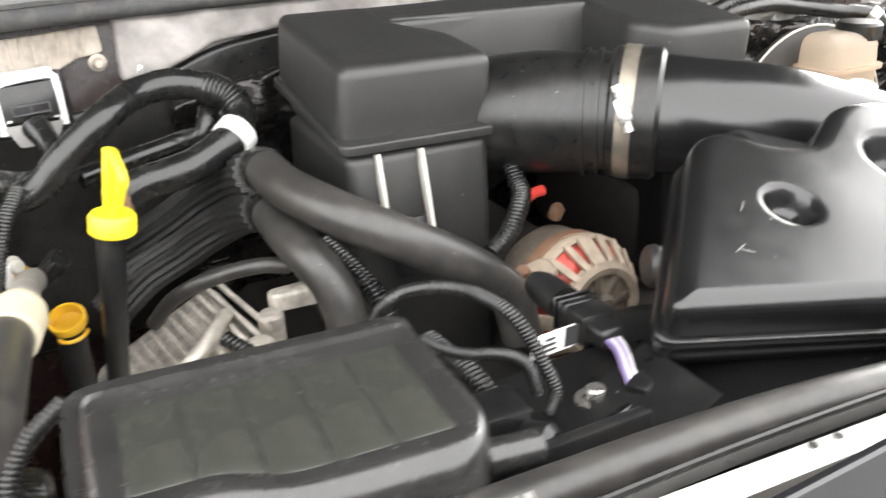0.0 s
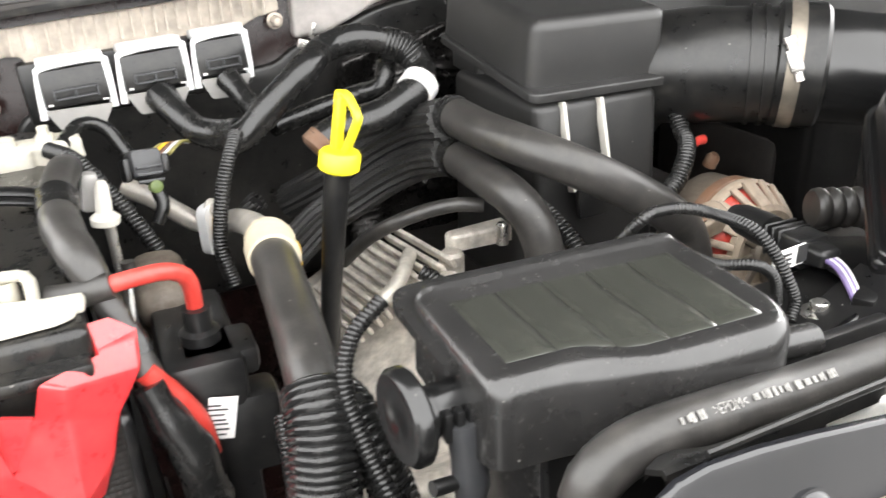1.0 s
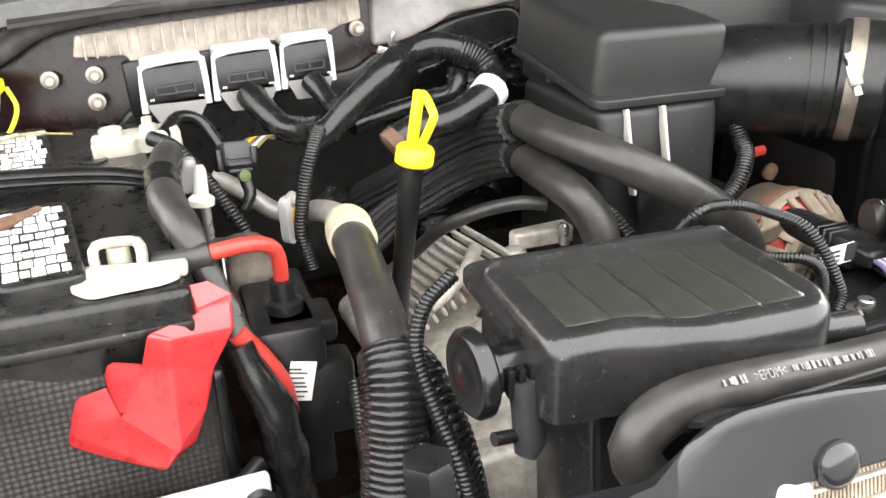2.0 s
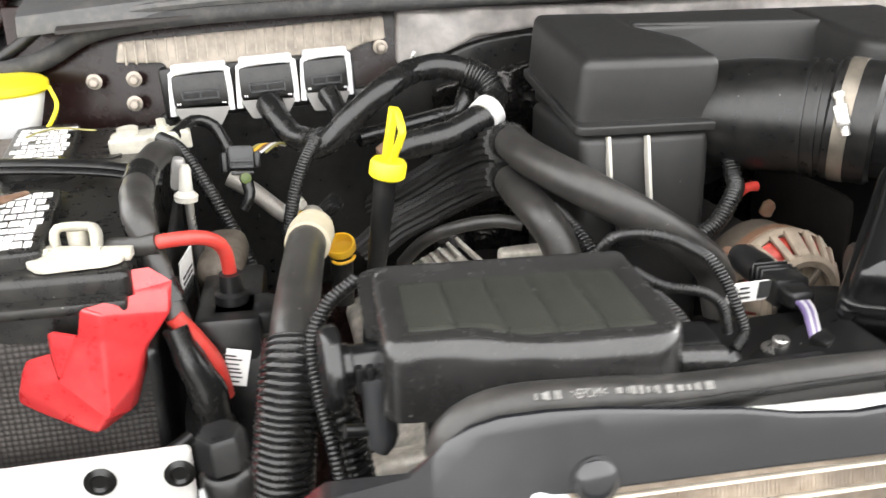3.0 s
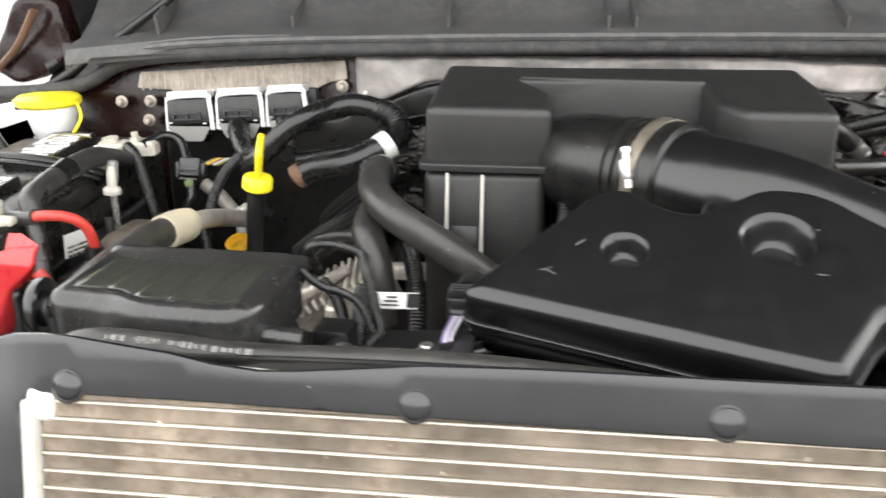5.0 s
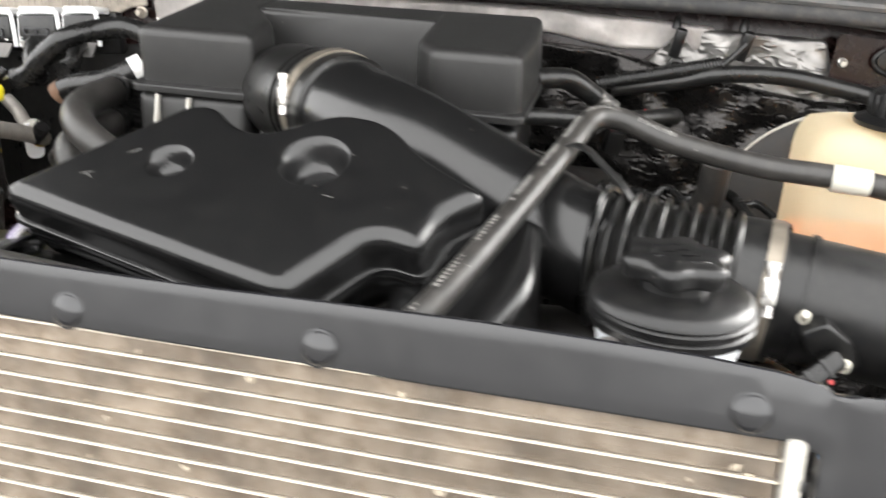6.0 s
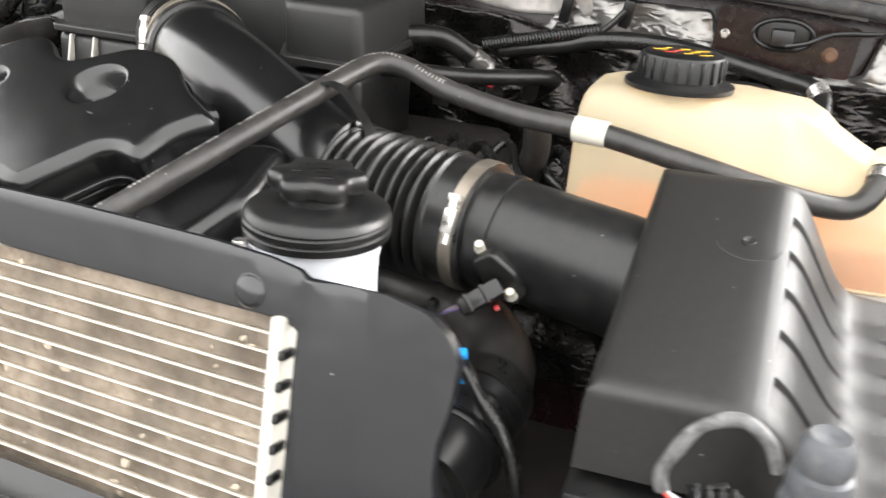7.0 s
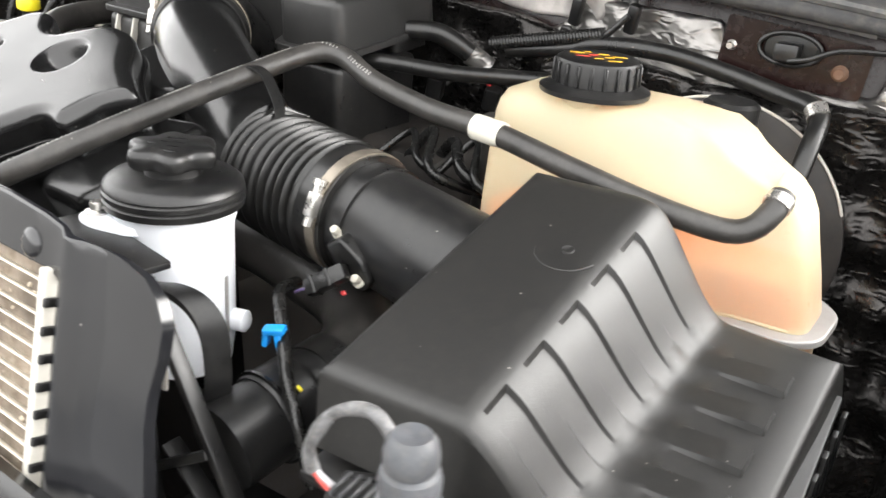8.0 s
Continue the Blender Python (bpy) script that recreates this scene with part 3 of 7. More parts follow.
def fender(side):
    t = thing("fender", (side * 0.90, 0.2, 0.75), "white painted front fender with a black inner liner", "fender", "fenders")
    rows = [[(side * ((0.92 if side > 0 else 0.82) + d), y, z - 0.03 * max(0, -y)) for d, z in ((0.0, 1.130), (0.004, 1.180), (0.02, 1.196), (0.09, 1.200), (0.13, 1.18), (0.15, 1.10), (0.155, 0.80))] for y in (-0.42, -0.30, -0.1, 0.1, 0.3, 0.48, 0.70)]
    part("skin", sheet(rows, 0.004), WHITE, t)
    rows = [[(side * (x + (0.10 if side > 0 else 0.0)), y, z) for x, z in ((0.835, 1.165), (0.815, 1.150), (0.80, 1.10), (0.80, 0.95), (0.74, 0.80), (0.55, 0.74))] for y in (-0.30, -0.1, 0.1, 0.3, 0.50)]
    part("liner", sheet(rows, 0.004), BLACKFOIL if side > 0 else DARK, t, "dark inner liner")
    if side < 0:
        rows = [[(-0.875 + 0.025 * v + 0.085 * u, 0.565 - 0.105 * u + 0.012 * v, 1.203 - 0.030 * u - 0.006 * math.sin(3 * u) - 0.05 * (1 - v) * u) for u in (0, 0.2, 0.4, 0.6, 0.8, 1.0, 1.25)] for v in (0.0, 0.35, 0.7, 1.0, 1.15)]
        part("gusset", sheet(rows, 0.006), FOAM, t, "dark grey folded rubber gusset")
    return t


fender(-1)
fender(1)


def bonnet_hinge():
    arm = part("hinge", pad(rounded([(-0.893, 1.262), (-0.838, 1.36), (-0.772, 1.36), (-0.757, 1.285), (-0.800, 1.250), (-0.850, 1.238)], 0.012), 0.035, 0.008, at(0, 0.545, 0, 90), lambda x, y: 0.008 * noise.noise(Vector((x * 24, y * 24, 1))), 0.010), MAROON, lid, "dark red-brown painted hinge")
    part("link", tube([(-0.87, 0.535, 1.262), (-0.83, 0.53, 1.298), (-0.80, 0.53, 1.345)], 0.008, 10, 0.01, flat=0.6), RUST, arm, "brown hinge link")
    part("foot", block((0.06, 0.05, 0.010), at(-0.865, 0.525, 1.222), 0.003), RUST, arm, "brown hinge foot")
    part("bolt", hex_bolt(at(-0.835, 0.515, 1.224), 0.007, 0.011), RUST, arm)


bonnet_hinge()
single("stay_rod", tube([(-0.790, 0.386, 1.18), (-0.798, 0.386, 1.206), (-0.887, 0.386, 1.50), (-0.94, 0.386, 1.68)], 0.0035, 10, 0.03), PLASTIC, "thin black bonnet stay rod standing at a slant", "rod")
single("rod_boot", lathe([(0.010, 0), (0.012, 0.01), (0.008, 0.03), (0.005, 0.05)], frame_at((-0.789, 0.386, 1.165), (-0.28, 0, 0.96)), 14), RUBBER, "black rubber boot at the rod's foot", "boot")

single("front_apron", sheet([[(x, -0.285 + 0.10 * max(0, -0.45 - x), z) for x in (-0.95, -0.62, -0.42, 0.0, 0.42, 0.62, 0.95)] for z in (0.45, 0.65, 0.88)], 0.006), PLASTIC, "black plastic apron behind the grille opening", "apron", kind="structure")
# bay floor and engine mass in the dark below
single("bay_floor", sheet([[(x, y, 0.62) for x in (-0.93, 0, 0.93)] for y in (-0.28, 0.1, 0.52)], 0.02), DARK, "dark dirty floor under the engine", "floor", kind="structure")


def engine_block():
    t = thing("engine", (0, 0.3, 0.64), "dusty aluminium engine with ribbed covers", "engine")
    part("block", block((0.50, 0.46, 0.36), at(-0.02, 0.27, 0.63), 0.02), DARK, t, "soot-dark engine block")
    m = at(-0.36, 0.25, 0.985, 0, -28, 0)
    part("valve_cover", pad(rounded([(-0.075, -0.16), (0.075, -0.16), (0.075, 0.20), (-0.075, 0.20)], 0.02), 0.10, 0.014, m), ALU, t, "dusty cast aluminium valve cover")
    for i in range(11):
        part("cooling_rib", block((0.0045, 0.105, 0.012), at(-0.388 + i * 0.0095, 0.300, 1.000 + i * 0.0050, 0, -28, 8), 0.0015), ALU, t)
    part("cover_rail", tube([(-0.385, 0.235, 1.030), (-0.345, 0.250, 1.048), (-0.315, 0.285, 1.058)], 0.007, 10, 0.01), ALU, t)
    for p in ((-0.300, 0.235, 1.045), (-0.280, 0.270, 1.050), (-0.315, 0.215, 1.035)):
        part("cast_boss", lathe([(0.012, -0.03), (0.012, 0.004), (0.009, 0.007), (0.004, 0.007)], at(*p), 14), ALU, t)
    part("front_cover", pad(rounded([(-0.10, -0.20), (0.09, -0.22), (0.10, 0.0), (-0.12, 0.0)], 0.03), 0.05, 0.012, at(-0.34, 0.06, 1.0, 62, 0, 6)), ALU, t, "cast aluminium timing cover")
    m = at(-0.20, 0.29, 1.066)
    part("mount_arm", pad(rounded([(-0.075, -0.010), (0.030, -0.016), (0.030, 0.014), (-0.075, 0.008)], 0.008), 0.016, 0.004, m), ALU, t, "cast aluminium bracket arm")
    part("arm_boss", lathe([(0.014, -0.05), (0.014, 0.006), (0.011, 0.010), (0.004, 0.010)], at(-0.180, 0.284, 1.066), 20), ALU, t)
    part("stud", lathe([(0.006, 0), (0.006, 0.02), (0.004, 0.022)], at(-0.225, 0.27, 1.052), 10), STEEL, t)
    part("intake_side", block((0.16, 0.22, 0.10), at(-0.06, 0.35, 0.97), 0.02), DARK, t, "dark intake casting")
    part("intake_side", block((0.22, 0.20, 0.10), at(0.22, 0.36, 1.00), 0.02), DARK, t, "dark intake casting")
    part("pulley_housing", lathe([(0.08, 0), (0.085, 0.02), (0.07, 0.05), (0.03, 0.055)], frame_at((-0.32, -0.02, 0.93), (0, -1, 0.1)), 28), DARK, t, "dark pulley housing")
    return t


engine_block()

# ---- radiator, its panel and the cross-member ----
RAD = frame_at((0, -0.2405, 1.1592), (0, math.sin(radians(12)), math.cos(radians(12))), (0.808, -0.0396, 0))
FRONT = RAD @ pose(0, 0, 0, 90)       # x along the radiator, y up its face, z to the front


def radiator():
    t = thing("radiator", RAD @ Vector((0, 0, -0.46)), "dirty tan radiator core with pale horizontal tubes", "radiator")
    me_t = block((0.802, 0.020, 0.0015), Matrix(), 0.0008, 1)
    bm = bmesh.new()                    # one band of folded fin
    n = 1600                            # 400 folds: a flat front, then a deep narrow gap
    top, low = [], []
    for i in range(n + 1):
        x = -0.40 + 0.002 * (i // 4 + (0.0, 0.56, 0.64, 0.92)[i % 4])
        y = 0.0 if i % 4 < 2 else 0.0095
        j = 0.0005 * noise.noise(Vector((x * 70, 1.5, 0)))
        top.append(bm.verts.new((x + j, y + 2 * j - 0.0075, 0.0096)))
        low.append(bm.verts.new((x - j, y - 0.0075, 0)))
    for i in range(n):
        bm.faces.new((low[i], low[i + 1], top[i + 1], top[i]))
    fin_me = bpy.data.meshes.new("fin_band")
    bm.to_mesh(fin_me)
    bm.free()
    fin_me.materials.append(FIN)
    tube_me = bpy.data.meshes.new("cooling_tube")
    me_t.to_mesh(tube_me)
    me_t.free()
    tube_me.materials.append(TUBEALU)
    base = Matrix.Translation(-WHERE[t]) @ RAD
    for i in range(-1, 27):
        for name, me, dz in (("cooling_tube", tube_me, -0.0112), ("fin_band", fin_me, -0.0090)):
            ob = new(name, me)
            ob.parent = t
            ob.matrix_basis = base @ Matrix.Translation((0, 0.006, dz - 0.0113 * i))
    # Added dark slab: shade behind the fins, put into its colour.
    part("core_shade", block((0.80, 0.012, 0.312), RAD @ at(0, 0.022, -0.30), 0.001), DARK, t, "dark slab for the shade behind the fins")
    part("top_rail", block((0.80, 0.022, 0.006), RAD @ at(0, 0.016, 0.0045), 0.001), FIN, t, "dusty top rail")
    for x in (0.4075, -0.4045):
        tank = part("side_rail", block((0.0082, 0.026, 0.31), RAD @ at(x - 0.0015, 0.003, -0.308), 0.002), OFFWHITE, t, "pale side rail")
        if x > 0:
            for k in range(8):
                part("clip", block((0.0040, 0.012, 0.006), RAD @ at(x + 0.0030, -0.004, -0.022 - 0.0185 * k), 0.001), PLASTIC, tank)
    part("corner_lug", pad(rounded([(-0.011, -0.012), (0.010, -0.012), (0.012, 0.006), (-0.006, 0.010)], 0.005), 0.014, 0.004, FRONT @ at(-0.403, -0.001, 0.004)), WHITEPLASTIC, t, "white corner lug")
    rnd = random.Random(4)
    for i in range(80):
        x, z = rnd.uniform(-0.38, 0.39), rnd.uniform(-0.15, -0.006)
        s = rnd.choice((0.0005, 0.0006, 0.0008, 0.0010, 0.0014, 0.0020, 0.0027))
        b = bmesh.new()
        bmesh.ops.create_icosphere(b, subdivisions=2, radius=1, matrix=FRONT @ at(x, z, 0.002, 0, 0, rnd.uniform(-60, 60)) @ Matrix.Diagonal((s * rnd.uniform(1, 2.2), s, 0.0009, 1)))
        for v in b.verts:
            v.co += Vector((noise.noise(v.co * 900), 0, noise.noise(v.co * 900 + Vector((5, 0, 0))))) * s * 0.5
        part("mud_spot", b, MUD, t)
    return t


radiator()


def radiator_panel():
    t = thing("sight_shield", FRONT @ Vector((0, -0.1, 0.01)), "black plastic panel riveted along the radiator top", "panel")
    top = [(0.414, 0.0312), (0.395, 0.0345), (0.356, 0.0370), (0.247, 0.039), (0.1, 0.0370), (0.0, 0.0372), (-0.10, 0.0378), (-0.159, 0.0366), (-0.195, 0.0332), (-0.235, 0.0296), (-0.259, 0.0284), (-0.288, 0.0312), (-0.315, 0.0365), (-0.340, 0.0393), (-0.378, 0.0440), (-0.400, 0.0458), (-0.420, 0.0460), (-0.433, 0.0435), (-0.443, 0.0375), (-0.452, 0.0295), (-0.460, 0.0230), (-0.478, 0.0205), (-0.495, 0.0180), (-0.510, 0.0060), (-0.52, -0.05), (-0.522, -0.12), (-0.50, -0.20), (-0.412, -0.20), (-0.412, -0.004), (-0.40, 0.0075)]
    low = [(-0.3, 0.0068), (-0.2, 0.0056), (0, 0.0030), (0.2, 0.0012), (0.405, 0.001), (0.416, -0.003), (0.4165, -0.20), (0.520, -0.20), (0.514, -0.12), (0.508, -0.085), (0.504, -0.065), (0.504, -0.045), (0.509, -0.020), (0.510, 0.0), (0.503, 0.013), (0.490, 0.0225), (0.466, 0.0275), (0.44, 0.028), (0.42, 0.0275)]
    line = [Vector(p) for p in low] + [Vector(p) for p in top]

    def relief(x, y):
        bend = -0.12 * max(0.0, x - 0.425) - 0.35 * max(0.0, -0.44 - x)
        return bend + 0.004 * math.exp(-((x - 0.424) / 0.006) ** 2) + 0.0012 * noise.noise(Vector((x * 9, y * 14, 0)))

    bm = pad(line, 0.004, 0.002, Matrix(), relief, 0.009)
    for v in bm.verts:
        w = max(0.0, min(1.0, (-0.365 - v.co.x) / 0.085))
        back = 0.08 * max(0.0, v.co.y + 0.060) * w * w * (3 - 2 * w)
        v.co.z -= back
        v.co.y -= 0.58 * back
    bmesh.ops.transform(bm, matrix=FRONT @ at(0, -0.0015, 0.0045), verts=bm.verts)
    part("sheet", bm, PANEL, t)
    for x in (-0.381, -0.164, 0.0115, 0.164, 0.384):
        part("rivet", lathe([(0.0112, -0.002), (0.0110, 0.0004), (0.0098, 0.0005), (0.0090, 0.0022), (0.0066, 0.0034), (0.0036, 0.0040), (0.0005, 0.0042)], FRONT @ at(x, 0.0110, 0.0045), 24), PANEL, t)
    return t


radiator_panel()


def cross_member():
    t = thing("radiator_support", (-0.1, -0.18, 1.08), "white painted steel cross-member with a black edge seal", "beam")
    xs = [-0.312 + 0.0425 * i for i in range(13)]
    rows = []
    for y, z in ((-0.196, 1.140), (-0.195, 1.156), (-0.192, 1.1615), (-0.186, 1.1630), (-0.180, 1.1620), (-0.1765, 1.158), (-0.1750, 1.150), (-0.1745, 1.12)):
        rows.append([(x, max(y, -0.174 - 0.024 * min(1.0, (x + 0.312) / 0.08)) - 0.055 * (x + 0.3), z + 0.006 * (x + 0.3)) for x in xs])
    part("beam", sheet(rows, 0.003), WHITE, t)
    for x in (-0.165, -0.150):
        # No opening is cut; a dark disc paints the hole's shade.
        part("hole", lathe([(0.0022, 0), (0.0024, 0.0008), (0.0012, 0.0008), (0.0005, 0.0004)], at(x, -0.184 - 0.055 * (x + 0.3), 1.1642), 12), DARK, t, "dark disc for the shade in a bolt hole")
    rows = []

    def wide(x):
        """How wide the seal lies: a narrow strip with a tongue at its free end."""
        return 0.30 + 0.20 * math.exp(-((x + 0.398) / 0.013) ** 2)

    for y, z in ((-0.1785, 1.1630), (-0.1780, 1.1675), (-0.170, 1.1682), (-0.162, 1.1662), (-0.152, 1.1640), (-0.144, 1.1625), (-0.1425, 1.158)):
        rows.append([(x, -0.1812 + wide(x) * (y + 0.1785) - 0.060 * max(0.0, x + 0.2), z + 0.006 * (x + 0.3)) for x in [-0.412, -0.403, -0.394, -0.388, -0.381, -0.370, -0.345] + xs])
    part("edge_seal", sheet(rows, 0.003), RUBBER, t, "black rubber edge seal")
    part("seal_bead", tube([(x, -0.1795 - 0.060 * max(0.0, x + 0.2), 1.1682 + 0.006 * (x + 0.3)) for x in (-0.390, -0.2, 0.0, 0.19)], 0.0020, 8, 0.02), RUBBER, t)
    return t


cross_member()


def fan_shroud():
    t = thing("fan_shroud", (0.08, -0.06, 1.05), "glossy black curved plastic fan shroud", "shroud")
    rows = []
    for y, z in ((-0.152, 1.040), (-0.151, 1.082), (-0.147, 1.098), (-0.139, 1.108), (-0.127, 1.1145), (-0.113, 1.1165), (-0.097, 1.1170), (-0.080, 1.119), (-0.060, 1.120), (-0.040, 1.112), (-0.030, 0.95)):
        rows.append([(x, y - 0.045 * x, z - 0.10 * max(0.0, x + 0.02)) for x in [-0.14 + 0.03 * i for i in range(17)]])
    part("shell", sheet(rows, 0.004), SATIN, t)
    part("web", sheet([[(x, y, z) for x, z in ((-0.215, 1.075), (-0.20, 1.110), (-0.14, 1.140))] for y in (-0.115, -0.085, -0.05)], 0.004), PLASTIC, t)
    part("ridge", tube([(-0.200, -0.080, 1.1135), (-0.165, -0.077, 1.1215), (-0.130, -0.074, 1.1290)], 0.0042, 10, 0.01), SATIN, t)
    rim = []
    for y, z in ((-0.055, 1.117), (-0.040, 1.121), (-0.010, 1.127), (0.010, 1.129), (0.018, 1.126), (0.021, 1.115), (0.022, 1.06)):
        rim.append([(x, y - 0.05 * (x + 0.05), z - 0.16 * (x + 0.13) + 0.002 * math.sin(60 * x)) for x in (-0.128, -0.11, -0.09, -0.06, -0.03, 0.0, 0.03)])
    part("rim", sheet(rim, 0.004), PLASTIC, t, "raised shroud rim below the alternator")
    part("apron", block((0.24, 0.010, 0.22), at(-0.30, -0.125, 0.92, -6), 0.003), PLASTIC, t)
    part("deck", sheet([[(x, y, 1.113 - 0.05 * max(0, -0.16 - x)) for x in (-0.31, -0.22, -0.15, -0.10)] for y in (-0.115, -0.05, 0.0)], 0.004), PLASTIC, t)
    return t


fan_shroud()
single("deck_bolt", hex_bolt(at(-0.178, -0.054, 1.115), 0.0060, 0.012), STEEL, "pale zinc hex bolt with a wide washer on the shroud deck", "bolt")


# ---- front trim below the radiator ----
def front_trim():
    t = thing("front_trim", FRONT @ Vector((0, -0.25, 0.05)), "black plastic front trim with a label", "trim")
    rows = [[FRONT @ Vector((x, -0.134 + dy, 0.012 + dz)) for x in (-0.62, -0.3, 0, 0.3, 0.47)] for dy, dz in ((0.0, 0.0), (0.004, 0.012), (-0.004, 0.016), (-0.016, 0.018), (-0.022, 0.030), (-0.030, 0.060), (-0.034, 0.14))]
    part("cover", sheet(rows, 0.004), SATIN, t)
    part("label", plate(rounded([(-0.06, -0.018), (0.06, -0.018), (0.06, 0.018), (-0.06, 0.018)], 0.003), 0.0008, FRONT @ at(0.17, -0.160, 0.0585, -75)), INK, t, "black warning label with yellow edge")
    for k in range(4):
        part("print_bar", plate(rounded([(-0.05, -0.0012), (0.02 + 0.006 * k, -0.0012), (0.02 + 0.006 * k, 0.0012), (-0.05, 0.0012)], 0.0002, 1), 0.0006, FRONT @ at(0.17, -0.160, 0.0591, -75) @ at(0, 0.010 - 0.006 * k, 0)), YELLOW if k == 0 else PAPER, t)
    return t


front_trim()


def core_support_left():
    t = thing("headlamp_support", (-0.72, 0.03, 0.90), "white painted steel support plate with black grommets", "support")
    part("plate", block((0.25, 0.010, 0.096), at(-0.698, 0.037, 0.947), 0.004, 3), WHITE, t)
    for x, y, z in ((-0.582, 0.031, 1.026), (-0.635, 0.031, 1.028), (-0.722, 0.031, 1.031)):
        part("grommet", lathe([(0.010, 0), (0.011, 0.002), (0.007, 0.004), (0.005, 0.002), (0.001, 0.002)], at(x, y, z, 90), 20), RUBBER, t, "black rubber grommet")
    return t


core_support_left()


def bump_stop():
    t = thing("hood_bumper", (-0.536, -0.165, 1.04), "black capped bonnet bumper on a pale threaded post", "bumper")
    part("post", lathe([(0.0085, 0), (0.0085, 0.062), (0.0105, 0.064), (0.0105, 0.078), (0.008, 0.080), (0.008, 0.112)], at(-0.533, -0.165, 1.035, 0, -4), 20), WHITEPLASTIC, t, "pale post with a teal paint mark")
    part("bracket", block((0.05, 0.04, 0.41), at(-0.530, -0.160, 0.632), 0.004), PLASTIC, t, "black support bracket")
    part("paint_mark", lathe([(0.0088, 0), (0.0108, 0.003), (0.0108, 0.010)], at(-0.5345, -0.165, 1.112, 0, -4), 20), TEAL, t, "teal paint mark")
    part("collar", lathe([(0.010, 0), (0.0116, 0.002), (0.0116, 0.013), (0.010, 0.015)], at(-0.5350, -0.165, 1.143, 0, -4), 24), RUBBER, t, "black rubber collar")
    part("cap", lathe([(0.009, 0), (0.0114, 0.002), (0.0114, 0.016), (0.010, 0.019), (0.0005, 0.020)], at(-0.5360, -0.165, 1.159, 0, -4, 12), 6), PLASTIC, t, "black hexagonal cap", 25)
    return t


bump_stop()


# ---- intake: plenum boxes, elbow, resonator, bellows, filter box ----
def moulded_box(name, top_pts, z_front, slope, depth, parent, r=0.010, corner=0.012):
    m = at(0, top_pts[0][1], z_front, math.degrees(math.atan(slope)))
    return part(name, pad(rounded([(x, y - top_pts[0][1]) for x, y in top_pts], corner), depth, r, m, None, 0.010, draft=0.002), GREYBOX, parent)


def plenum():
    t = thing("plenum_cover", (0, 0.3, 1.0), "grained black plastic intake plenum with two box lids", "intake box")
    left = moulded_box("left_box", [(-0.212, 0.234), (-0.076, 0.228), (-0.078, 0.30), (-0.112, 0.352), (-0.112, 0.412), (-0.203, 0.418)], 1.264, 0.125, 0.062, t)
    m = at(0, 0.232, 1.205, 7)
    part("lip", pad(rounded([(-0.219, -0.006), (-0.069, -0.012), (-0.069, 0.08), (-0.105, 0.13), (-0.105, 0.19), (-0.212, 0.19)], 0.012), 0.008, 0.002, m), GREYBOX, left)
    low = part("left_body", block((0.128, 0.190, 0.21), at(-0.145, 0.312, 0.985, 0, 0, -2), 0.010, 3, (1.03, 0.88)), GREYBOX, t, "black lower body with pale ribs")
    part("rib", block((0.0034, 0.010, 0.080), at(-0.187, 0.210, 1.116, -15), 0.001), OFFWHITE, low, "pale worn edge rib")
    part("rib", block((0.0034, 0.010, 0.092), at(-0.149, 0.204, 1.104, -15), 0.001), OFFWHITE, low, "pale worn edge rib")
    part("notch", block((0.030, 0.006, 0.050), at(-0.167, 0.206, 1.09, -12), 0.002), PLASTIC, low)
    right = moulded_box("right_box", [(0.120, 0.222), (0.211, 0.218), (0.218, 0.318), (0.214, 0.40), (0.094, 0.40), (0.094, 0.335), (0.095, 0.262)], 1.264, 0.125, 0.062, t)
    part("lip", pad(rounded([(0.113, -0.004), (0.217, -0.010), (0.224, 0.12), (0.224, 0.18), (0.09, 0.18), (0.09, 0.05)], 0.012), 0.008, 0.002, at(0, 0.222, 1.205, 7)), GREYBOX, right)
    part("right_body", block((0.090, 0.15, 0.20), at(0.165, 0.300, 0.99), 0.010, 3, (1.03, 1.03)), PLASTIC, t)
    part("back_panel", pad(rounded([(-0.125, 1.150), (0.108, 1.150), (0.100, 1.279), (-0.115, 1.281)], 0.006), 0.02, 0.004, upright(0.345, 1.28, 4, -4), None, 0.012), GREYBOX, t, "grey-black upright back panel")
    part("rear_ledge", pad(rounded([(-0.200, 0.0), (0.200, -0.010), (0.196, 0.062), (-0.196, 0.068)], 0.01), 0.09, 0.006, at(0, 0.350, 1.278, 5), None, 0.012), GREYBOX, t, "dark rear ledge")
    return t


plenum()

DUCT = [(-0.045, 0.335, 1.150), (-0.058, 0.29, 1.190), (-0.030, 0.240, 1.203), (0.032, 0.180, 1.206)]
el = thing("intake_elbow", (-0.03, 0.25, 1.1), "large black rubber intake elbow with raised rings", "duct")
part("elbow", tube(DUCT, [0.05, 0.052, 0.054, 0.052], 36, 0.008), RUBBER, el)
for s in (0.80, 0.86):
    q = spline(DUCT, 0.002)
    j = int(s * len(q))
    part("ring", tube([q[j], q[j + 2]], 0.0555, 36, 0.004), RUBBER, el)


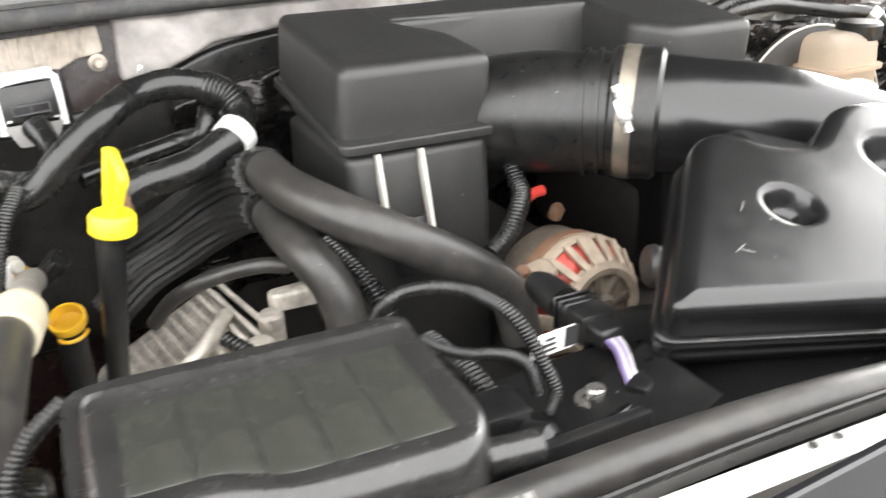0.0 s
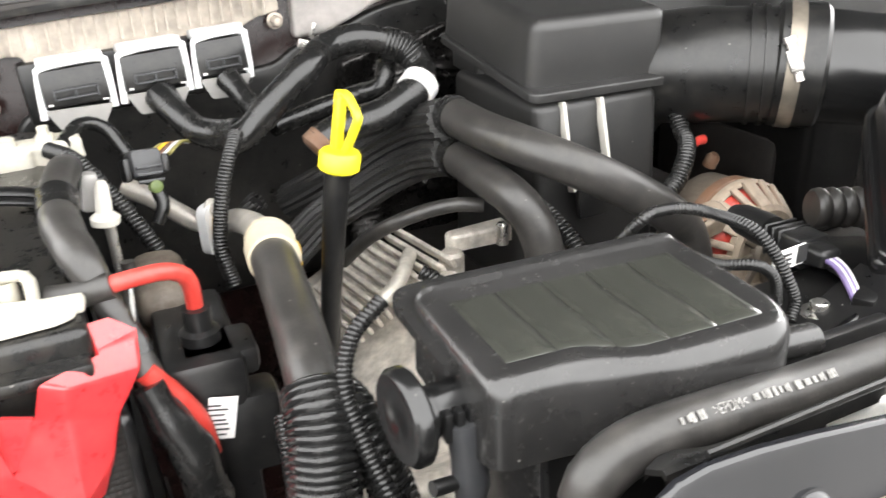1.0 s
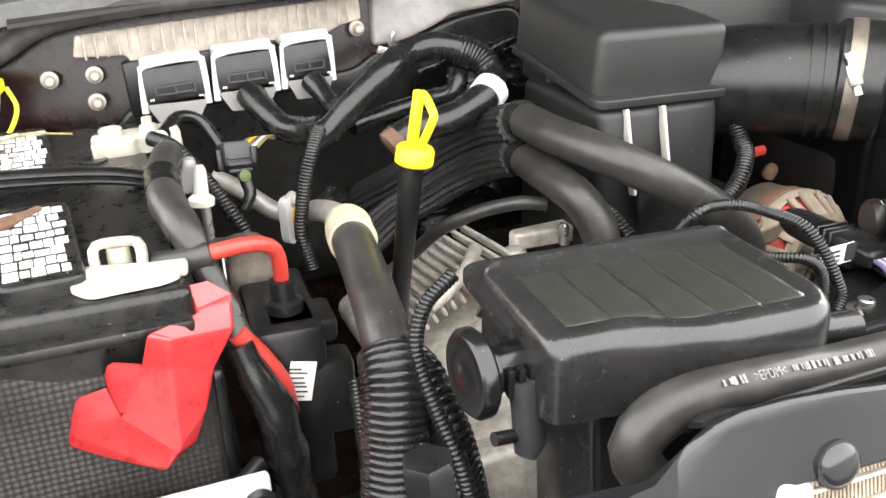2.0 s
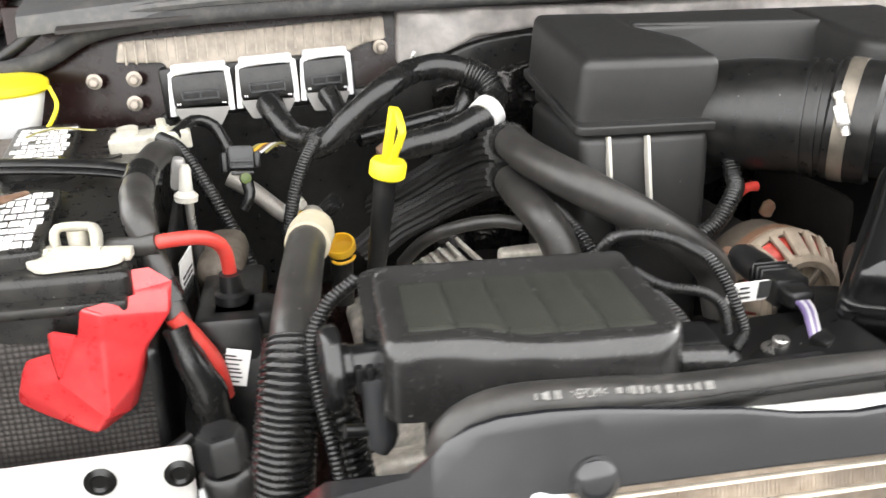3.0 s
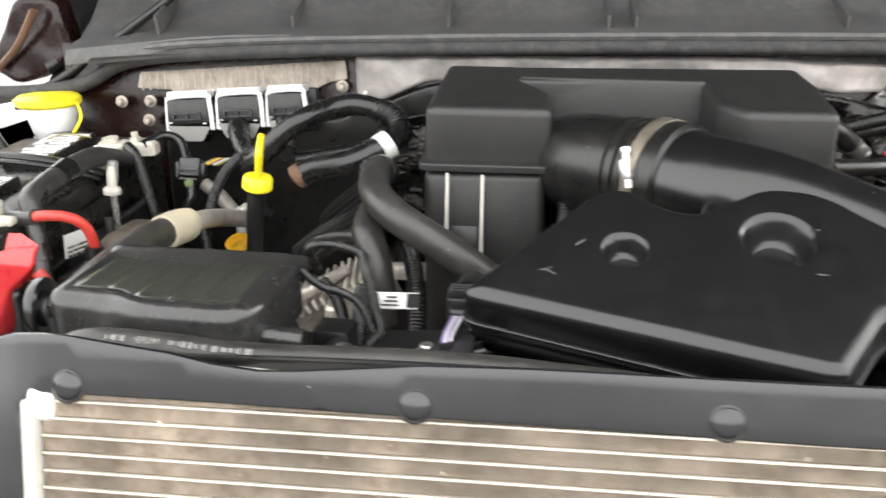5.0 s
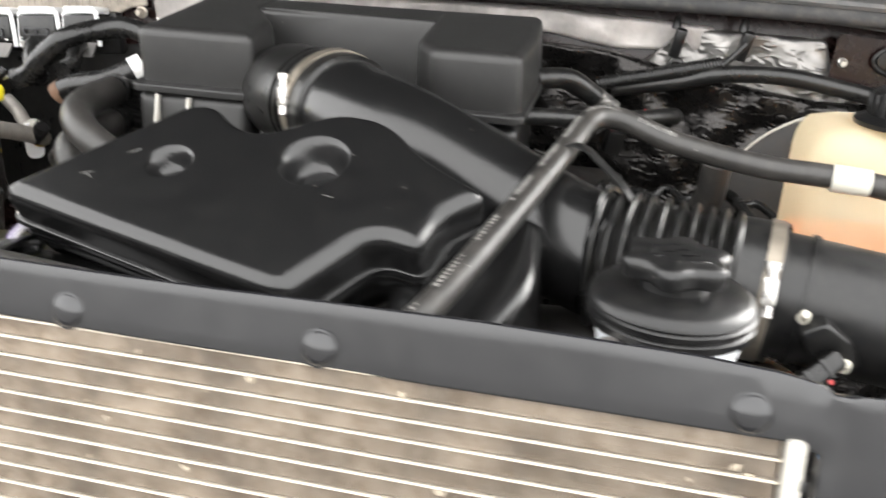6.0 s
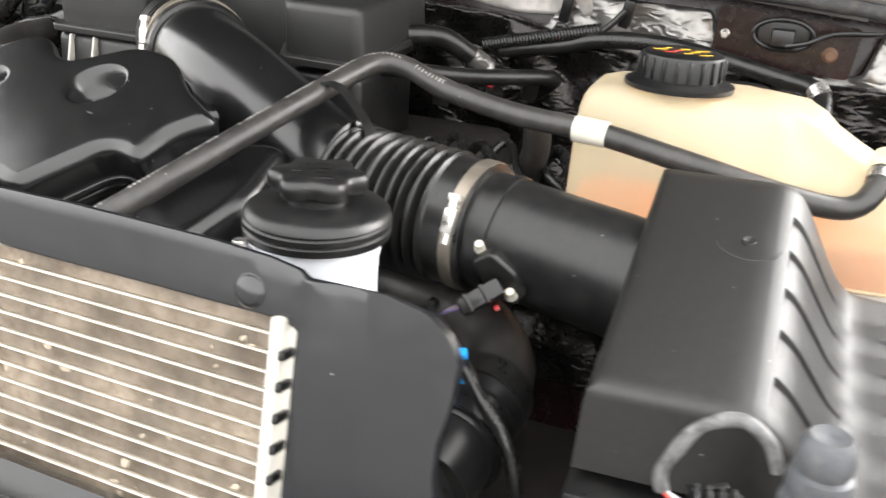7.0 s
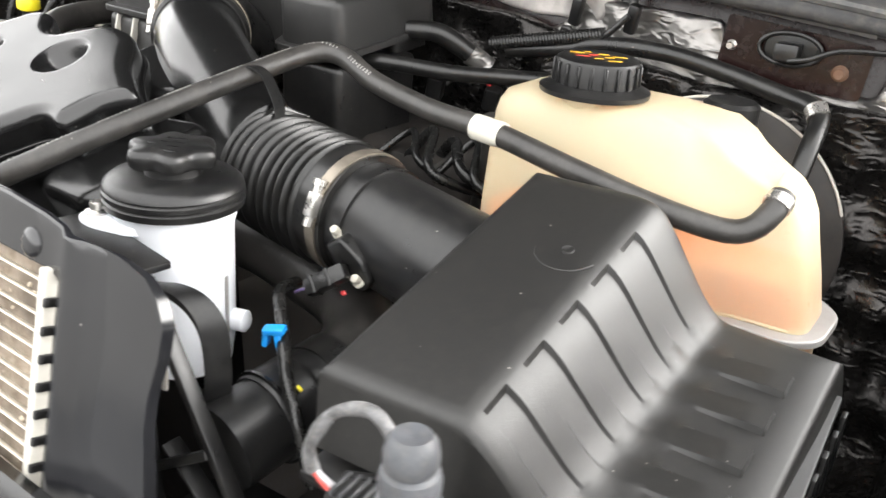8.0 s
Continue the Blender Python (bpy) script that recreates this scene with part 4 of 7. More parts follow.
def clamp(pts, r, width, screw, screw_dir, label):
    t = thing("hose_clamp", pts[0], label, "hose clamp", "hose clamps")
    a, b = Vector(pts[0]), Vector(pts[1])
    d = (b - a).normalized()
    part("band", tube([a - d * width / 2, a + d * width / 2], r, 40, width), BAND, t, "slotted steel band")
    m = frame_at(screw, screw_dir, d)
    part("screw_housing", block((width * 0.9, 0.010, 0.020), m @ at(0, 0, -0.010), 0.002), STEEL, t, "bright steel screw housing")
    part("screw", lathe([(0.004, -0.018), (0.004, 0.016), (0.0055, 0.016), (0.0055, 0.021), (0.001, 0.021)], m, 8), STEEL, t)
    return t


AX = Vector((0.72, -0.69, -0.04)).normalized()
C1 = Vector((0.033, 0.182, 1.206))
single("duct_cuff", tube([C1 - AX * 0.018, C1 - AX * 0.014, C1 + AX * 0.022, C1 + AX * 0.026], [0.053, 0.0565, 0.0565, 0.053], 40, 0.004), RUBBER, "ribbed black rubber cuff of the intake duct", "cuff")
clamp((C1 - AX * 0.002, C1 + AX), 0.0578, 0.013, C1 - AX * 0.002 + Vector((-0.040, -0.042, 0.016)).normalized() * 0.0585, (-0.1, 0.35, 0.9), "steel worm-drive clamp on the intake elbow")

TOPN = Vector((-0.0426, -0.452, 1.0)).normalized()


def resonator():
    t = thing("air_resonator", (0.03, -0.03, 1.10), "satin black plastic air resonator with two round dimples", "air duct")
    m = frame_at((0.02, -0.045, 1.209), TOPN, (1, 0, 0.0426))
    inv = m.inverted()

    def flat(x, y):
        q = inv @ Vector((x, y, 1.209 + 0.452 * (y + 0.045) + 0.0426 * (x - 0.02)))
        return (q.x, q.y)

    out = [flat(*p) for p in ((-0.155, -0.086), (0.096, -0.160), (0.108, -0.159), (0.150, -0.106), (0.186, -0.117), (0.195, -0.085), (0.225, -0.060), (0.168, -0.025), (0.140, 0.004), (0.123, 0.014), (0.088, 0.021), (0.055, 0.004), (0.032, -0.008), (0.006, 0.001), (-0.020, 0.024), (-0.045, 0.022))]
    line = rounded(out, [0.02, 0.012, 0.012, 0.022, 0.012, 0.01, 0.014, 0.02, 0.012, 0.01, 0.02, 0.012, 0.012, 0.012, 0.012, 0.02])
    dl, dr = Vector(flat(-0.027, -0.049)), Vector(flat(0.087, -0.040))

    def relief(x, y):
        z = 0.0
        for c, r, deep in ((dl, 0.0175, 0.0175), (dr, 0.0265, 0.0230)):
            d = math.hypot(x - c.x, y - c.y) / r
            w = max(0.0, min(1.0, (1.10 - d) / 0.55))
            z -= deep * w * w * (3 - 2 * w)
        return z + 0.0007 * noise.noise(Vector((x * 14, y * 14, 2)))

    body = part("upper_shell", pad(line, 0.040, 0.0125, m, relief, 0.0026, draft=-0.002), SATIN, t, smooth=75)
    for x, y, a, n in ((-0.086, -0.066, 20, 0.010), (-0.083, -0.069, -40, 0.008), (-0.060, -0.040, 40, 0.010), (0.110, -0.075, -12, 0.007)):
        q = Vector((*flat(x, y), 0.0))
        part("scratch", block((n, 0.00045, 0.0003), m @ at(q.x, q.y, relief(q.x, q.y) - 0.0001, 0, 0, a), 0.0001, 1), LIGHTGREY, body, "fine pale scratch")
    grown = [p + (p - Vector((0.03, -0.01))).normalized() * 0.003 for p in line]
    part("seam", pad(grown, 0.005, 0.0018, m @ at(0, 0, -0.030), None, 0.012), SATIN, t)
    part("lower_shell", pad(line, 0.035, 0.010, m @ at(0, 0, -0.036), None, 0.014, draft=-0.012), SATIN, t)
    lobe = [(-0.045, -0.075), (0.035, -0.080), (0.060, -0.020), (0.055, 0.055), (-0.05, 0.05)]
    part("side_lobe", pad(rounded(lobe, 0.018), 0.08, 0.014, frame_at((0.205, -0.060, 1.158), (-0.05, -0.42, 1.0), (1, 0, 0.05)), None, 0.008), SATIN, t, "lower side lobe")
    duct = [C1 + AX * 0.020, C1 + AX * 0.055, (0.125, 0.108, 1.196), (0.200, 0.070, 1.172), (0.270, 0.036, 1.148), (0.310, 0.021, 1.1385)]
    part("outlet_duct", tube(duct, [0.052, 0.050, 0.050, 0.050, 0.050, 0.050], 40, 0.010), SATIN, t, "round outlet duct")
    part("saddle", pad(rounded([(-0.04, -0.03), (0.05, -0.05), (0.10, -0.02), (0.06, 0.05), (-0.03, 0.04)], 0.02), 0.06, 0.012, frame_at((0.085, 0.060, 1.197), (0.05, -0.35, 1), (1, 0, 0)), None, 0.008), SATIN, t)
    part("strap", tube([(0.296, -0.026, 1.125), (0.297, -0.014, 1.168), (0.305, 0.020, 1.191), (0.318, 0.055, 1.178)], 0.004, 8, 0.006, flat=2.2), SATIN, t, "moulded strap")
    return t


resonator()


def bellows():
    t = thing("intake_bellows", (0.37, -0.02, 1.07), "black rubber bellows hose of the air intake", "bellows")
    axis = [Vector((0.304, 0.022, 1.139)), Vector((0.345, 0.014, 1.138)), Vector((0.385, 0.008, 1.136)), Vector((0.440, -0.001, 1.134))]
    path = spline(axis, 0.0013)
    n = len(path)
    rings, phase = [], []
    for i, c in enumerate(path):
        d = (path[min(i + 1, n - 1)] - path[max(i - 1, 0)]).normalized()
        s = i / (n - 1)
        p = s / 0.76 * 9.5
        r = 0.0525 + (0.0046 * math.sin(p * 2 * math.pi) if s < 0.76 else 0.001)
        f = frame_at(c, d, UP)
        rings.append([f @ Vector((r * math.cos(a), r * math.sin(a), 0)) for a in (2 * math.pi * k / 48 for k in range(48))])
        phase.append(int(p + 0.25) if s < 0.76 else 10)
    for k in range(11):
        own = [i for i in range(n) if phase[i] == k]
        if own:
            part("cuff" if k == 10 else "fold", skin(bmesh.new(), rings[own[0]:own[-1] + 2]), RUBBER, t)
    return t


bellows()
C2, D2 = Vector((0.430, 0.0005, 1.1345)), Vector((0.98, -0.155, -0.07)).normalized()
clamp((C2, C2 + D2), 0.0550, 0.011, C2 + Vector((-0.1, -0.90, 0.35)).normalized() * 0.056, (0.05, 0.36, 0.93), "steel worm-drive clamp on the bellows")


def filter_box():
    t = thing("air_filter_box", (0.68, -0.05, 0.9), "grained black air filter housing with a ribbed lid and inlet tube", "filter box")
    slope = 0.262
    m = at(0.62, -0.08, 1.1642, math.degrees(math.atan(slope)))

    xs = (0.036, 0.050, 0.064, 0.078, 0.090, 0.102, 0.130, 0.185)
    zs = (0.0, -0.007, -0.026, -0.049, -0.065, -0.0715, -0.0745, -0.078)

    def drop(x):
        return float(np.interp(x, xs, zs))

    def soft(x):
        return sum(drop(x + d) for d in (-0.008, -0.004, 0, 0.004, 0.008)) / 5

    ribs = [-0.091, -0.048, -0.005, 0.038, 0.081]

    gx = sorted({round(v, 5) for v in [-0.055 + 0.0075 * k for k in range(13)] + [0.036 + 0.0036 * k for k in range(37)] + [0.0445, 0.0455, 0.163, 0.1642] + [-0.055 + d for d in (0.001, 0.003, 0.006)] + [0.188 - d for d in (0, 0.001, 0.003, 0.006)]})
    gx = [v for v in gx if v <= 0.188]
    gy = {-0.122, -0.121, -0.119, -0.116, -0.108, 0.135, 0.134, 0.132, 0.129, 0.12}
    for c in ribs:
        gy |= {c - 0.0125, c - 0.0102, c - 0.005, c, c + 0.005, c + 0.0102, c + 0.0125, c + 0.021}
    gy = sorted(gy)

    def lid_z(x, y):
        z = soft(x) - 0.11 * max(0.0, y + 0.06) * min(1.0, max(0.0, (x - 0.05) / 0.05))
        for c in ribs:
            d = abs(y - c)
            if 0.045 <= x <= 0.1635 and d < 0.0115:
                z += -0.0046 + 0.0094 * min(1.0, max(0.0, (x - 0.066) / 0.085))
        e = min(x + 0.055, 0.188 - x, y + 0.122, 0.135 - y)
        if e < 0.008:
            z -= 0.008 - math.sqrt(max(0.0, 0.008 ** 2 - (0.008 - e) ** 2))
        return z

    bm = bmesh.new()
    grid = [[bm.verts.new(m @ Vector((x, y + 0.05 * (x - 0.05), lid_z(x, y)))) for x in gx] for y in gy]
    for r0, r1 in zip(grid, grid[1:]):
        for k in range(len(gx) - 1):
            bm.faces.new((r0[k], r0[k + 1], r1[k + 1], r1[k]))
    edge = grid[0] + [r[-1] for r in grid[1:]] + grid[-1][-2::-1] + [r[0] for r in grid[-2:0:-1]]
    low = [bm.verts.new(v.co + Vector((0.004 * (1 if v.co.x > 0.7 else -0.5), 0, min(-0.012, 1.075 - v.co.z)))) for v in edge]
    for k in range(len(edge)):
        n2 = (k + 1) % len(edge)
        bm.faces.new((edge[k], low[k], low[n2], edge[n2]))
    bm.faces.new(low)
    lid = part("lid", bm, LIDBOX, t, "grained lid with ribbed side slope", 28)
    part("moulded_arc", tube([m @ Vector((0.018 + 0.022 * math.cos(a), 0.045 + 0.022 * math.sin(a), -0.0004)) for a in (3.4 + 0.2 * k for k in range(14))], 0.0009, 6, 0.004), LIDBOX, lid)
    part("gate_mark", lathe([(0.0045, 0), (0.004, 0.0014), (0.002, 0.0006), (0.0003, 0.0006)], m @ at(0.018, 0.045, 0), 16), LIDBOX, lid)
    part("flange", block((0.262, 0.275, 0.008), at(0.688, -0.072, 1.066, 4, 0, 2), 0.002), PLASTIC, t)
    for k in range(7):
        part("clip_rib", block((0.004, 0.010, 0.05), at(0.818, -0.11 + 0.03 * k, 1.02), 0.001), PLASTIC, t)
    part("base", block((0.21, 0.23, 0.16), at(0.675, -0.070, 0.90, 0, 0, 2), 0.012, 3), PLASTIC, t, "black lower housing")
    a, b = Vector((0.438, -0.001, 1.134)), Vector((0.600, -0.028, 1.120))
    part("inlet_tube", tube([a, b], 0.0478, 56, 0.02), PLASTIC, t, "smooth round inlet tube")
    part("tube_collar", tube([a + (b - a) * 0.10, a + (b - a) * 0.13], 0.0498, 56, 0.01), PLASTIC, t)
    f = frame_at((0.470, -0.052, 1.1215), (0.0, -0.985, -0.16), (0.70, -0.1, -0.70))
    sensor = part("air_sensor", pad(rounded([(-0.024, -0.008), (-0.008, -0.014), (0.012, -0.014), (0.024, -0.006), (0.022, 0.008), (0.004, 0.014), (-0.020, 0.010)], 0.004), 0.020, 0.003, f @ at(0, 0, 0.010)), RUBBER, t, "black plug-in air sensor")
    g = frame_at((0.474, -0.068, 1.119), (-0.72, -0.42, -0.52), (0.3, -0.7, 0.6))
    part("plug", block((0.0135, 0.014, 0.036), g, 0.003), RUBBER, sensor)
    part("plug_rim", block((0.015, 0.0155, 0.004), g @ at(0, 0, 0.012), 0.0015), RUBBER, sensor)
    part("plug_rim", block((0.015, 0.0155, 0.004), g @ at(0, 0, 0.026), 0.0015), RUBBER, sensor)
    part("latch", block((0.004, 0.004, 0.004), g @ at(-0.010, -0.012, 0.010), 0.001), RED, sensor, "small red latch")
    for p in ((0.450, -0.050, 1.137), (0.480, -0.060, 1.108)):
        part("screw", hex_bolt(frame_at(p, (0.0, -0.72, 0.69)), 0.0036, 0.0050), LEAD, t)
    return t


filter_box()
for k, (mt, off) in enumerate(((PURPLE, 0.0), (WIREYELLOW, 0.003), (PURPLE, 0.006))):
    single("sensor_wire", tube([(0.450, -0.084 + off, 1.102), (0.440, -0.084 + off, 1.097), (0.434, -0.082 + off * 0.5, 1.092)], 0.0012, 6, 0.004), mt, "thin coloured wire from the air sensor plug", "wire", "sensor wires")
single("sensor_loom", tube([(0.420, -0.065, 1.090), (0.428, -0.092, 1.096), (0.447, -0.112, 1.096), (0.466, -0.128, 1.085), (0.490, -0.150, 1.070), (0.515, -0.165, 1.050), (0.525, -0.16, 1.00)], 0.005, 10, 0.006, wobble=0.15), TAPE, "black taped loom below the air sensor", "loom")
cl = thing("wire_clip", (0.468, -0.133, 1.078), "bright blue plastic wire clip on the loom", "clip")
part("jaw", block((0.017, 0.009, 0.005), at(0.464, -0.134, 1.089, 10, -10, 20), 0.0015), BLUE, cl)
part("hook", block((0.0045, 0.009, 0.014), at(0.4565, -0.136, 1.077, 0, 6, 20), 0.0015), BLUE, cl)
part("tail", block((0.0060, 0.008, 0.020), at(0.4700, -0.132, 1.070, 0, -12, 20), 0.0015), BLUE, cl)

# radiator hose under the intake
rh = thing("radiator_hose", (0.40, 0.0, 1.0), "thick dusty black radiator hose under the intake", "hose")
part("hose", tube([(0.18, 0.065, 1.03), (0.28, 0.035, 1.052), (0.36, 0.012, 1.056), (0.43, -0.005, 1.050), (0.468, -0.045, 1.042), (0.476, -0.085, 1.036), (0.476, -0.105, 1.034)], 0.031, 28, 0.01), OLD_RUBBER, rh)
part("end_collar", tube([(0.4765, -0.082, 1.036), (0.476, -0.106, 1.034)], 0.0345, 28, 0.01), RUBBER, rh, "smooth hose end collar")
cp = thing("hose_coupling", (0.47, -0.17, 1.0), "black quick coupling with a yellow dot on the radiator hose", "coupling")
A, B = Vector((0.466, -0.190, 1.020)), Vector((0.476, -0.096, 1.034))
part("sleeve", tube([A, A.lerp(B, 0.40), A.lerp(B, 0.42), A.lerp(B, 0.75), A.lerp(B, 0.77), B], [0.0335, 0.0335, 0.036, 0.036, 0.034, 0.034], 32, 0.003), PLASTIC, cp)
part("lock_ring", tube([A.lerp(B, 0.44), A.lerp(B, 0.47)], 0.0385, 32, 0.002), SATIN, cp)
part("dot", block((0.005, 0.003, 0.002), frame_at(A.lerp(B, 0.56) + Vector((0.0225, -0.004, 0.0295)), (0.6, -0.1, 0.8)), 0.0005), YELLOW, cp, "yellow dot")


# ---- power steering reservoir ----
def steering_reservoir():
    t = thing("steering_reservoir", (0.352, -0.128, 1.0), "white plastic fluid reservoir with a black screw cap", "reservoir")
    m = at(0.352, -0.126, 0)
    part("body", lathe([(0.030, 1.018), (0.039, 1.024), (0.0425, 1.05), (0.0435, 1.142), (0.0455, 1.149), (0.0455, 1.162), (0.03, 1.164)], m, 40), PSWHITE, t)
    part("mount_ear", pad(rounded([(-0.050, -0.036), (-0.044, -0.056), (-0.026, -0.060), (0.012, -0.046), (0.012, 0.0), (-0.03, 0.0)], 0.010), 0.006, 0.002, at(0.352, -0.126, 1.151)), PSWHITE, t)
    part("bolt", hex_bolt(at(0.316, -0.169, 1.151), 0.005, 0.009), STEEL, t)
    cap = part("cap", lathe([(0.049, 1.158), (0.052, 1.159), (0.0525, 1.164), (0.0508, 1.1655), (0.0525, 1.167), (0.0525, 1.170), (0.0508, 1.1715), (0.052, 1.173), (0.051, 1.176), (0.046, 1.180), (0.024, 1.182)], m, 48), PLASTIC, t, "black ridged cap")
    part("stem", lathe([(0.0215, 1.180), (0.0215, 1.190)], m, 32), PLASTIC, cap)
    part("grip", lathe([(0.022, 1.1885), (0.0290, 1.1895), (0.0312, 1.192), (0.0316, 1.1985), (0.0304, 1.2018), (0.0280, 1.2034), (0.012, 1.2040), (0.0005, 1.2040)], m @ at(0, 0, 0, 0, 0, 20), 84, wave=(6, 0.0036, 0.027)), PLASTIC, cap)
    rnd = random.Random(2)
    for i in range(7):
        part("embossed_mark", block((rnd.uniform(0.006, 0.012), 0.002, 0.0008), at(0.352 + rnd.uniform(-0.014, 0.014), -0.126 - 0.014 + 0.0045 * i, 1.2032, 0, 0, 20), 0.0002, 1), SATIN, cap)
    part("level_mark", block((0.0006, 0.004, 0.050), m @ at(0.0425, 0.010, 1.055, 0, 0, 12), 0.0002, 1), LIGHTGREY, t, "faint grey level mark")
    part("outlet", lathe([(0.009, 0), (0.009, 0.012), (0.006, 0.014)], frame_at((0.388, -0.105, 1.062), (1, 0.3, 0)), 18), PSWHITE, t)
    return t


steering_reservoir()


def beam(a, b, w, h, bm=None):
    """A straight moulded bar from a to b, w wide and h deep."""
    a, b = Vector(a), Vector(b)
    return block((w, h, (b - a).length), frame_at(a, b - a, (0.8, 0, 0.6)), 0.0015, 2, bm=bm)


br = thing("shroud_bracket", (0.45, -0.22, 0.85), "black ribbed plastic bracket that carries the reservoir", "bracket")
part("shelf", block((0.105, 0.040, 0.006), at(0.352, -0.190, 1.139, 0, 4, -6), 0.0015), PLASTIC, br)
part("shelf_lip", block((0.060, 0.005, 0.045), at(0.385, -0.208, 1.100, 0, 4, -6), 0.0015), PLASTIC, br)
hoop = [(0.392, -0.188, 1.124), (0.415, -0.186, 1.129), (0.438, -0.184, 1.126), (0.453, -0.182, 1.110), (0.456, -0.181, 1.080), (0.452, -0.180, 1.040)]
part("hoop", sheet([[Vector(q) + Vector((0.5 * k, 0.8 * k, 0)) for q in spline(hoop, 0.006)] for k in (-0.010, 0.0, 0.010)], 0.005), PLASTIC, br, "curved cradle arm")
part("hoop_block", block((0.030, 0.020, 0.050), at(0.378, -0.196, 1.030), 0.004), PLASTIC, br)
part("clip_tab", block((0.008, 0.003, 0.018), at(0.420, -0.200, 1.055, 0, 4, 10), 0.001), OFFWHITE, br, "small cream clip tab")
part("long_bar", beam((0.428, -0.212, 1.140), (0.545, -0.215, 0.945), 0.007, 0.012), PLASTIC, br)
part("short_bar", beam((0.412, -0.212, 1.085), (0.426, -0.215, 0.940), 0.007, 0.012), PLASTIC, br)
part("cross_bar", beam((0.422, -0.214, 0.998), (0.486, -0.215, 1.040), 0.007, 0.012), PLASTIC, br)
part("web", beam((0.424, -0.204, 0.955), (0.530, -0.205, 0.960), 0.006, 0.120), PLASTIC, br)
part("web_rib", beam((0.432, -0.206, 1.020), (0.500, -0.207, 0.965), 0.004, 0.016), PLASTIC, br)


# ---- coolant tank ----
def coolant_tank():
    t = thing("coolant_tank", (0.62, 0.15, 1.02), "milky yellowed coolant tank half full of orange coolant", "coolant tank")

    def rect(x0, x1, y0, y1, z, r, n=6, inset=0.0):
        k = max(0.25, min(1.0, (x1 - 0.64) / 0.12))
        yr = y1 - 0.034 * k
        a, b = x0 + inset, x1 - inset
        o = rounded([(a, y0 + inset), (b - 0.098 * k, y0 + inset), (b - 0.068 * k, y0 + 0.026 * k + inset), (b, y0 + 0.030 * k + inset), (b, yr - inset), (b - 0.06 * k, yr + 0.003 * k - inset), (b - 0.095 * k, y1 - inset), (a, y1 - inset)], [r, 0.030, 0.020, r * 0.55, r * 0.55, 0.02, 0.03, r], n)
        return [Vector((p.x, p.y, z)) for p in o]

    levels = [(0.478, 0.766, 0.110, 0.232, 1.030, 0.03), (0.473, 0.773, 0.100, 0.240, 1.045, 0.035), (0.472, 0.772, 0.101, 0.240, 1.085, 0.035), (0.472, 0.764, 0.104, 0.239, 1.120, 0.035), (0.472, 0.756, 0.107, 0.237, 1.150, 0.035), (0.472, 0.750, 0.110, 0.236, 1.172, 0.034), (0.472, 0.743, 0.113, 0.235, 1.184, 0.032), (0.473, 0.733, 0.115, 0.235, 1.193, 0.030), (0.473, 0.712, 0.117, 0.235, 1.203, 0.028), (0.474, 0.696, 0.118, 0.234, 1.212, 0.026), (0.476, 0.684, 0.120, 0.231, 1.222, 0.026), (0.481, 0.668, 0.124, 0.226, 1.2305, 0.024), (0.494, 0.640, 0.132, 0.214, 1.2355, 0.022)]
    part("tank", skin(bmesh.new(), [rect(*v) for v in levels]), TANK, t, smooth=60)
    wet = levels[:4] + [(0.472, 0.763, 0.1045, 0.239, 1.124, 0.035)]
    part("coolant", skin(bmesh.new(), [rect(*v, inset=0.003) for v in wet]), COOLANT, t, "orange coolant showing through")
    part("foot_flange", pad(rounded([(0.640, 0.098), (0.690, 0.100), (0.718, 0.118), (0.760, 0.114), (0.784, 0.136), (0.786, 0.196), (0.764, 0.222), (0.68, 0.245)], 0.014), 0.006, 0.002, at(0, 0, 1.087)), LIGHTGREY, t, "pale grey foot flange")
    part("weld_seam", tube([Vector((p.x, p.y, 1.0885)) for p in rect(0.472, 0.7675, 0.1015, 0.240, 1.0885, 0.035)], 0.0016, 6, 0.004), TANK, t)
    part("neck", lathe([(0.033, 1.225), (0.033, 1.246), (0.02, 1.246)], at(0.556, 0.156, 0), 32), TANK, t)
    m = at(0.556, 0.156, -0.0165)
    cap = part("cap", lathe([(0.040, 1.2535), (0.047, 1.2545), (0.0475, 1.2585), (0.040, 1.262), (0.0355, 1.263), (0.0355, 1.279), (0.0345, 1.283), (0.031, 1.285), (0.0005, 1.2845)], m, 96), PLASTIC, t, "black ribbed screw cap")
    for i in range(20):
        a = i * math.pi / 10
        part("grip_rib", block((0.004, 0.0030, 0.018), m @ at(0.0358 * math.cos(a), 0.0358 * math.sin(a), 1.263, 0, 0, math.degrees(a)), 0.0008, 1), PLASTIC, cap)
    rnd = random.Random(6)
    for i in range(9):
        a = rnd.uniform(0, 6.28)
        part("print_mark", block((rnd.uniform(0.006, 0.014), 0.0022, 0.0006), m @ at(-0.020 + 0.005 * i, 0.012 * math.sin(i * 2.1), 1.2847, 0, 0, rnd.uniform(10, 40)), 0.0002, 1), REDCABLE if i in (2, 3) else AMBER, cap, "yellow and red printed mark")
    part("nipple", tube([(0.731, 0.156, 1.204), (0.7295, 0.130, 1.188)], 0.008, 14, 0.01), TANK, t)
    return t


coolant_tank()


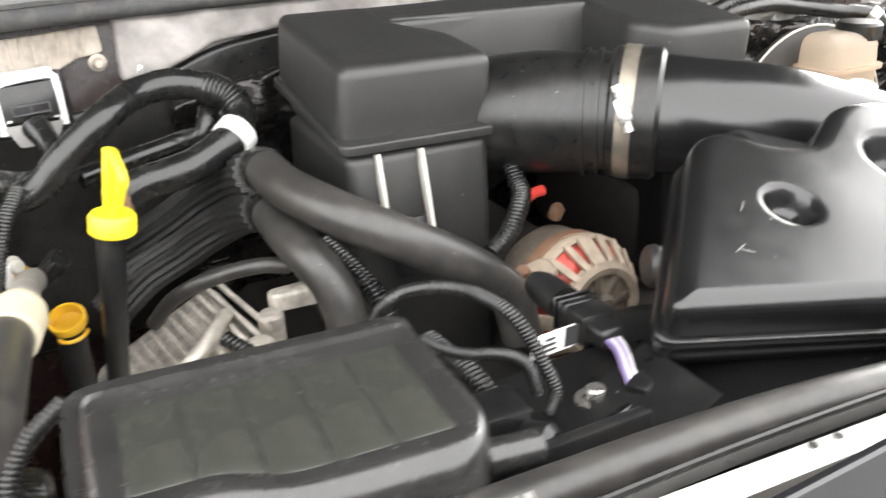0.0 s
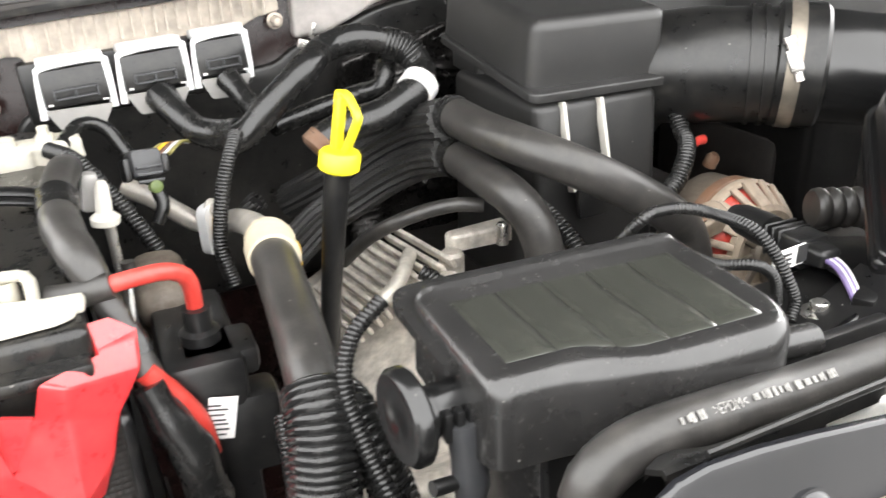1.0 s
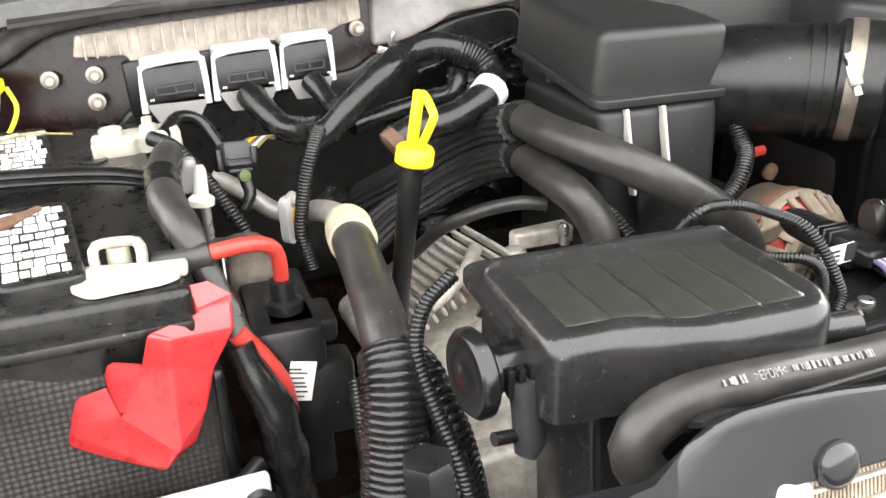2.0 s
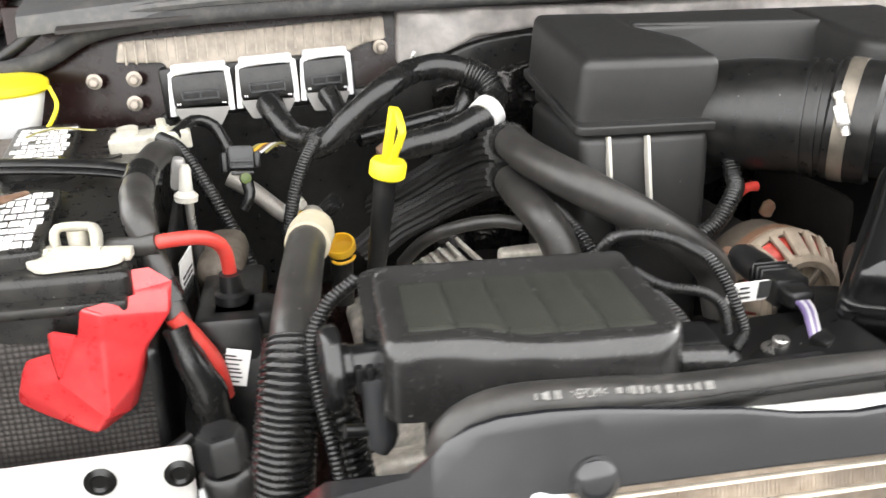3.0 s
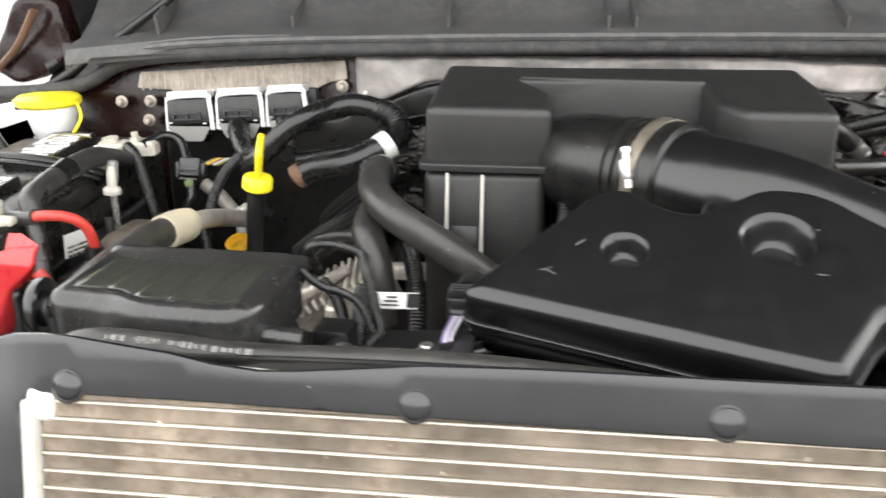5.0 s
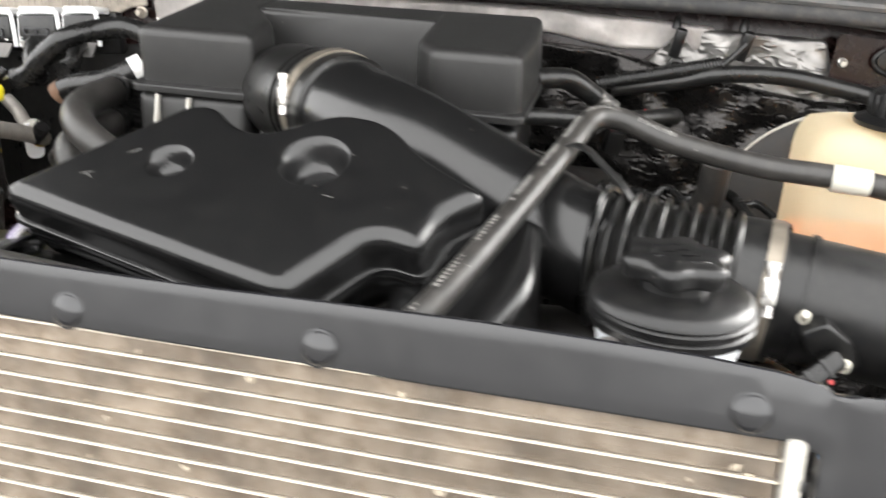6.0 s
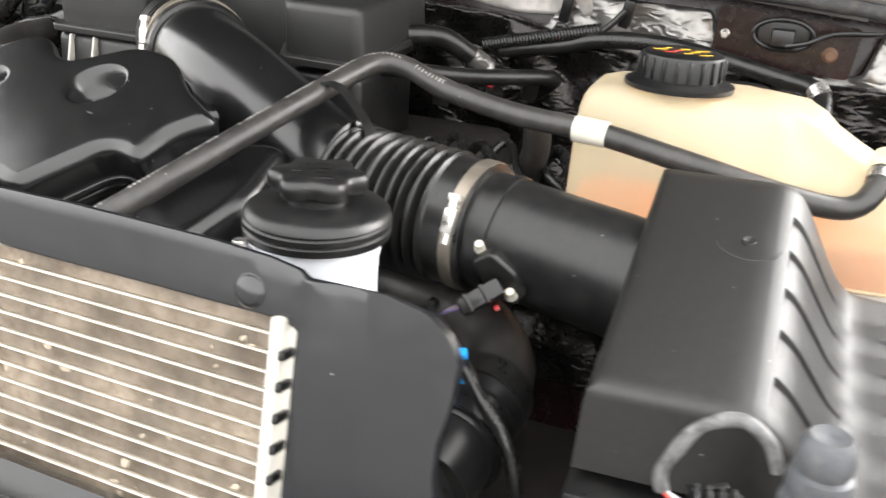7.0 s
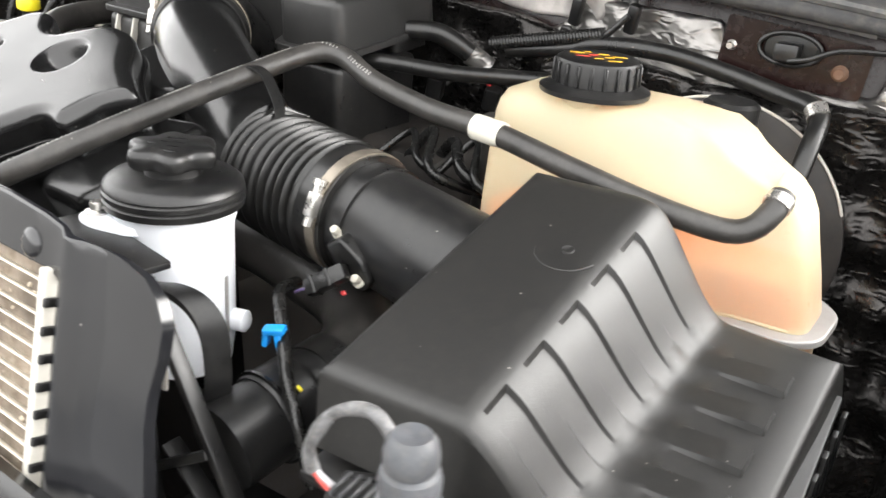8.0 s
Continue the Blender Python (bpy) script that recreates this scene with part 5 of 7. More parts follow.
def hose(name, pts, r, label, material=None, category="hose", marks=0, mark_at=(0.1, 0.9), step=0.008, **k):
    """A hose with a faint printed line of small bars along its top."""
    ob = single(name, tube(pts, r, k.pop("seg", 20), step, **k), material or RUBBER, label, category)
    if marks:
        path = spline(pts, 0.004)
        rnd = random.Random(len(pts) * 7 + marks)
        for i in range(marks):
            if i % 19 > 12 or rnd.random() < 0.15:
                continue
            s = mark_at[0] + (mark_at[1] - mark_at[0]) * (i + rnd.uniform(0, 0.4)) / marks
            j = min(len(path) - 2, int(s * len(path)))
            d = (path[j + 1] - path[j]).normalized()
            nrm = (Vector((-0.38, -0.46, 0.80)) - d * d.dot(Vector((-0.38, -0.46, 0.80)))).normalized()
            rr = r if not isinstance(r, (list, tuple)) else r[0]
            f = frame_at(path[j] + nrm * (rr - 0.0006), nrm, d)
            part("print_bar", block((rnd.uniform(0.0009, 0.0024), rr * rnd.choice((0.22, 0.36, 0.42)), 0.0009), f, 0.0002, 1), PRINT, ob)
    return ob


hose("overflow_hose", [(0.165, -0.195, 1.130), (0.203, -0.150, 1.158), (0.240, -0.055, 1.192), (0.272, 0.045, 1.222), (0.287, 0.098, 1.2335), (0.312, 0.112, 1.2325), (0.360, 0.103, 1.218), (0.430, 0.095, 1.207), (0.498, 0.085, 1.2045), (0.58, 0.078, 1.192), (0.65, 0.088, 1.176), (0.698, 0.105, 1.166), (0.718, 0.114, 1.170), (0.728, 0.126, 1.184), (0.730, 0.138, 1.194)], 0.0098, "long black rubber overflow hose taped to the coolant tank", OLD_RUBBER, marks=150, mark_at=(0.03, 0.52))
single("hose_tape", tube([(0.483, 0.0865, 1.2047), (0.512, 0.084, 1.2035)], 0.0112, 20, 0.01), CLEARTAPE, "translucent white tape round the overflow hose", "tape")
single("end_clamp", tube([(0.7285, 0.1285, 1.1865), (0.7297, 0.135, 1.1918)], 0.0112, 20, 0.004), STEEL, "small steel spring clamp at the hose end", "hose clamp", "hose clamps")
STRAP = [(0.262, 0.028, 1.215), (0.274, 0.030, 1.2275), (0.288, 0.032, 1.224), (0.302, 0.028, 1.213), (0.318, 0.020, 1.201), (0.329, 0.010, 1.188)]
single("hose_clip", sheet([[Vector(p) + Vector((0.002 * k, 0.0045 * k, 0.0006 * (1 - k * k))) for p in spline(STRAP, 0.004)] for k in (-1, 0, 1)], 0.0022), RUBBER, "black plastic clip that holds the hose to the duct", "clip")
hose("purge_hose", [(0.20, 0.285, 1.190), (0.232, 0.296, 1.190), (0.30, 0.33, 1.185), (0.365, 0.40, 1.180), (0.378, 0.425, 1.176), (0.372, 0.45, 1.165), (0.34, 0.47, 1.14)], 0.0095, "black vacuum hose behind the intake")
hose("vent_fitting", [(0.215, 0.345, 1.222), (0.245, 0.362, 1.222), (0.262, 0.374, 1.214), (0.300, 0.402, 1.184)], [0.012, 0.012, 0.013, 0.011], "black ribbed elbow fitting with a foil sleeve")
single("foil_sleeve", tube([(0.282, 0.389, 1.198), (0.302, 0.404, 1.182)], 0.0135, 16, 0.004, wobble=0.3), FOIL, "crumpled foil sleeve on the elbow fitting", "sleeve")
hose("brake_vacuum_hose", [(0.30, 0.45, 1.200), (0.38, 0.46, 1.213), (0.43, 0.458, 1.225), (0.50, 0.468, 1.226), (0.57, 0.476, 1.215), (0.64, 0.468, 1.203), (0.675, 0.455, 1.199), (0.690, 0.44, 1.19), (0.692, 0.41, 1.165), (0.690, 0.38, 1.12)], 0.0105, "black brake vacuum hose along the firewall")
hose("conduit", [(0.28, 0.44, 1.205), (0.36, 0.452, 1.222), (0.425, 0.462, 1.236)], 0.008, "thin corrugated black conduit", LOOM, "conduit", corr=(0.004, 0.0015))
single("vacuum_clamp", tube([(0.682, 0.450, 1.199), (0.689, 0.441, 1.191)], 0.0125, 16, 0.004), STEEL, "printed steel clamp on the vacuum hose", "hose clamp", "hose clamps")
for x, y, z in ((0.370, 0.488, 1.238), (0.448, 0.480, 1.240)):
    st = thing("wire_tie", (x, y, z), "black plastic wire clip on a firewall stud", "clip", "firewall clips")
    part("body", block((0.014, 0.014, 0.036), at(x, y, z, 10, 12), 0.003), PLASTIC, st)
    part("tip", lathe([(0.006, 0), (0.004, 0.012), (0.001, 0.016)], at(x, y, z + 0.034), 10), PLASTIC, st)
hose("cable_strap", [(0.355, 0.47, 1.20), (0.372, 0.462, 1.238), (0.392, 0.462, 1.222), (0.425, 0.458, 1.234), (0.452, 0.462, 1.262)], 0.004, "flat black cable over the firewall", RUBBER, "cable")


def brake_booster():
    t = thing("brake_booster", (0.588, 0.45, 0.88), "black round brake booster with a pale crimped rim", "brake booster")
    m = frame_at((0.588, 0.455, 1.035), (0, -1, 0.06))
    part("drum", lathe([(0.148, -0.04), (0.148, -0.012), (0.155, -0.008), (0.155, 0.0), (0.146, 0.004), (0.120, 0.012), (0.07, 0.030), (0.03, 0.035)], m, 56), DARK, t)
    part("rim", tube([m @ Vector((0.1545 * math.cos(a), 0.1545 * math.sin(a), 0.001)) for a in (0.35 + 0.0822 * i for i in range(31))], 0.0018, 8, 0.01), OFFWHITE, t, "pale crimped rim")
    return t


def brake_reservoir():
    t = thing("brake_reservoir", (0.60, 0.41, 1.04), "milky cream brake fluid reservoir with a black cap", "reservoir")
    low = rounded([(0.523, 0.380), (0.625, 0.377), (0.625, 0.435), (0.523, 0.438)], 0.022)
    part("body", pad(low, 0.10, 0.018, at(0, 0, 1.190), None, 0.008, draft=0.004), BRAKETANK, t)
    part("seam", plate(rounded([(0.515, 0.372), (0.632, 0.370), (0.632, 0.440), (0.515, 0.442)], 0.024), 0.006, at(0, 0, 1.146), 0.002), BRAKETANK, t, "milky moulded seam flange")
    part("cap", lathe([(0.026, 0), (0.030, 0.002), (0.030, 0.020), (0.026, 0.024), (0.0005, 0.0245)], at(0.606, 0.406, 1.176), 32), PLASTIC, t, "black screw cap")
    part("cylinder", tube([(0.61, 0.33, 1.075), (0.60, 0.44, 1.06)], 0.022, 20, 0.02), ALU, t, "dull master cylinder")
    return t


brake_reservoir()
brake_booster()
for i, p in enumerate(((0.262, 0.345, 1.146), (0.305, 0.41, 1.130), (0.345, 0.44, 1.145))):
    inj = thing("injector_plug", p, "black injector plug with a red lock tab", "plug", "injector plugs")
    part("body", block((0.020, 0.020, 0.030), at(*p, 15, 10, 20), 0.003), PLASTIC, inj)
    part("tab", block((0.007, 0.005, 0.005), at(p[0], p[1] - 0.006, p[2] + 0.030), 0.001), RED, inj, "small red lock tab")
rnd = random.Random(11)
for i in range(7):
    x = 0.25 + 0.03 * i
    hose("engine_wire", [(x, 0.25 + 0.02 * (i % 3), 1.09), (x + 0.03, 0.28, 1.12 + 0.008 * (i % 2)), (x + 0.07, 0.24 - 0.02 * (i % 2), 1.10), (x + 0.12, 0.27, 1.07)], 0.0045 + 0.001 * (i % 3), "black engine wiring in the dark beside the intake", LOOM, "wire")
hose("heater_pipe", [(0.36, 0.31, 1.00), (0.395, 0.27, 1.09), (0.410, 0.25, 1.13), (0.412, 0.24, 1.17)], 0.015, "dusty black heater hose rising beside the tank", OLD_RUBBER)


def latch_sensor():
    t = thing("bonnet_stop", (0.684, -0.274, 1.05), "blue-grey ribbed rubber bonnet stop", "bumper")
    part("stop", lathe([(0.0140, 0), (0.0158, 0.003), (0.0164, 0.010), (0.0160, 0.0165), (0.0142, 0.0185), (0.0142, 0.0195), (0.0154, 0.0215), (0.0156, 0.0290), (0.0148, 0.0330), (0.0126, 0.0345), (0.0126, 0.0355), (0.0143, 0.0375), (0.0145, 0.0430), (0.0136, 0.0470), (0.0114, 0.0485), (0.0114, 0.0495), (0.0126, 0.0515), (0.0128, 0.0565), (0.0116, 0.0625), (0.0088, 0.0662), (0.0080, 0.0660), (0.0005, 0.0650)], at(0.684, -0.274, 1.113), 36), GREYRUBBER, t)
    part("seat", lathe([(0.020, 0), (0.020, 0.004), (0.014, 0.006)], at(0.684, -0.274, 1.108), 24), PLASTIC, t, "black seat")
    part("bracket", block((0.07, 0.035, 0.10), at(0.684, -0.262, 1.005), 0.004), PLASTIC, t, "black support bracket")
    return t


latch_sensor()
single("taped_wire", tube([(0.6185, -0.264, 1.122), (0.6165, -0.265, 1.130), (0.6195, -0.266, 1.142), (0.630, -0.262, 1.160), (0.648, -0.257, 1.166), (0.662, -0.258, 1.158), (0.668, -0.26, 1.145)], 0.0035, 12, 0.003, wobble=0.35), GREYLOOM, "grey taped wire in a loop beside the bonnet stop", "wire")
sc = thing("sensor_connector", (0.645, -0.262, 1.095), "small black wiring connector with pink and white wires", "connector")
part("holder", block((0.052, 0.026, 0.004), at(0.660, -0.262, 1.1005, 0, 3, 0), 0.001), PLASTIC, sc)
part("body", block((0.026, 0.018, 0.013), at(0.646, -0.262, 1.1090, 0, -8, 6), 0.002), PLASTIC, sc)
part("lock_bar", block((0.020, 0.005, 0.005), at(0.640, -0.251, 1.1170, 0, -8, 20), 0.001), PLASTIC, sc)
for k in range(4):
    part("rib", block((0.0018, 0.019, 0.0145), at(0.637 + 0.006 * k, -0.262, 1.1085 + 0.0008 * k, 0, -8, 6), 0.0004, 1), DARKGREY, sc)
for k, mt in enumerate((REDCABLE, WIREWHITE, WIREWHITE)):
    part("wire", tube([(0.6185, -0.2645 + 0.0012 * k, 1.1225), (0.6230, -0.2640 + 0.0016 * k, 1.1175), (0.6340, -0.2640 + 0.003 * k, 1.1120)], 0.0012, 6, 0.003), mt, sc)
part("clip_arm", tube([(0.690, -0.255, 1.102), (0.700, -0.252, 1.114), (0.706, -0.254, 1.106)], 0.0016, 8, 0.003), STEEL, sc, "bright wire clip")
pl = thing("latch_plug", (0.645, -0.285, 1.09), "black latch switch plug with coloured wires", "plug")
part("body", block((0.034, 0.022, 0.016), at(0.648, -0.286, 1.098, 0, 0, 15), 0.003), PLASTIC, pl)
part("lock", block((0.010, 0.024, 0.005), at(0.652, -0.286, 1.113, 0, 0, 15), 0.001), PLASTIC, pl)
for k, mt in enumerate((REDCABLE, WIREWHITE, PURPLE)):
    part("wire", tube([(0.632, -0.289 + 0.004 * k, 1.106), (0.622, -0.286 + 0.004 * k, 1.112), (0.616, -0.282, 1.105)], 0.0012, 6, 0.004), mt, pl)


# ---- passenger side: battery ----
def battery():
    t = thing("battery", (-0.70, 0.235, 0.97), "black car battery with white printed labels and a hold-down strap", "battery")
    m = at(-0.697, 0.270, 0.994, 1.8, 0, 0)
    part("case", block((0.186, 0.390, 0.165), m, 0.006, 3), BATTERY, t)
    part("lid", block((0.192, 0.398, 0.030), m @ at(0, 0, 0.150), 0.006, 3), BATTERY, t, "black lid")
    part("handle_rim", block((0.188, 0.018, 0.009), m @ at(0, -0.203, 0.156), 0.003), BATTERY, t)
    for x, y, w, d in ((0.008, -0.110, 0.052, 0.140), (-0.012, 0.100, 0.060, 0.150)):
        v = part("vent_cover", pad(rounded([(-w / 2, -d / 2), (w / 2, -d / 2), (w / 2, d / 2), (-w / 2, d / 2)], 0.010, 3), 0.0165, 0.003, m @ at(x, y, 0.1915, 0, 0, 4), None, 0.008), BATTERY, t, "black vent cover with white print")
        rnd = random.Random(int(y * 1000))
        for i in range(8):
            u = -0.5 * w + 0.006
            while u < 0.5 * w - 0.009:
                n = rnd.uniform(0.004, 0.009)
                if rnd.random() > 0.08:
                    part("print_bar", block((n, rnd.choice((0.0085, 0.0105, 0.0125)), 0.0008), m @ at(x, y, 0.1913, 0, 0, 4) @ at(u + n / 2, -0.054 + 0.0152 * i + rnd.uniform(-0.001, 0.001), 0), 0.0002, 1), PAPER, v)
                u += n + rnd.uniform(0.0007, 0.0015)
        part("worn_label", block((0.040, 0.130, 0.0006), m @ at(x - w * 0.5 - 0.026, y, 0.1812), 0.0002, 1), FADED, t, "worn grey-brown paper label")
    part("level_eye", lathe([(0.012, 0.180), (0.012, 0.1815), (0.009, 0.1815), (0.008, 0.1808), (0.001, 0.1808)], m @ at(0.050, 0.085, 0), 24), BATTERY, t)
    part("strap", tube([m @ Vector((-0.105, 0.0, 0.150)), m @ Vector((-0.085, 0.0, 0.196)), m @ Vector((-0.03, 0.003, 0.202)), m @ Vector((0.055, 0.006, 0.194)), m @ Vector((0.105, 0.008, 0.180))], 0.010, 12, 0.01, flat=0.5), PLASTIC, t, "black hold-down strap")
    part("strap_edge", tube([m @ Vector((-0.105, -0.014, 0.150)), m @ Vector((-0.085, -0.014, 0.194)), m @ Vector((-0.03, -0.011, 0.200)), m @ Vector((0.055, -0.008, 0.192)), m @ Vector((0.105, -0.006, 0.178))], 0.006, 12, 0.01, flat=0.5), PLASTIC, t)
    return t


battery()
single("cloth_wrap", tube([(-0.80, 0.125, 1.186), (-0.760, 0.132, 1.193), (-0.735, 0.142, 1.1955), (-0.710, 0.152, 1.1955), (-0.684, 0.182, 1.194)], [0.0065, 0.006, 0.007, 0.006, 0.003], 12, 0.004, wobble=0.3, flat=0.6), RUST, "frayed brown cloth tape lying on the battery", "tape")
bl = thing("battery_blanket", (-0.69, 0.05, 0.96), "dark woven insulating blanket round the battery front", "blanket")
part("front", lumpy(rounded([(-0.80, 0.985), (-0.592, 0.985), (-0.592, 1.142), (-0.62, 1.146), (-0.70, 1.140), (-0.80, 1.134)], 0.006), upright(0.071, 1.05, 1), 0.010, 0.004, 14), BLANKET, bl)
part("side", lumpy(rounded([(0.06, 0.97), (0.38, 0.99), (0.38, 1.12), (0.06, 1.11)], 0.008), at(-0.588, 0, 0, 90, 0, 90), 0.008, 0.005, 14), PLASTIC, bl, "black battery tray side")
part("tray_edge", tube([(-0.80, 0.045, 1.02), (-0.70, 0.043, 1.022), (-0.60, 0.046, 1.030), (-0.575, 0.06, 1.035)], 0.006, 10, 0.02), PLASTIC, bl, "black tray edge")
part("tray", block((0.235, 0.34, 0.04), at(-0.69, 0.225, 0.935), 0.008), PLASTIC, bl, "black plastic battery tray")


def positive_clamp():
    t = thing("battery_clamp", (-0.648, 0.112, 1.158), "pale corroded positive clamp with a long bolt", "battery clamp", "battery clamps")
    m = at(-0.640, 0.106, 1.159, 4, 0, -8) @ Matrix.Scale(0.80, 4)
    part("tongue", pad(rounded([(-0.034, -0.030), (-0.018, -0.046), (0.036, -0.036), (0.048, -0.028), (0.046, -0.012), (0.026, -0.002), (-0.030, 0.004)], 0.008), 0.005, 0.002, m @ at(0, 0, 0.0205)), LEAD, t)
    part("loop", tube([m @ Vector(p) for p in ((-0.017, 0.004, 0.010), (-0.018, 0.006, 0.028), (-0.013, 0.010, 0.034), (0.013, 0.010, 0.034), (0.018, 0.006, 0.028), (0.017, 0.004, 0.010))], 0.0075, 10, 0.004, flat=0.45), LEAD, t)
    part("post", lathe([(0.0095, 0), (0.009, 0.024), (0.0015, 0.024)], m @ at(0, 0.012, 0.008), 20), LEAD, t)
    part("bolt", lathe([(0.0035, 0), (0.0035, 0.070), (0.006, 0.070), (0.006, 0.076), (0.001, 0.076)], m @ at(-0.050, -0.014, 0.018, 0, 90, 0), 8), LEAD, t)
    part("nut", lathe([(0.0065, 0), (0.0065, 0.008), (0.003, 0.008)], m @ at(-0.026, -0.014, 0.018, 0, 90, 0), 6), LEAD, t)
    part("lug", block((0.045, 0.016, 0.010), m @ at(0.030, -0.012, 0.012), 0.003), LEAD, t)
    return t


def negative_clamp():
    t = thing("battery_clamp", (-0.625, 0.370, 1.178), "cream corroded negative clamp with white residue", "battery clamp", "battery clamps")
    m = at(-0.608, 0.368, 1.174, 4, -3, 6)
    part("bar", pad(rounded([(-0.040, -0.013), (-0.004, -0.015), (0.0, -0.011), (0.038, -0.012), (0.038, 0.012), (-0.036, 0.014)], 0.005), 0.018, 0.004, m @ at(0, 0, 0.020), lambda x, y: 0.0018 * noise.noise(Vector((x * 90, y * 90, 1))), 0.003), LEAD, t)
    part("post", lathe([(0.0105, 0), (0.010, 0.010), (0.0015, 0.010)], m @ at(-0.020, 0.001, 0.016), 20), LEAD, t)
    part("stud", lathe([(0.0075, 0), (0.0075, 0.005), (0.0045, 0.005), (0.0045, 0.012), (0.001, 0.012)], m @ at(0.012, 0.0, 0.019), 6), LEAD, t)
    return t


positive_clamp()
negative_clamp()


def red_cover():
    """A red flip cap hanging open off its clamp: a boxy crown, a side flap and a lower lobe."""
    t = thing("terminal_cover", (-0.63, 0.05, 1.05), "open red plastic battery terminal cover hanging down", "terminal cover")
    neck, nape = (-0.6016, 0.0800, 1.1630), (-0.5900, 0.0830, 1.1625)
    top_r, top_f, rim_l = (-0.5764, 0.0823, 1.1475), (-0.5780, 0.0742, 1.1300), (-0.5991, 0.0658, 1.1500)
    box_l, box_f, box_b, box_g = (-0.6312, 0.0444, 1.1523), (-0.6185, 0.0400, 1.1490), (-0.6215, 0.0450, 1.1270), (-0.6375, 0.0520, 1.1280)
    flap_l, flap_r = (-0.6560, 0.0540, 1.1340), (-0.6385, 0.0490, 1.1310)
    side_u, side_m, side_l = (-0.5965, 0.0570, 1.1120), (-0.6040, 0.0520, 1.0900), (-0.6130, 0.0560, 1.0650)
    ledge_l, ledge_r = (-0.6540, 0.0500, 1.0980), (-0.6225, 0.0410, 1.0750)
    lobe_t, lobe_b, lobe_m, lobe_f = (-0.6787, 0.0705, 1.1060), (-0.6600, 0.0640, 1.1130), (-0.6835, 0.0650, 1.0885), (-0.6345, 0.0420, 1.0580)
    foot_l, foot_m, foot_r = (-0.6882, 0.0700, 1.0760), (-0.6670, 0.0600, 1.0660), (-0.6314, 0.0600, 1.0510)
    back = [(-0.5790, 0.0980, 1.1330), (-0.5900, 0.0920, 1.1120), (-0.5980, 0.0860, 1.0880), (-0.6080, 0.0820, 1.0600)]

    def shell(faces, thick=0.003):
        bm = bmesh.new()
        made = {}
        for f in faces:
            bm.faces.new([made[v] if v in made else made.setdefault(v, bm.verts.new(v)) for v in f])
        bmesh.ops.recalc_face_normals(bm, faces=bm.faces)
        bmesh.ops.bevel(bm, geom=[ed for ed in bm.edges if len(ed.link_faces) == 2 and ed.calc_face_angle(0) > 0.12], offset=0.0030, segments=3, affect="EDGES", profile=0.5)
        bmesh.ops.solidify(bm, geom=bm.faces, thickness=thick)
        return bm

    crown = [(rim_l, top_r, nape, neck), (box_l, box_f, top_f, top_r, rim_l), (box_l, box_g, box_b, box_f), (box_f, box_b, side_u, top_f), (box_b, ledge_r, side_m, side_u), (ledge_r, side_l, side_m), (box_g, flap_r, ledge_l, ledge_r, box_b),
             (top_f, back[0], top_r), (top_f, side_u, back[1], back[0]), (side_u, side_m, back[2], back[1]), (side_m, side_l, back[3], back[2])]
    lobe = [(lobe_t, lobe_m, ledge_l, lobe_b), (lobe_m, lobe_f, ledge_r, ledge_l), (lobe_m, foot_l, foot_m, lobe_f), (lobe_f, foot_m, foot_r), (ledge_r, lobe_f, foot_r, side_l), (lobe_t, foot_l, lobe_m), (side_l, foot_r, back[3])]
    part("hood", shell(crown), RED, t, smooth=16)
    part("lobe", shell(lobe), RED, t, smooth=16)
    part("flap", shell([(flap_l, ledge_l, flap_r), (flap_l, (-0.6600, 0.0660, 1.1180), ledge_l)]), RED, t, smooth=40)
    return t


red_cover()
hose("battery_cable", [(-0.618, 0.112, 1.168), (-0.600, 0.105, 1.170), (-0.583, 0.100, 1.174)], 0.008, "grey lug sleeve of the red cable", OLD_RUBBER, "sleeve")
hose("red_cable", [(-0.588, 0.102, 1.173), (-0.572, 0.098, 1.176), (-0.552, 0.102, 1.174), (-0.540, 0.112, 1.162), (-0.537, 0.120, 1.140), (-0.538, 0.124, 1.120)], 0.0054, "short red battery cable arching to the fuse box", REDCABLE, "cable")
hose("lower_red_cable", [(-0.577, 0.078, 1.125), (-0.563, 0.078, 1.104), (-0.552, 0.078, 1.082), (-0.548, 0.080, 1.055)], 0.0068, "red battery cable going down into tape", REDCABLE, "cable")
hose("main_loom", [(-0.588, 0.350, 1.168), (-0.586, 0.305, 1.186), (-0.592, 0.250, 1.200), (-0.6, 0.212, 1.197), (-0.602, 0.165, 1.191), (-0.597, 0.12, 1.186), (-0.591, 0.109, 1.171), (-0.586, 0.101, 1.155), (-0.581, 0.093, 1.139), (-0.575, 0.083, 1.121), (-0.562, 0.07, 1.075), (-0.556, 0.068, 1.03), (-0.552, 0.07, 0.95)], [0.008, 0.0095, 0.0110, 0.0125, 0.0130, 0.0118, 0.0100, 0.009, 0.0085, 0.0085, 0.010, 0.012, 0.012], "thick grey-black taped battery loom", OLD_RUBBER, "loom", wobble=0.12)
for a, b, r in (((-0.6005, 0.205, 1.1965), (-0.6020, 0.180, 1.1930), 0.0134), ((-0.5990, 0.135, 1.1880), (-0.5955, 0.116, 1.1800), 0.0124), ((-0.5830, 0.0965, 1.1450), (-0.5780, 0.0880, 1.1300), 0.0102)):
    part("tape_band", tube([a, b], r, 18, 0.003, wobble=0.12), TAPE, bpy.data.objects["main_loom"], "shiny black tape band")
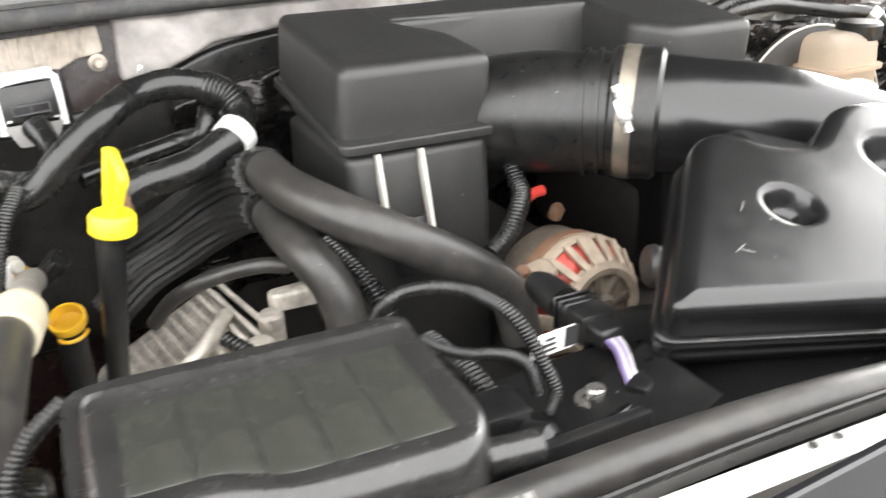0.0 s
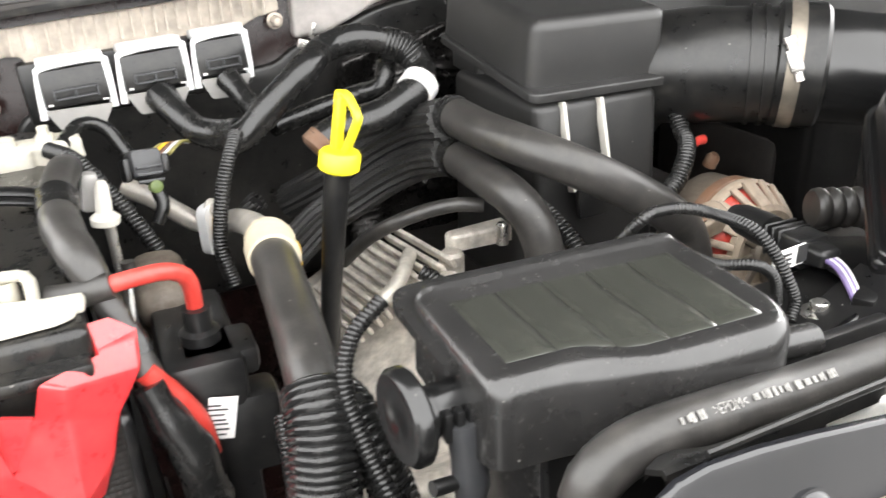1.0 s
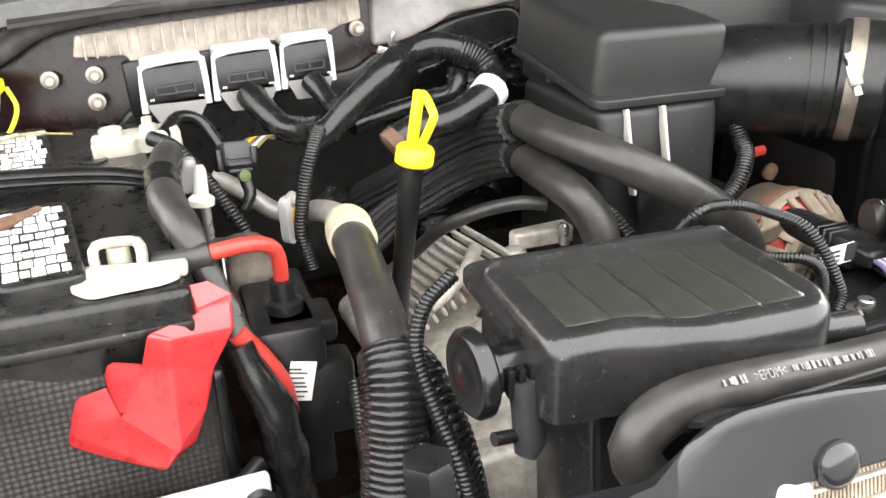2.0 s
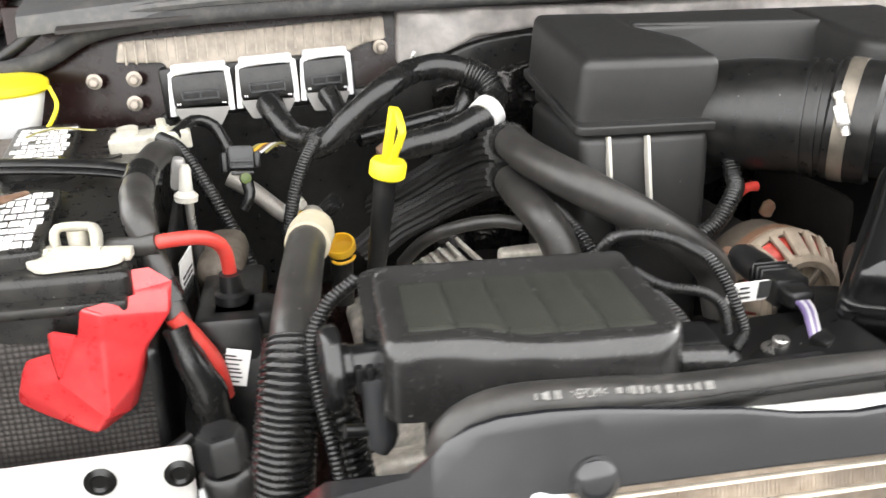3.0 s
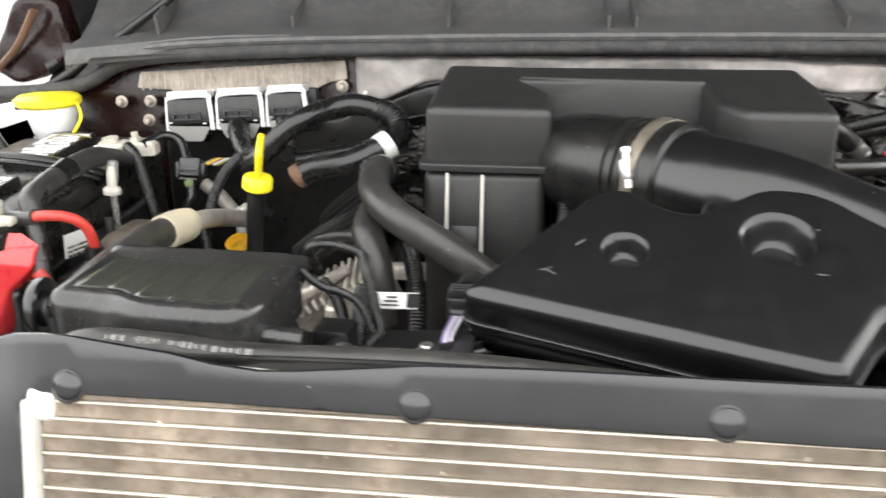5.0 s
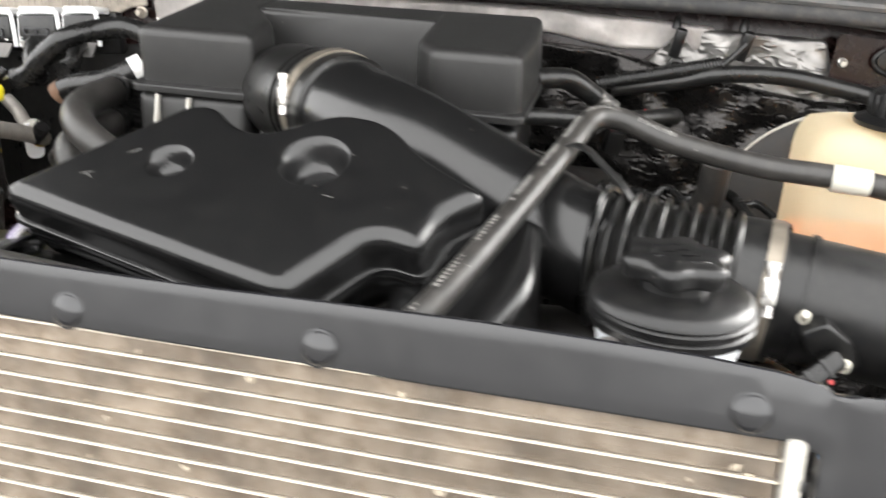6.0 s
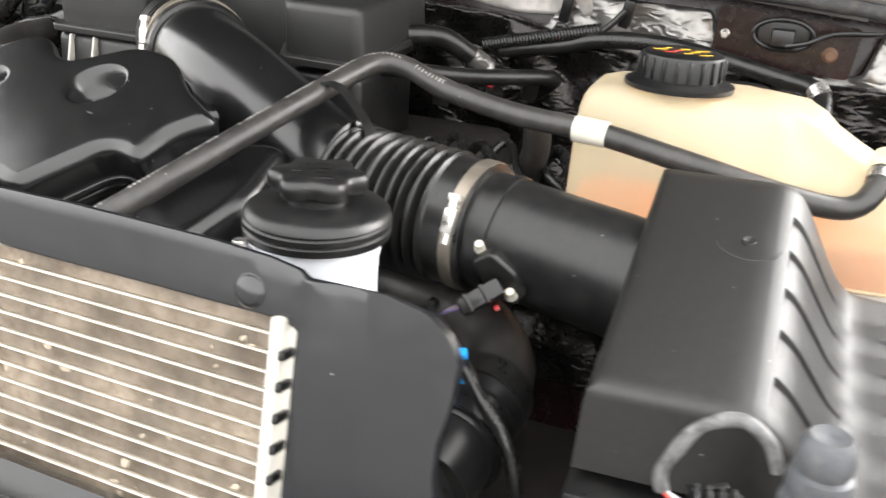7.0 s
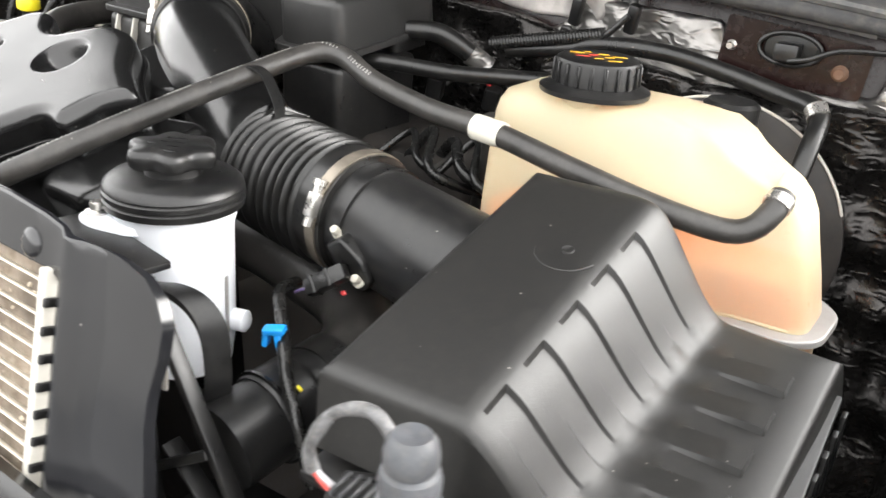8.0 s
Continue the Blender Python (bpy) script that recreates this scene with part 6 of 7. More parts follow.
hose("tape_wrap", [(-0.577, 0.074, 1.118), (-0.570, 0.068, 1.095), (-0.560, 0.066, 1.070), (-0.555, 0.067, 1.03), (-0.548, 0.070, 0.96)], [0.0095, 0.0105, 0.0125, 0.014, 0.014], "shiny black tape round the loom", TAPE, "tape", wobble=0.22)


def fuse_block():
    t = thing("fuse_block", (-0.535, 0.14, 1.0), "black fuse block with a dusty cover and a cable socket", "fuse box")
    part("body", block((0.050, 0.11, 0.13), at(-0.538, 0.140, 0.985, 0, 0, -4), 0.006), PLASTIC, t)
    part("cover", block((0.040, 0.085, 0.034), at(-0.545, 0.215, 1.095, 0, 0, -4), 0.014, 3), BOOT, t, "dusty brown-grey boot")
    part("socket", lathe([(0.013, 0), (0.013, 0.018), (0.009, 0.020), (0.009, 0.034), (0.004, 0.034)], at(-0.537, 0.118, 1.104), 18), PLASTIC, t, "black cable socket")
    part("shoulder", block((0.050, 0.040, 0.020), at(-0.530, 0.112, 1.095, 0, 0, -4), 0.005), PLASTIC, t)
    part("foot", block((0.045, 0.030, 0.06), at(-0.520, 0.098, 1.025, 0, 0, -4), 0.006), PLASTIC, t)
    lab = part("label", block((0.018, 0.0015, 0.030), at(-0.541, 0.0815, 1.062, 0, 12, -4), 0.0003, 1), PAPER, t, "white label with a printed code")
    for k in range(7):
        part("print_bar", block((0.010 + 0.003 * (k % 2), 0.0008, 0.0010), at(-0.541 + 0.0012 * (k % 3 - 1), 0.0804, 1.0655 + 0.0036 * k, 0, 12, -4), 0.0001, 1), INK, lab)
    return t


fuse_block()
lab = thing("side_tag", (-0.571, 0.151, 1.105), "white paper tag with printed lines on the battery side", "label")
tm = at(-0.5712, 0.151, 1.1185, -5, 0, -6.3)
part("paper", block((0.0015, 0.050, 0.025), tm, 0.0003, 1), PAPER, lab)
rnd = random.Random(9)
for k in range(5):
    y = -0.021
    while y < 0.017:
        w = rnd.uniform(0.003, 0.009)
        part("print_bar", block((0.0008, w, 0.0022), tm @ at(0.0008, y + w / 2, 0.0095 - 0.0045 * k), 0.0001, 1), INK, lab)
        y += w + rnd.uniform(0.0012, 0.003)
rod = thing("hold_down_rod", (-0.572, 0.238, 1.0), "pale threaded battery hold-down rod with a white cap", "rod")
part("rod", tube([(-0.567, 0.236, 1.03), (-0.570, 0.238, 1.165)], 0.0040, 10, 0.05), STEEL, rod)
part("cap", lathe([(0.010, 0), (0.0105, 0.005), (0.006, 0.009), (0.005, 0.028), (0.003, 0.032)], at(-0.572, 0.240, 1.160, 0, 4), 18), OFFWHITE, rod, "yellowed white plastic cap")
part("lug", block((0.012, 0.012, 0.030), at(-0.580, 0.258, 1.165, 0, 8), 0.004), LIGHTGREY, rod, "white plastic lug")


def washer_bottle():
    t = thing("washer_filler", (-0.745, 0.445, 1.10), "white washer filler neck with a yellow flip cap", "filler neck")
    part("neck", lathe([(0.020, 1.10), (0.022, 1.180), (0.027, 1.188), (0.036, 1.222), (0.036, 1.226), (0.01, 1.226)], at(-0.752, 0.453, 0), 28), WHITEPLASTIC, t, "milky white funnel neck")
    part("cap", lathe([(0.040, 1.224), (0.043, 1.227), (0.043, 1.234), (0.038, 1.238), (0.0005, 1.240)], at(-0.754, 0.452, 0), 28), YELLOW, t, "yellow flip cap")
    part("tab", block((0.024, 0.022, 0.005), at(-0.788, 0.450, 1.228), 0.003), YELLOW, t, "yellow cap tab")
    part("tether", tube([(-0.710, 0.445, 1.229), (-0.704, 0.440, 1.211), (-0.712, 0.434, 1.193), (-0.722, 0.430, 1.183)], 0.0022, 8, 0.005), YELLOW, t, "yellow tether")
    return t


washer_bottle()
single("tray_wall", sheet([[(-0.80, y, z) for z in (1.20, 1.10, 0.95)] for y in (0.02, 0.25, 0.48)], 0.004), PLASTIC, "black upright wall beside the battery", "wall panel", kind="structure")
hose("ground_wire", [(-0.660, 0.376, 1.196), (-0.70, 0.385, 1.198), (-0.735, 0.39, 1.185), (-0.77, 0.40, 1.15)], 0.0010, "thin yellow-green ground wire off the clamp", WIREYELLOW, "wire")


# ---- firewall module and its plugs ----
def control_module():
    t = thing("control_module", (-0.49, 0.48, 1.18), "engine control module with three black plugs in white brackets", "control module")
    part("shield", lumpy(rounded([(-0.650, 1.240), (-0.60, 1.238), (-0.595, 1.228), (-0.40, 1.238), (-0.375, 1.250), (-0.350, 1.254), (-0.352, 1.280), (-0.645, 1.262)], 0.004), upright(0.506, 1.25, 5), 0.006, 0.002, 40, 0.002), SHIELD, t, "dusty corrugated heat shield")
    for i in range(26):
        x = -0.638 + 0.0108 * i
        part("corrugation", block((0.0030, 0.003, 0.026), at(x, 0.4980, 1.238 + 0.0006 * i, -6), 0.0010, 1), SHIELD, t)
    part("housing", block((0.215, 0.020, 0.058), at(-0.496, 0.506, 1.180, 0, -3), 0.004), PLASTIC, t)
    for x, w in ((-0.561, 0.062), (-0.490, 0.062), (-0.425, 0.052)):
        z = 1.214 + 0.07 * (x + 0.49)
        p = part("plug", block((w * 0.92, 0.040, 0.034), at(x, 0.474, z - 0.013, -8, -3), 0.003), RUBBER, t, "black connector plug")
        part("bracket", tube([(x - w * 0.50, 0.462, z - 0.022), (x - w * 0.47, 0.462, z + 0.016), (x - w * 0.38, 0.462, z + 0.025), (x + w * 0.38, 0.462, z + 0.028), (x + w * 0.47, 0.462, z + 0.020), (x + w * 0.50, 0.462, z - 0.018)], 0.0024, 8, 0.004, flat=1.5), WHITEPLASTIC, p, "white plastic bracket")
        part("top_edge", block((w * 0.92, 0.040, 0.010), at(x, 0.478, z + 0.022, -8, -3), 0.003), WHITEPLASTIC, p)
        part("lower_plate", plate(rounded([(-w * 0.48, 0.0), (w * 0.48, 0.0), (w * 0.30, -0.020), (-w * 0.30, -0.020)], 0.003), 0.003, at(x, 0.455, z - 0.013, 90, 0, 0)), LIGHTGREY, p, "pale grey lower plate")
        part("frame_bar", block((w * 0.58, 0.003, 0.0022), at(x, 0.4525, z + 0.004, -8, -3), 0.0006, 1), DARKGREY, p)
        part("frame_bar", block((w * 0.58, 0.003, 0.0022), at(x, 0.4535, z - 0.004, -8, -3), 0.0006, 1), DARKGREY, p)
        for s in (-0.30, 0.0, 0.30):
            part("frame_post", block((0.0022, 0.003, 0.010), at(x + w * s, 0.4530, z - 0.004, -8, -3), 0.0006, 1), DARKGREY, p)
        for s in (-0.40, -0.36, 0.36, 0.40):
            part("code_mark", block((0.0014, 0.002, 0.0022), at(x + w * s, 0.4532, z - 0.009, -8, -3), 0.0003, 1), PAPER, p)
    return t


control_module()
for p in ((-0.357, 0.506, 1.245), (-0.633, 0.506, 1.222), (-0.635, 0.500, 1.196), (-0.675, 0.506, 1.221)):
    s = thing("firewall_stud", p, "pale dusty stud nut on the firewall", "nut", "firewall studs")
    part("washer", lathe([(0.0085, 0), (0.0085, 0.002), (0.006, 0.003)], at(p[0], p[1], p[2], 90), 18), SHIELD, s)
    part("nut", lathe([(0.006, 0.002), (0.006, 0.008), (0.004, 0.012), (0.0005, 0.013)], at(p[0], p[1], p[2], 90), 8), SHIELD, s)
hose("plug_loom", [(-0.490, 0.452, 1.198), (-0.482, 0.43, 1.185), (-0.468, 0.41, 1.170), (-0.450, 0.39, 1.168), (-0.440, 0.36, 1.176)], [0.016, 0.014, 0.014, 0.014, 0.014], "black taped loom leaving the module plugs", TAPE, "loom", wobble=0.2)
hose("plug_loom", [(-0.425, 0.450, 1.205), (-0.418, 0.43, 1.192), (-0.412, 0.41, 1.180), (-0.41, 0.385, 1.178)], [0.013, 0.011, 0.011, 0.011], "black taped loom leaving the module plugs", TAPE, "loom", wobble=0.2)
ARCH = [(-0.455, 0.352, 1.17), (-0.435, 0.352, 1.177), (-0.405, 0.349, 1.205), (-0.375, 0.354, 1.227), (-0.343, 0.385, 1.236), (-0.307, 0.388, 1.239), (-0.27, 0.382, 1.227), (-0.257, 0.368, 1.209), (-0.266, 0.348, 1.2)]
arch = hose("arch_loom", ARCH, 0.0130, "thick black taped loom arching over the engine with ribbed ends", TAPE, "loom", wobble=0.05)
arch_path = spline(ARCH, 0.002)
part("ribbed_end", tube([tuple(p) for p in arch_path[int(len(arch_path) * 0.74):int(len(arch_path) * 0.90):6]], 0.0139, 20, corr=(0.0042, 0.0012)), LOOM, arch, "ribbed conduit end")
for f in (0.14, 0.30, 0.46, 0.60):
    k = int(len(arch_path) * f)
    part("tape_edge", tube([tuple(p) for p in arch_path[k:k + 10:3]], 0.0135, 20, 0.003, wobble=0.04), TAPE, arch)
single("loom_tape", tube([(-0.268, 0.346, 1.199), (-0.279, 0.338, 1.193)], 0.0185, 20, 0.01), PAPER, "white tape band round the thick loom", "tape")
hose("arch_loom_end", [(-0.272, 0.34, 1.197), (-0.31, 0.332, 1.181), (-0.334, 0.332, 1.175), (-0.357, 0.333, 1.171), (-0.378, 0.333, 1.162)], 0.0150, "smooth black end of the arching loom", TAPE, "loom", wobble=0.06)
hose("drop_loom", [(-0.45, 0.33, 1.185), (-0.464, 0.311, 1.168), (-0.474, 0.302, 1.147), (-0.481, 0.295, 1.123), (-0.485, 0.287, 1.1), (-0.48, 0.28, 1.07)], 0.0060, "ribbed black loom dropping beside the dipstick", LOOM, "loom", corr=(0.0030, 0.0007))
hose("rear_loom", [(-0.40, 0.40, 1.165), (-0.36, 0.41, 1.170), (-0.31, 0.41, 1.180), (-0.29, 0.39, 1.19), (-0.28, 0.40, 1.21)], 0.010, "black loom in the dark behind the arch", TAPE, "loom", wobble=0.1)
single("copper_cap", lathe([(0.0152, 0), (0.0155, 0.012), (0.011, 0.015)], frame_at((-0.372, 0.333, 1.166), (-0.7, -0.05, -0.55)), 18), RUST, "dull brown hose end under the dipstick", "cap")
cn = thing("grey_connector", (-0.528, 0.36, 1.12), "grey-black connector with a green seal", "connector")
cf = at(-0.526, 0.360, 1.150, -18, 4, 8)
part("body", block((0.026, 0.030, 0.024), cf, 0.004), DARKGREY, cn)
part("seal", lathe([(0.0055, 0), (0.0055, 0.008), (0.003, 0.009)], cf @ at(0.002, -0.013, -0.009, 90), 16), mat("green_seal", (0.085, 0.12, 0.03), 0.5), cn, "dull green seal")
part("latch", block((0.016, 0.022, 0.006), cf @ at(0, 0, 0.014), 0.002), DARKGREY, cn)
for k in (-1, 0, 1):
    part("rib", block((0.022, 0.004, 0.003), cf @ at(0, -0.016, 0.001 + 0.006 * k), 0.001), DARKGREY, cn)
part("ear", block((0.006, 0.016, 0.016), cf @ at(0.016, -0.004, 0.002), 0.002), PLASTIC, cn)
part("ear", block((0.006, 0.016, 0.020), cf @ at(-0.016, -0.002, -0.002), 0.002), PLASTIC, cn)
part("stem", tube([cf @ Vector((0.004, -0.014, -0.012)), cf @ Vector((0.005, -0.018, -0.026)), cf @ Vector((-0.002, -0.016, -0.040))], [0.0062, 0.0058, 0.0050], 14, 0.004), TAPE, cn, "taped black stem")
for k in range(5):
    single("harness_wire", tube([(-0.520 + 0.005 * k, 0.385, 1.160), (-0.505 + 0.005 * k, 0.400, 1.165), (-0.490 + 0.004 * k, 0.41, 1.160)], 0.0016, 6, 0.005), (WIREYELLOW, AMBER, RUST, WIREWHITE, WIREYELLOW)[k], "thin coloured wire beside the connector", "wire", "harness wires")
hose("connector_loom", [(-0.598, 0.345, 1.192), (-0.580, 0.325, 1.185), (-0.560, 0.30, 1.160), (-0.545, 0.28, 1.135), (-0.530, 0.265, 1.105), (-0.520, 0.25, 1.08)], 0.0058, "ribbed black loom from the battery clamp", LOOM, "loom", corr=(0.0035, 0.0011))
hose("connector_lead", [(-0.585, 0.36, 1.190), (-0.568, 0.385, 1.198), (-0.548, 0.39, 1.190), (-0.535, 0.375, 1.168)], 0.006, "black lead curving to the connector", TAPE, "loom", wobble=0.1)
hose("side_bracket", [(-0.56, 0.20, 1.02), (-0.565, 0.21, 1.14)], 0.005, "dark bracket rod beside the battery", DARK, "rod")


# ---- dipstick, filler and air-conditioning line ----
def dipstick():
    t = thing("dipstick", (-0.415, 0.235, 1.0), "yellow oil dipstick handle on a black tube", "dipstick")
    part("tube", tube([(-0.420, 0.232, 0.98), (-0.412, 0.232, 1.06), (-0.398, 0.226, 1.176)], [0.0085, 0.0085, 0.0105], 16, 0.03), PLASTIC, t, "black tube")
    m = frame_at((-0.3975, 0.2257, 1.172), (0.16, -0.06, 1.0), (1, 0, 0))
    part("collar", lathe([(0.0145, 0), (0.0165, 0.002), (0.0165, 0.013), (0.0145, 0.016), (0.006, 0.017)], m, 24), YELLOW, t)
    grip = m @ at(0, 0, 0.014, 0, 0, -78)
    part("grip_bar", block((0.010, 0.007, 0.050), grip @ at(-0.006, 0, -0.002), 0.002), YELLOW, t)
    part("handle", tube([grip @ Vector(p) for p in ((-0.006, 0, 0.044), (0.002, 0, 0.046), (0.018, 0, 0.035), (0.018, 0, 0.028), (0.009, 0, 0.008), (0.004, 0, 0.0))], 0.0036, 10, 0.003), YELLOW, t)
    return t


dipstick()
oc = thing("filler_cap", (-0.438, 0.262, 1.08), "amber-yellow filler ring on a black neck", "cap")
part("neck", lathe([(0.0105, 0), (0.0110, 0.050), (0.0085, 0.052), (0.0085, 0.040)], at(-0.438, 0.268, 1.035), 20), PLASTIC, oc, "black neck")
fm = frame_at((-0.4375, 0.266, 1.091), (-0.20, -0.45, 1.0))
part("ring", lathe([(0.0120, 0), (0.0140, 0.001), (0.0145, 0.008), (0.0138, 0.0095), (0.0122, 0.0095), (0.0118, 0.008), (0.0118, 0.0)], fm, 28), AMBER, oc)
part("loop", tube([fm @ Vector((0.0105 * math.cos(a), 0.0105 * math.sin(a) - 0.006, -0.006 - 0.004 * math.sin(a))) for a in [math.pi * (1 + k / 8) for k in range(9)]], 0.0016, 8, 0.003), AMBER, oc, "thin amber wire loop")


def ac_line():
    t = thing("suction_hose", (-0.49, 0.05, 0.95), "thick black air-conditioning hose with a pale crimped end", "hose")
    part("hose", tube([(-0.470, 0.190, 1.140), (-0.476, 0.150, 1.145), (-0.486, 0.080, 1.143), (-0.495, 0.020, 1.135), (-0.498, -0.005, 1.122)], 0.0158, 24, 0.01), OLD_RUBBER, t)
    part("conduit", tube([(-0.4965, 0.006, 1.1290), (-0.500, -0.010, 1.117), (-0.505, -0.022, 1.095), (-0.512, -0.035, 1.05), (-0.517, -0.04, 0.98)], 0.0188, 24, corr=(0.0044, 0.0019)), LOOM, t, "corrugated black conduit")
    part("sleeve", tube([(-0.4655, 0.200, 1.139), (-0.4675, 0.194, 1.1405), (-0.4690, 0.182, 1.1420), (-0.4700, 0.179, 1.1425), (-0.4712, 0.174, 1.1430), (-0.4755, 0.148, 1.1448)], [0.0140, 0.0175, 0.0186, 0.0180, 0.0188, 0.0184], 28, 0.002, wobble=0.03), CREAM, t, "cream taped crimp sleeve")
    part("elbow", tube([(-0.469, 0.190, 1.141), (-0.463, 0.250, 1.130), (-0.459, 0.330, 1.106), (-0.4545, 0.380, 1.087), (-0.458, 0.397, 1.081), (-0.466, 0.401, 1.080)], 0.0108, 20, 0.004), PALEALU, t, "pale aluminium elbow")
    part("seal_ring", lathe([(0.0112, 0), (0.0132, 0.002), (0.0132, 0.007), (0.0112, 0.009)], frame_at((-0.459, 0.397, 1.081), (-1, 0.35, 0.0)), 24), AMBER, t, "yellow-brown ring at the joint")
    fl = part("flange", plate(rounded([(-0.013, -0.022), (0.013, -0.022), (0.011, 0.028), (-0.011, 0.028)], [0.010, 0.010, 0.010, 0.010]), 0.010, frame_at((-0.4755, 0.400, 1.080), (-0.66, 0.75, 0.0), (0.75, 0.66, 0.0)), 0.002), WHITEPLASTIC, t, "white oxidised flange plate")
    part("bolt", hex_bolt(frame_at((-0.470, 0.396, 1.097), (0.66, -0.75, 0.1)), 0.006, 0.010), OFFWHITE, fl)
    cap = part("service_cap", lathe([(0.0075, -0.012), (0.0080, 0), (0.0092, 0.001), (0.0092, 0.019), (0.0078, 0.022), (0.0005, 0.0222)], frame_at((-0.447, 0.372, 1.091), (0.55, -0.30, 0.60)), 20), PLASTIC, t, "black ribbed service cap")
    cm = frame_at((-0.447, 0.372, 1.091), (0.55, -0.30, 0.60))
    for k in range(14):
        part("rib", block((0.0012, 0.0016, 0.016), cm @ at(0, 0, 0.010, 0, 0, 360 * k / 14) @ at(0.0094, 0, 0), 0.0003, 1), PLASTIC, cap)
    part("pipe", tube([(-0.470, 0.402, 1.080), (-0.485, 0.408, 1.084), (-0.503, 0.420, 1.097), (-0.517, 0.430, 1.107), (-0.540, 0.440, 1.120)], 0.0095, 16, 0.006), PALEALU, t, "dull aluminium pipe")
    return t


ac_line()
hose("second_conduit", [(-0.482, 0.07, 1.085), (-0.482, 0.03, 1.108), (-0.479, 0.003, 1.112), (-0.475, -0.018, 1.097), (-0.469, -0.028, 1.070), (-0.463, -0.032, 1.03), (-0.460, -0.032, 0.97)], 0.0120, "thinner corrugated black conduit", LOOM, "conduit", corr=(0.005, 0.002))
hose("thin_loom", [(-0.452, 0.010, 1.170), (-0.474, 0.004, 1.155), (-0.486, -0.012, 1.135), (-0.484, -0.035, 1.11), (-0.478, -0.060, 1.08), (-0.470, -0.07, 1.02)], 0.0042, "thin ribbed black loom below the vacuum tank", LOOM, "loom", corr=(0.003, 0.0009))
hose("inner_loom", [(-0.505, 0.06, 1.08), (-0.512, 0.02, 1.05), (-0.515, -0.01, 1.0)], 0.005, "thin black loom in the dark gap", LOOM, "loom", corr=(0.003, 0.0009))

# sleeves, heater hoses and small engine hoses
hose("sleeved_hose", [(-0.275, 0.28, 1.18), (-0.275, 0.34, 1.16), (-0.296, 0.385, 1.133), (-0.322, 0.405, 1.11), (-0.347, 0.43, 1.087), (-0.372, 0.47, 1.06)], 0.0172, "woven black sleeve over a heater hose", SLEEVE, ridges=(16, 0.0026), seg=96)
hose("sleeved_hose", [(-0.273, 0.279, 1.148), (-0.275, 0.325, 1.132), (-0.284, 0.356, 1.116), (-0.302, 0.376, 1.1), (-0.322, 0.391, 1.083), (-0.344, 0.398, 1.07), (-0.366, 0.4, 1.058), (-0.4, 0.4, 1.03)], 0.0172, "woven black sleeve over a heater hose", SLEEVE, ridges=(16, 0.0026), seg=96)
hose("heater_hose", [(-0.268, 0.272, 1.183), (-0.267, 0.225, 1.182), (-0.252, 0.175, 1.177), (-0.226, 0.147, 1.165), (-0.185, 0.137, 1.142), (-0.148, 0.134, 1.117), (-0.12, 0.135, 1.09), (-0.11, 0.13, 1.05)], 0.0170, "thick black heater hose crossing to the alternator", OLD_RUBBER)
hose("heater_hose", [(-0.269, 0.268, 1.146), (-0.271, 0.229, 1.145), (-0.27, 0.203, 1.143), (-0.267, 0.178, 1.138), (-0.258, 0.165, 1.122), (-0.252, 0.155, 1.095), (-0.25, 0.15, 1.05)], 0.0165, "thick black heater hose bending down", OLD_RUBBER)
for a, b in (((-0.270, 0.284, 1.182), (-0.2685, 0.274, 1.183)), ((-0.270, 0.281, 1.147), (-0.269, 0.271, 1.146))):
    single("sleeve_band", tube([a, b], 0.0188, 20, 0.004), TAPE, "black band at the sleeve end", "band", "sleeve bands")
hose("vapour_hose", [(-0.371, 0.314, 1.051), (-0.359, 0.282, 1.082), (-0.343, 0.256, 1.103), (-0.318, 0.245, 1.113), (-0.292, 0.234, 1.118), (-0.27, 0.225, 1.116)], 0.0065, "thin brown-black vapour hose over the engine", OLD_RUBBER)
hose("coil_lead", [(-0.33, 0.23, 1.065), (-0.31, 0.21, 1.05), (-0.295, 0.18, 1.03)], 0.006, "black coil lead on the engine", LOOM, "lead", corr=(0.004, 0.001))
hose("coil_lead", [(-0.368, 0.16, 1.06), (-0.35, 0.15, 1.05), (-0.335, 0.13, 1.03)], 0.0075, "black coil lead on the engine", RUBBER, "lead")
hose("inner_conduit", [(-0.238, 0.235, 1.125), (-0.222, 0.190, 1.105), (-0.212, 0.150, 1.075), (-0.21, 0.10, 1.03)], 0.008, "corrugated black conduit between the hoses", LOOM, "conduit", corr=(0.004, 0.0014))
hose("alternator_loom", [(-0.06, 0.23, 1.168), (-0.06, 0.218, 1.15), (-0.063, 0.206, 1.142), (-0.076, 0.192, 1.133), (-0.093, 0.182, 1.117), (-0.112, 0.177, 1.107)], 0.0075, "ribbed black loom to the alternator", LOOM, "loom", corr=(0.0036, 0.0012))
hose("alternator_lead", [(-0.060, 0.208, 1.134), (-0.048, 0.212, 1.138), (-0.036, 0.214, 1.138)], [0.006, 0.0045, 0.005], "red battery lead on the alternator", REDCABLE, "lead")


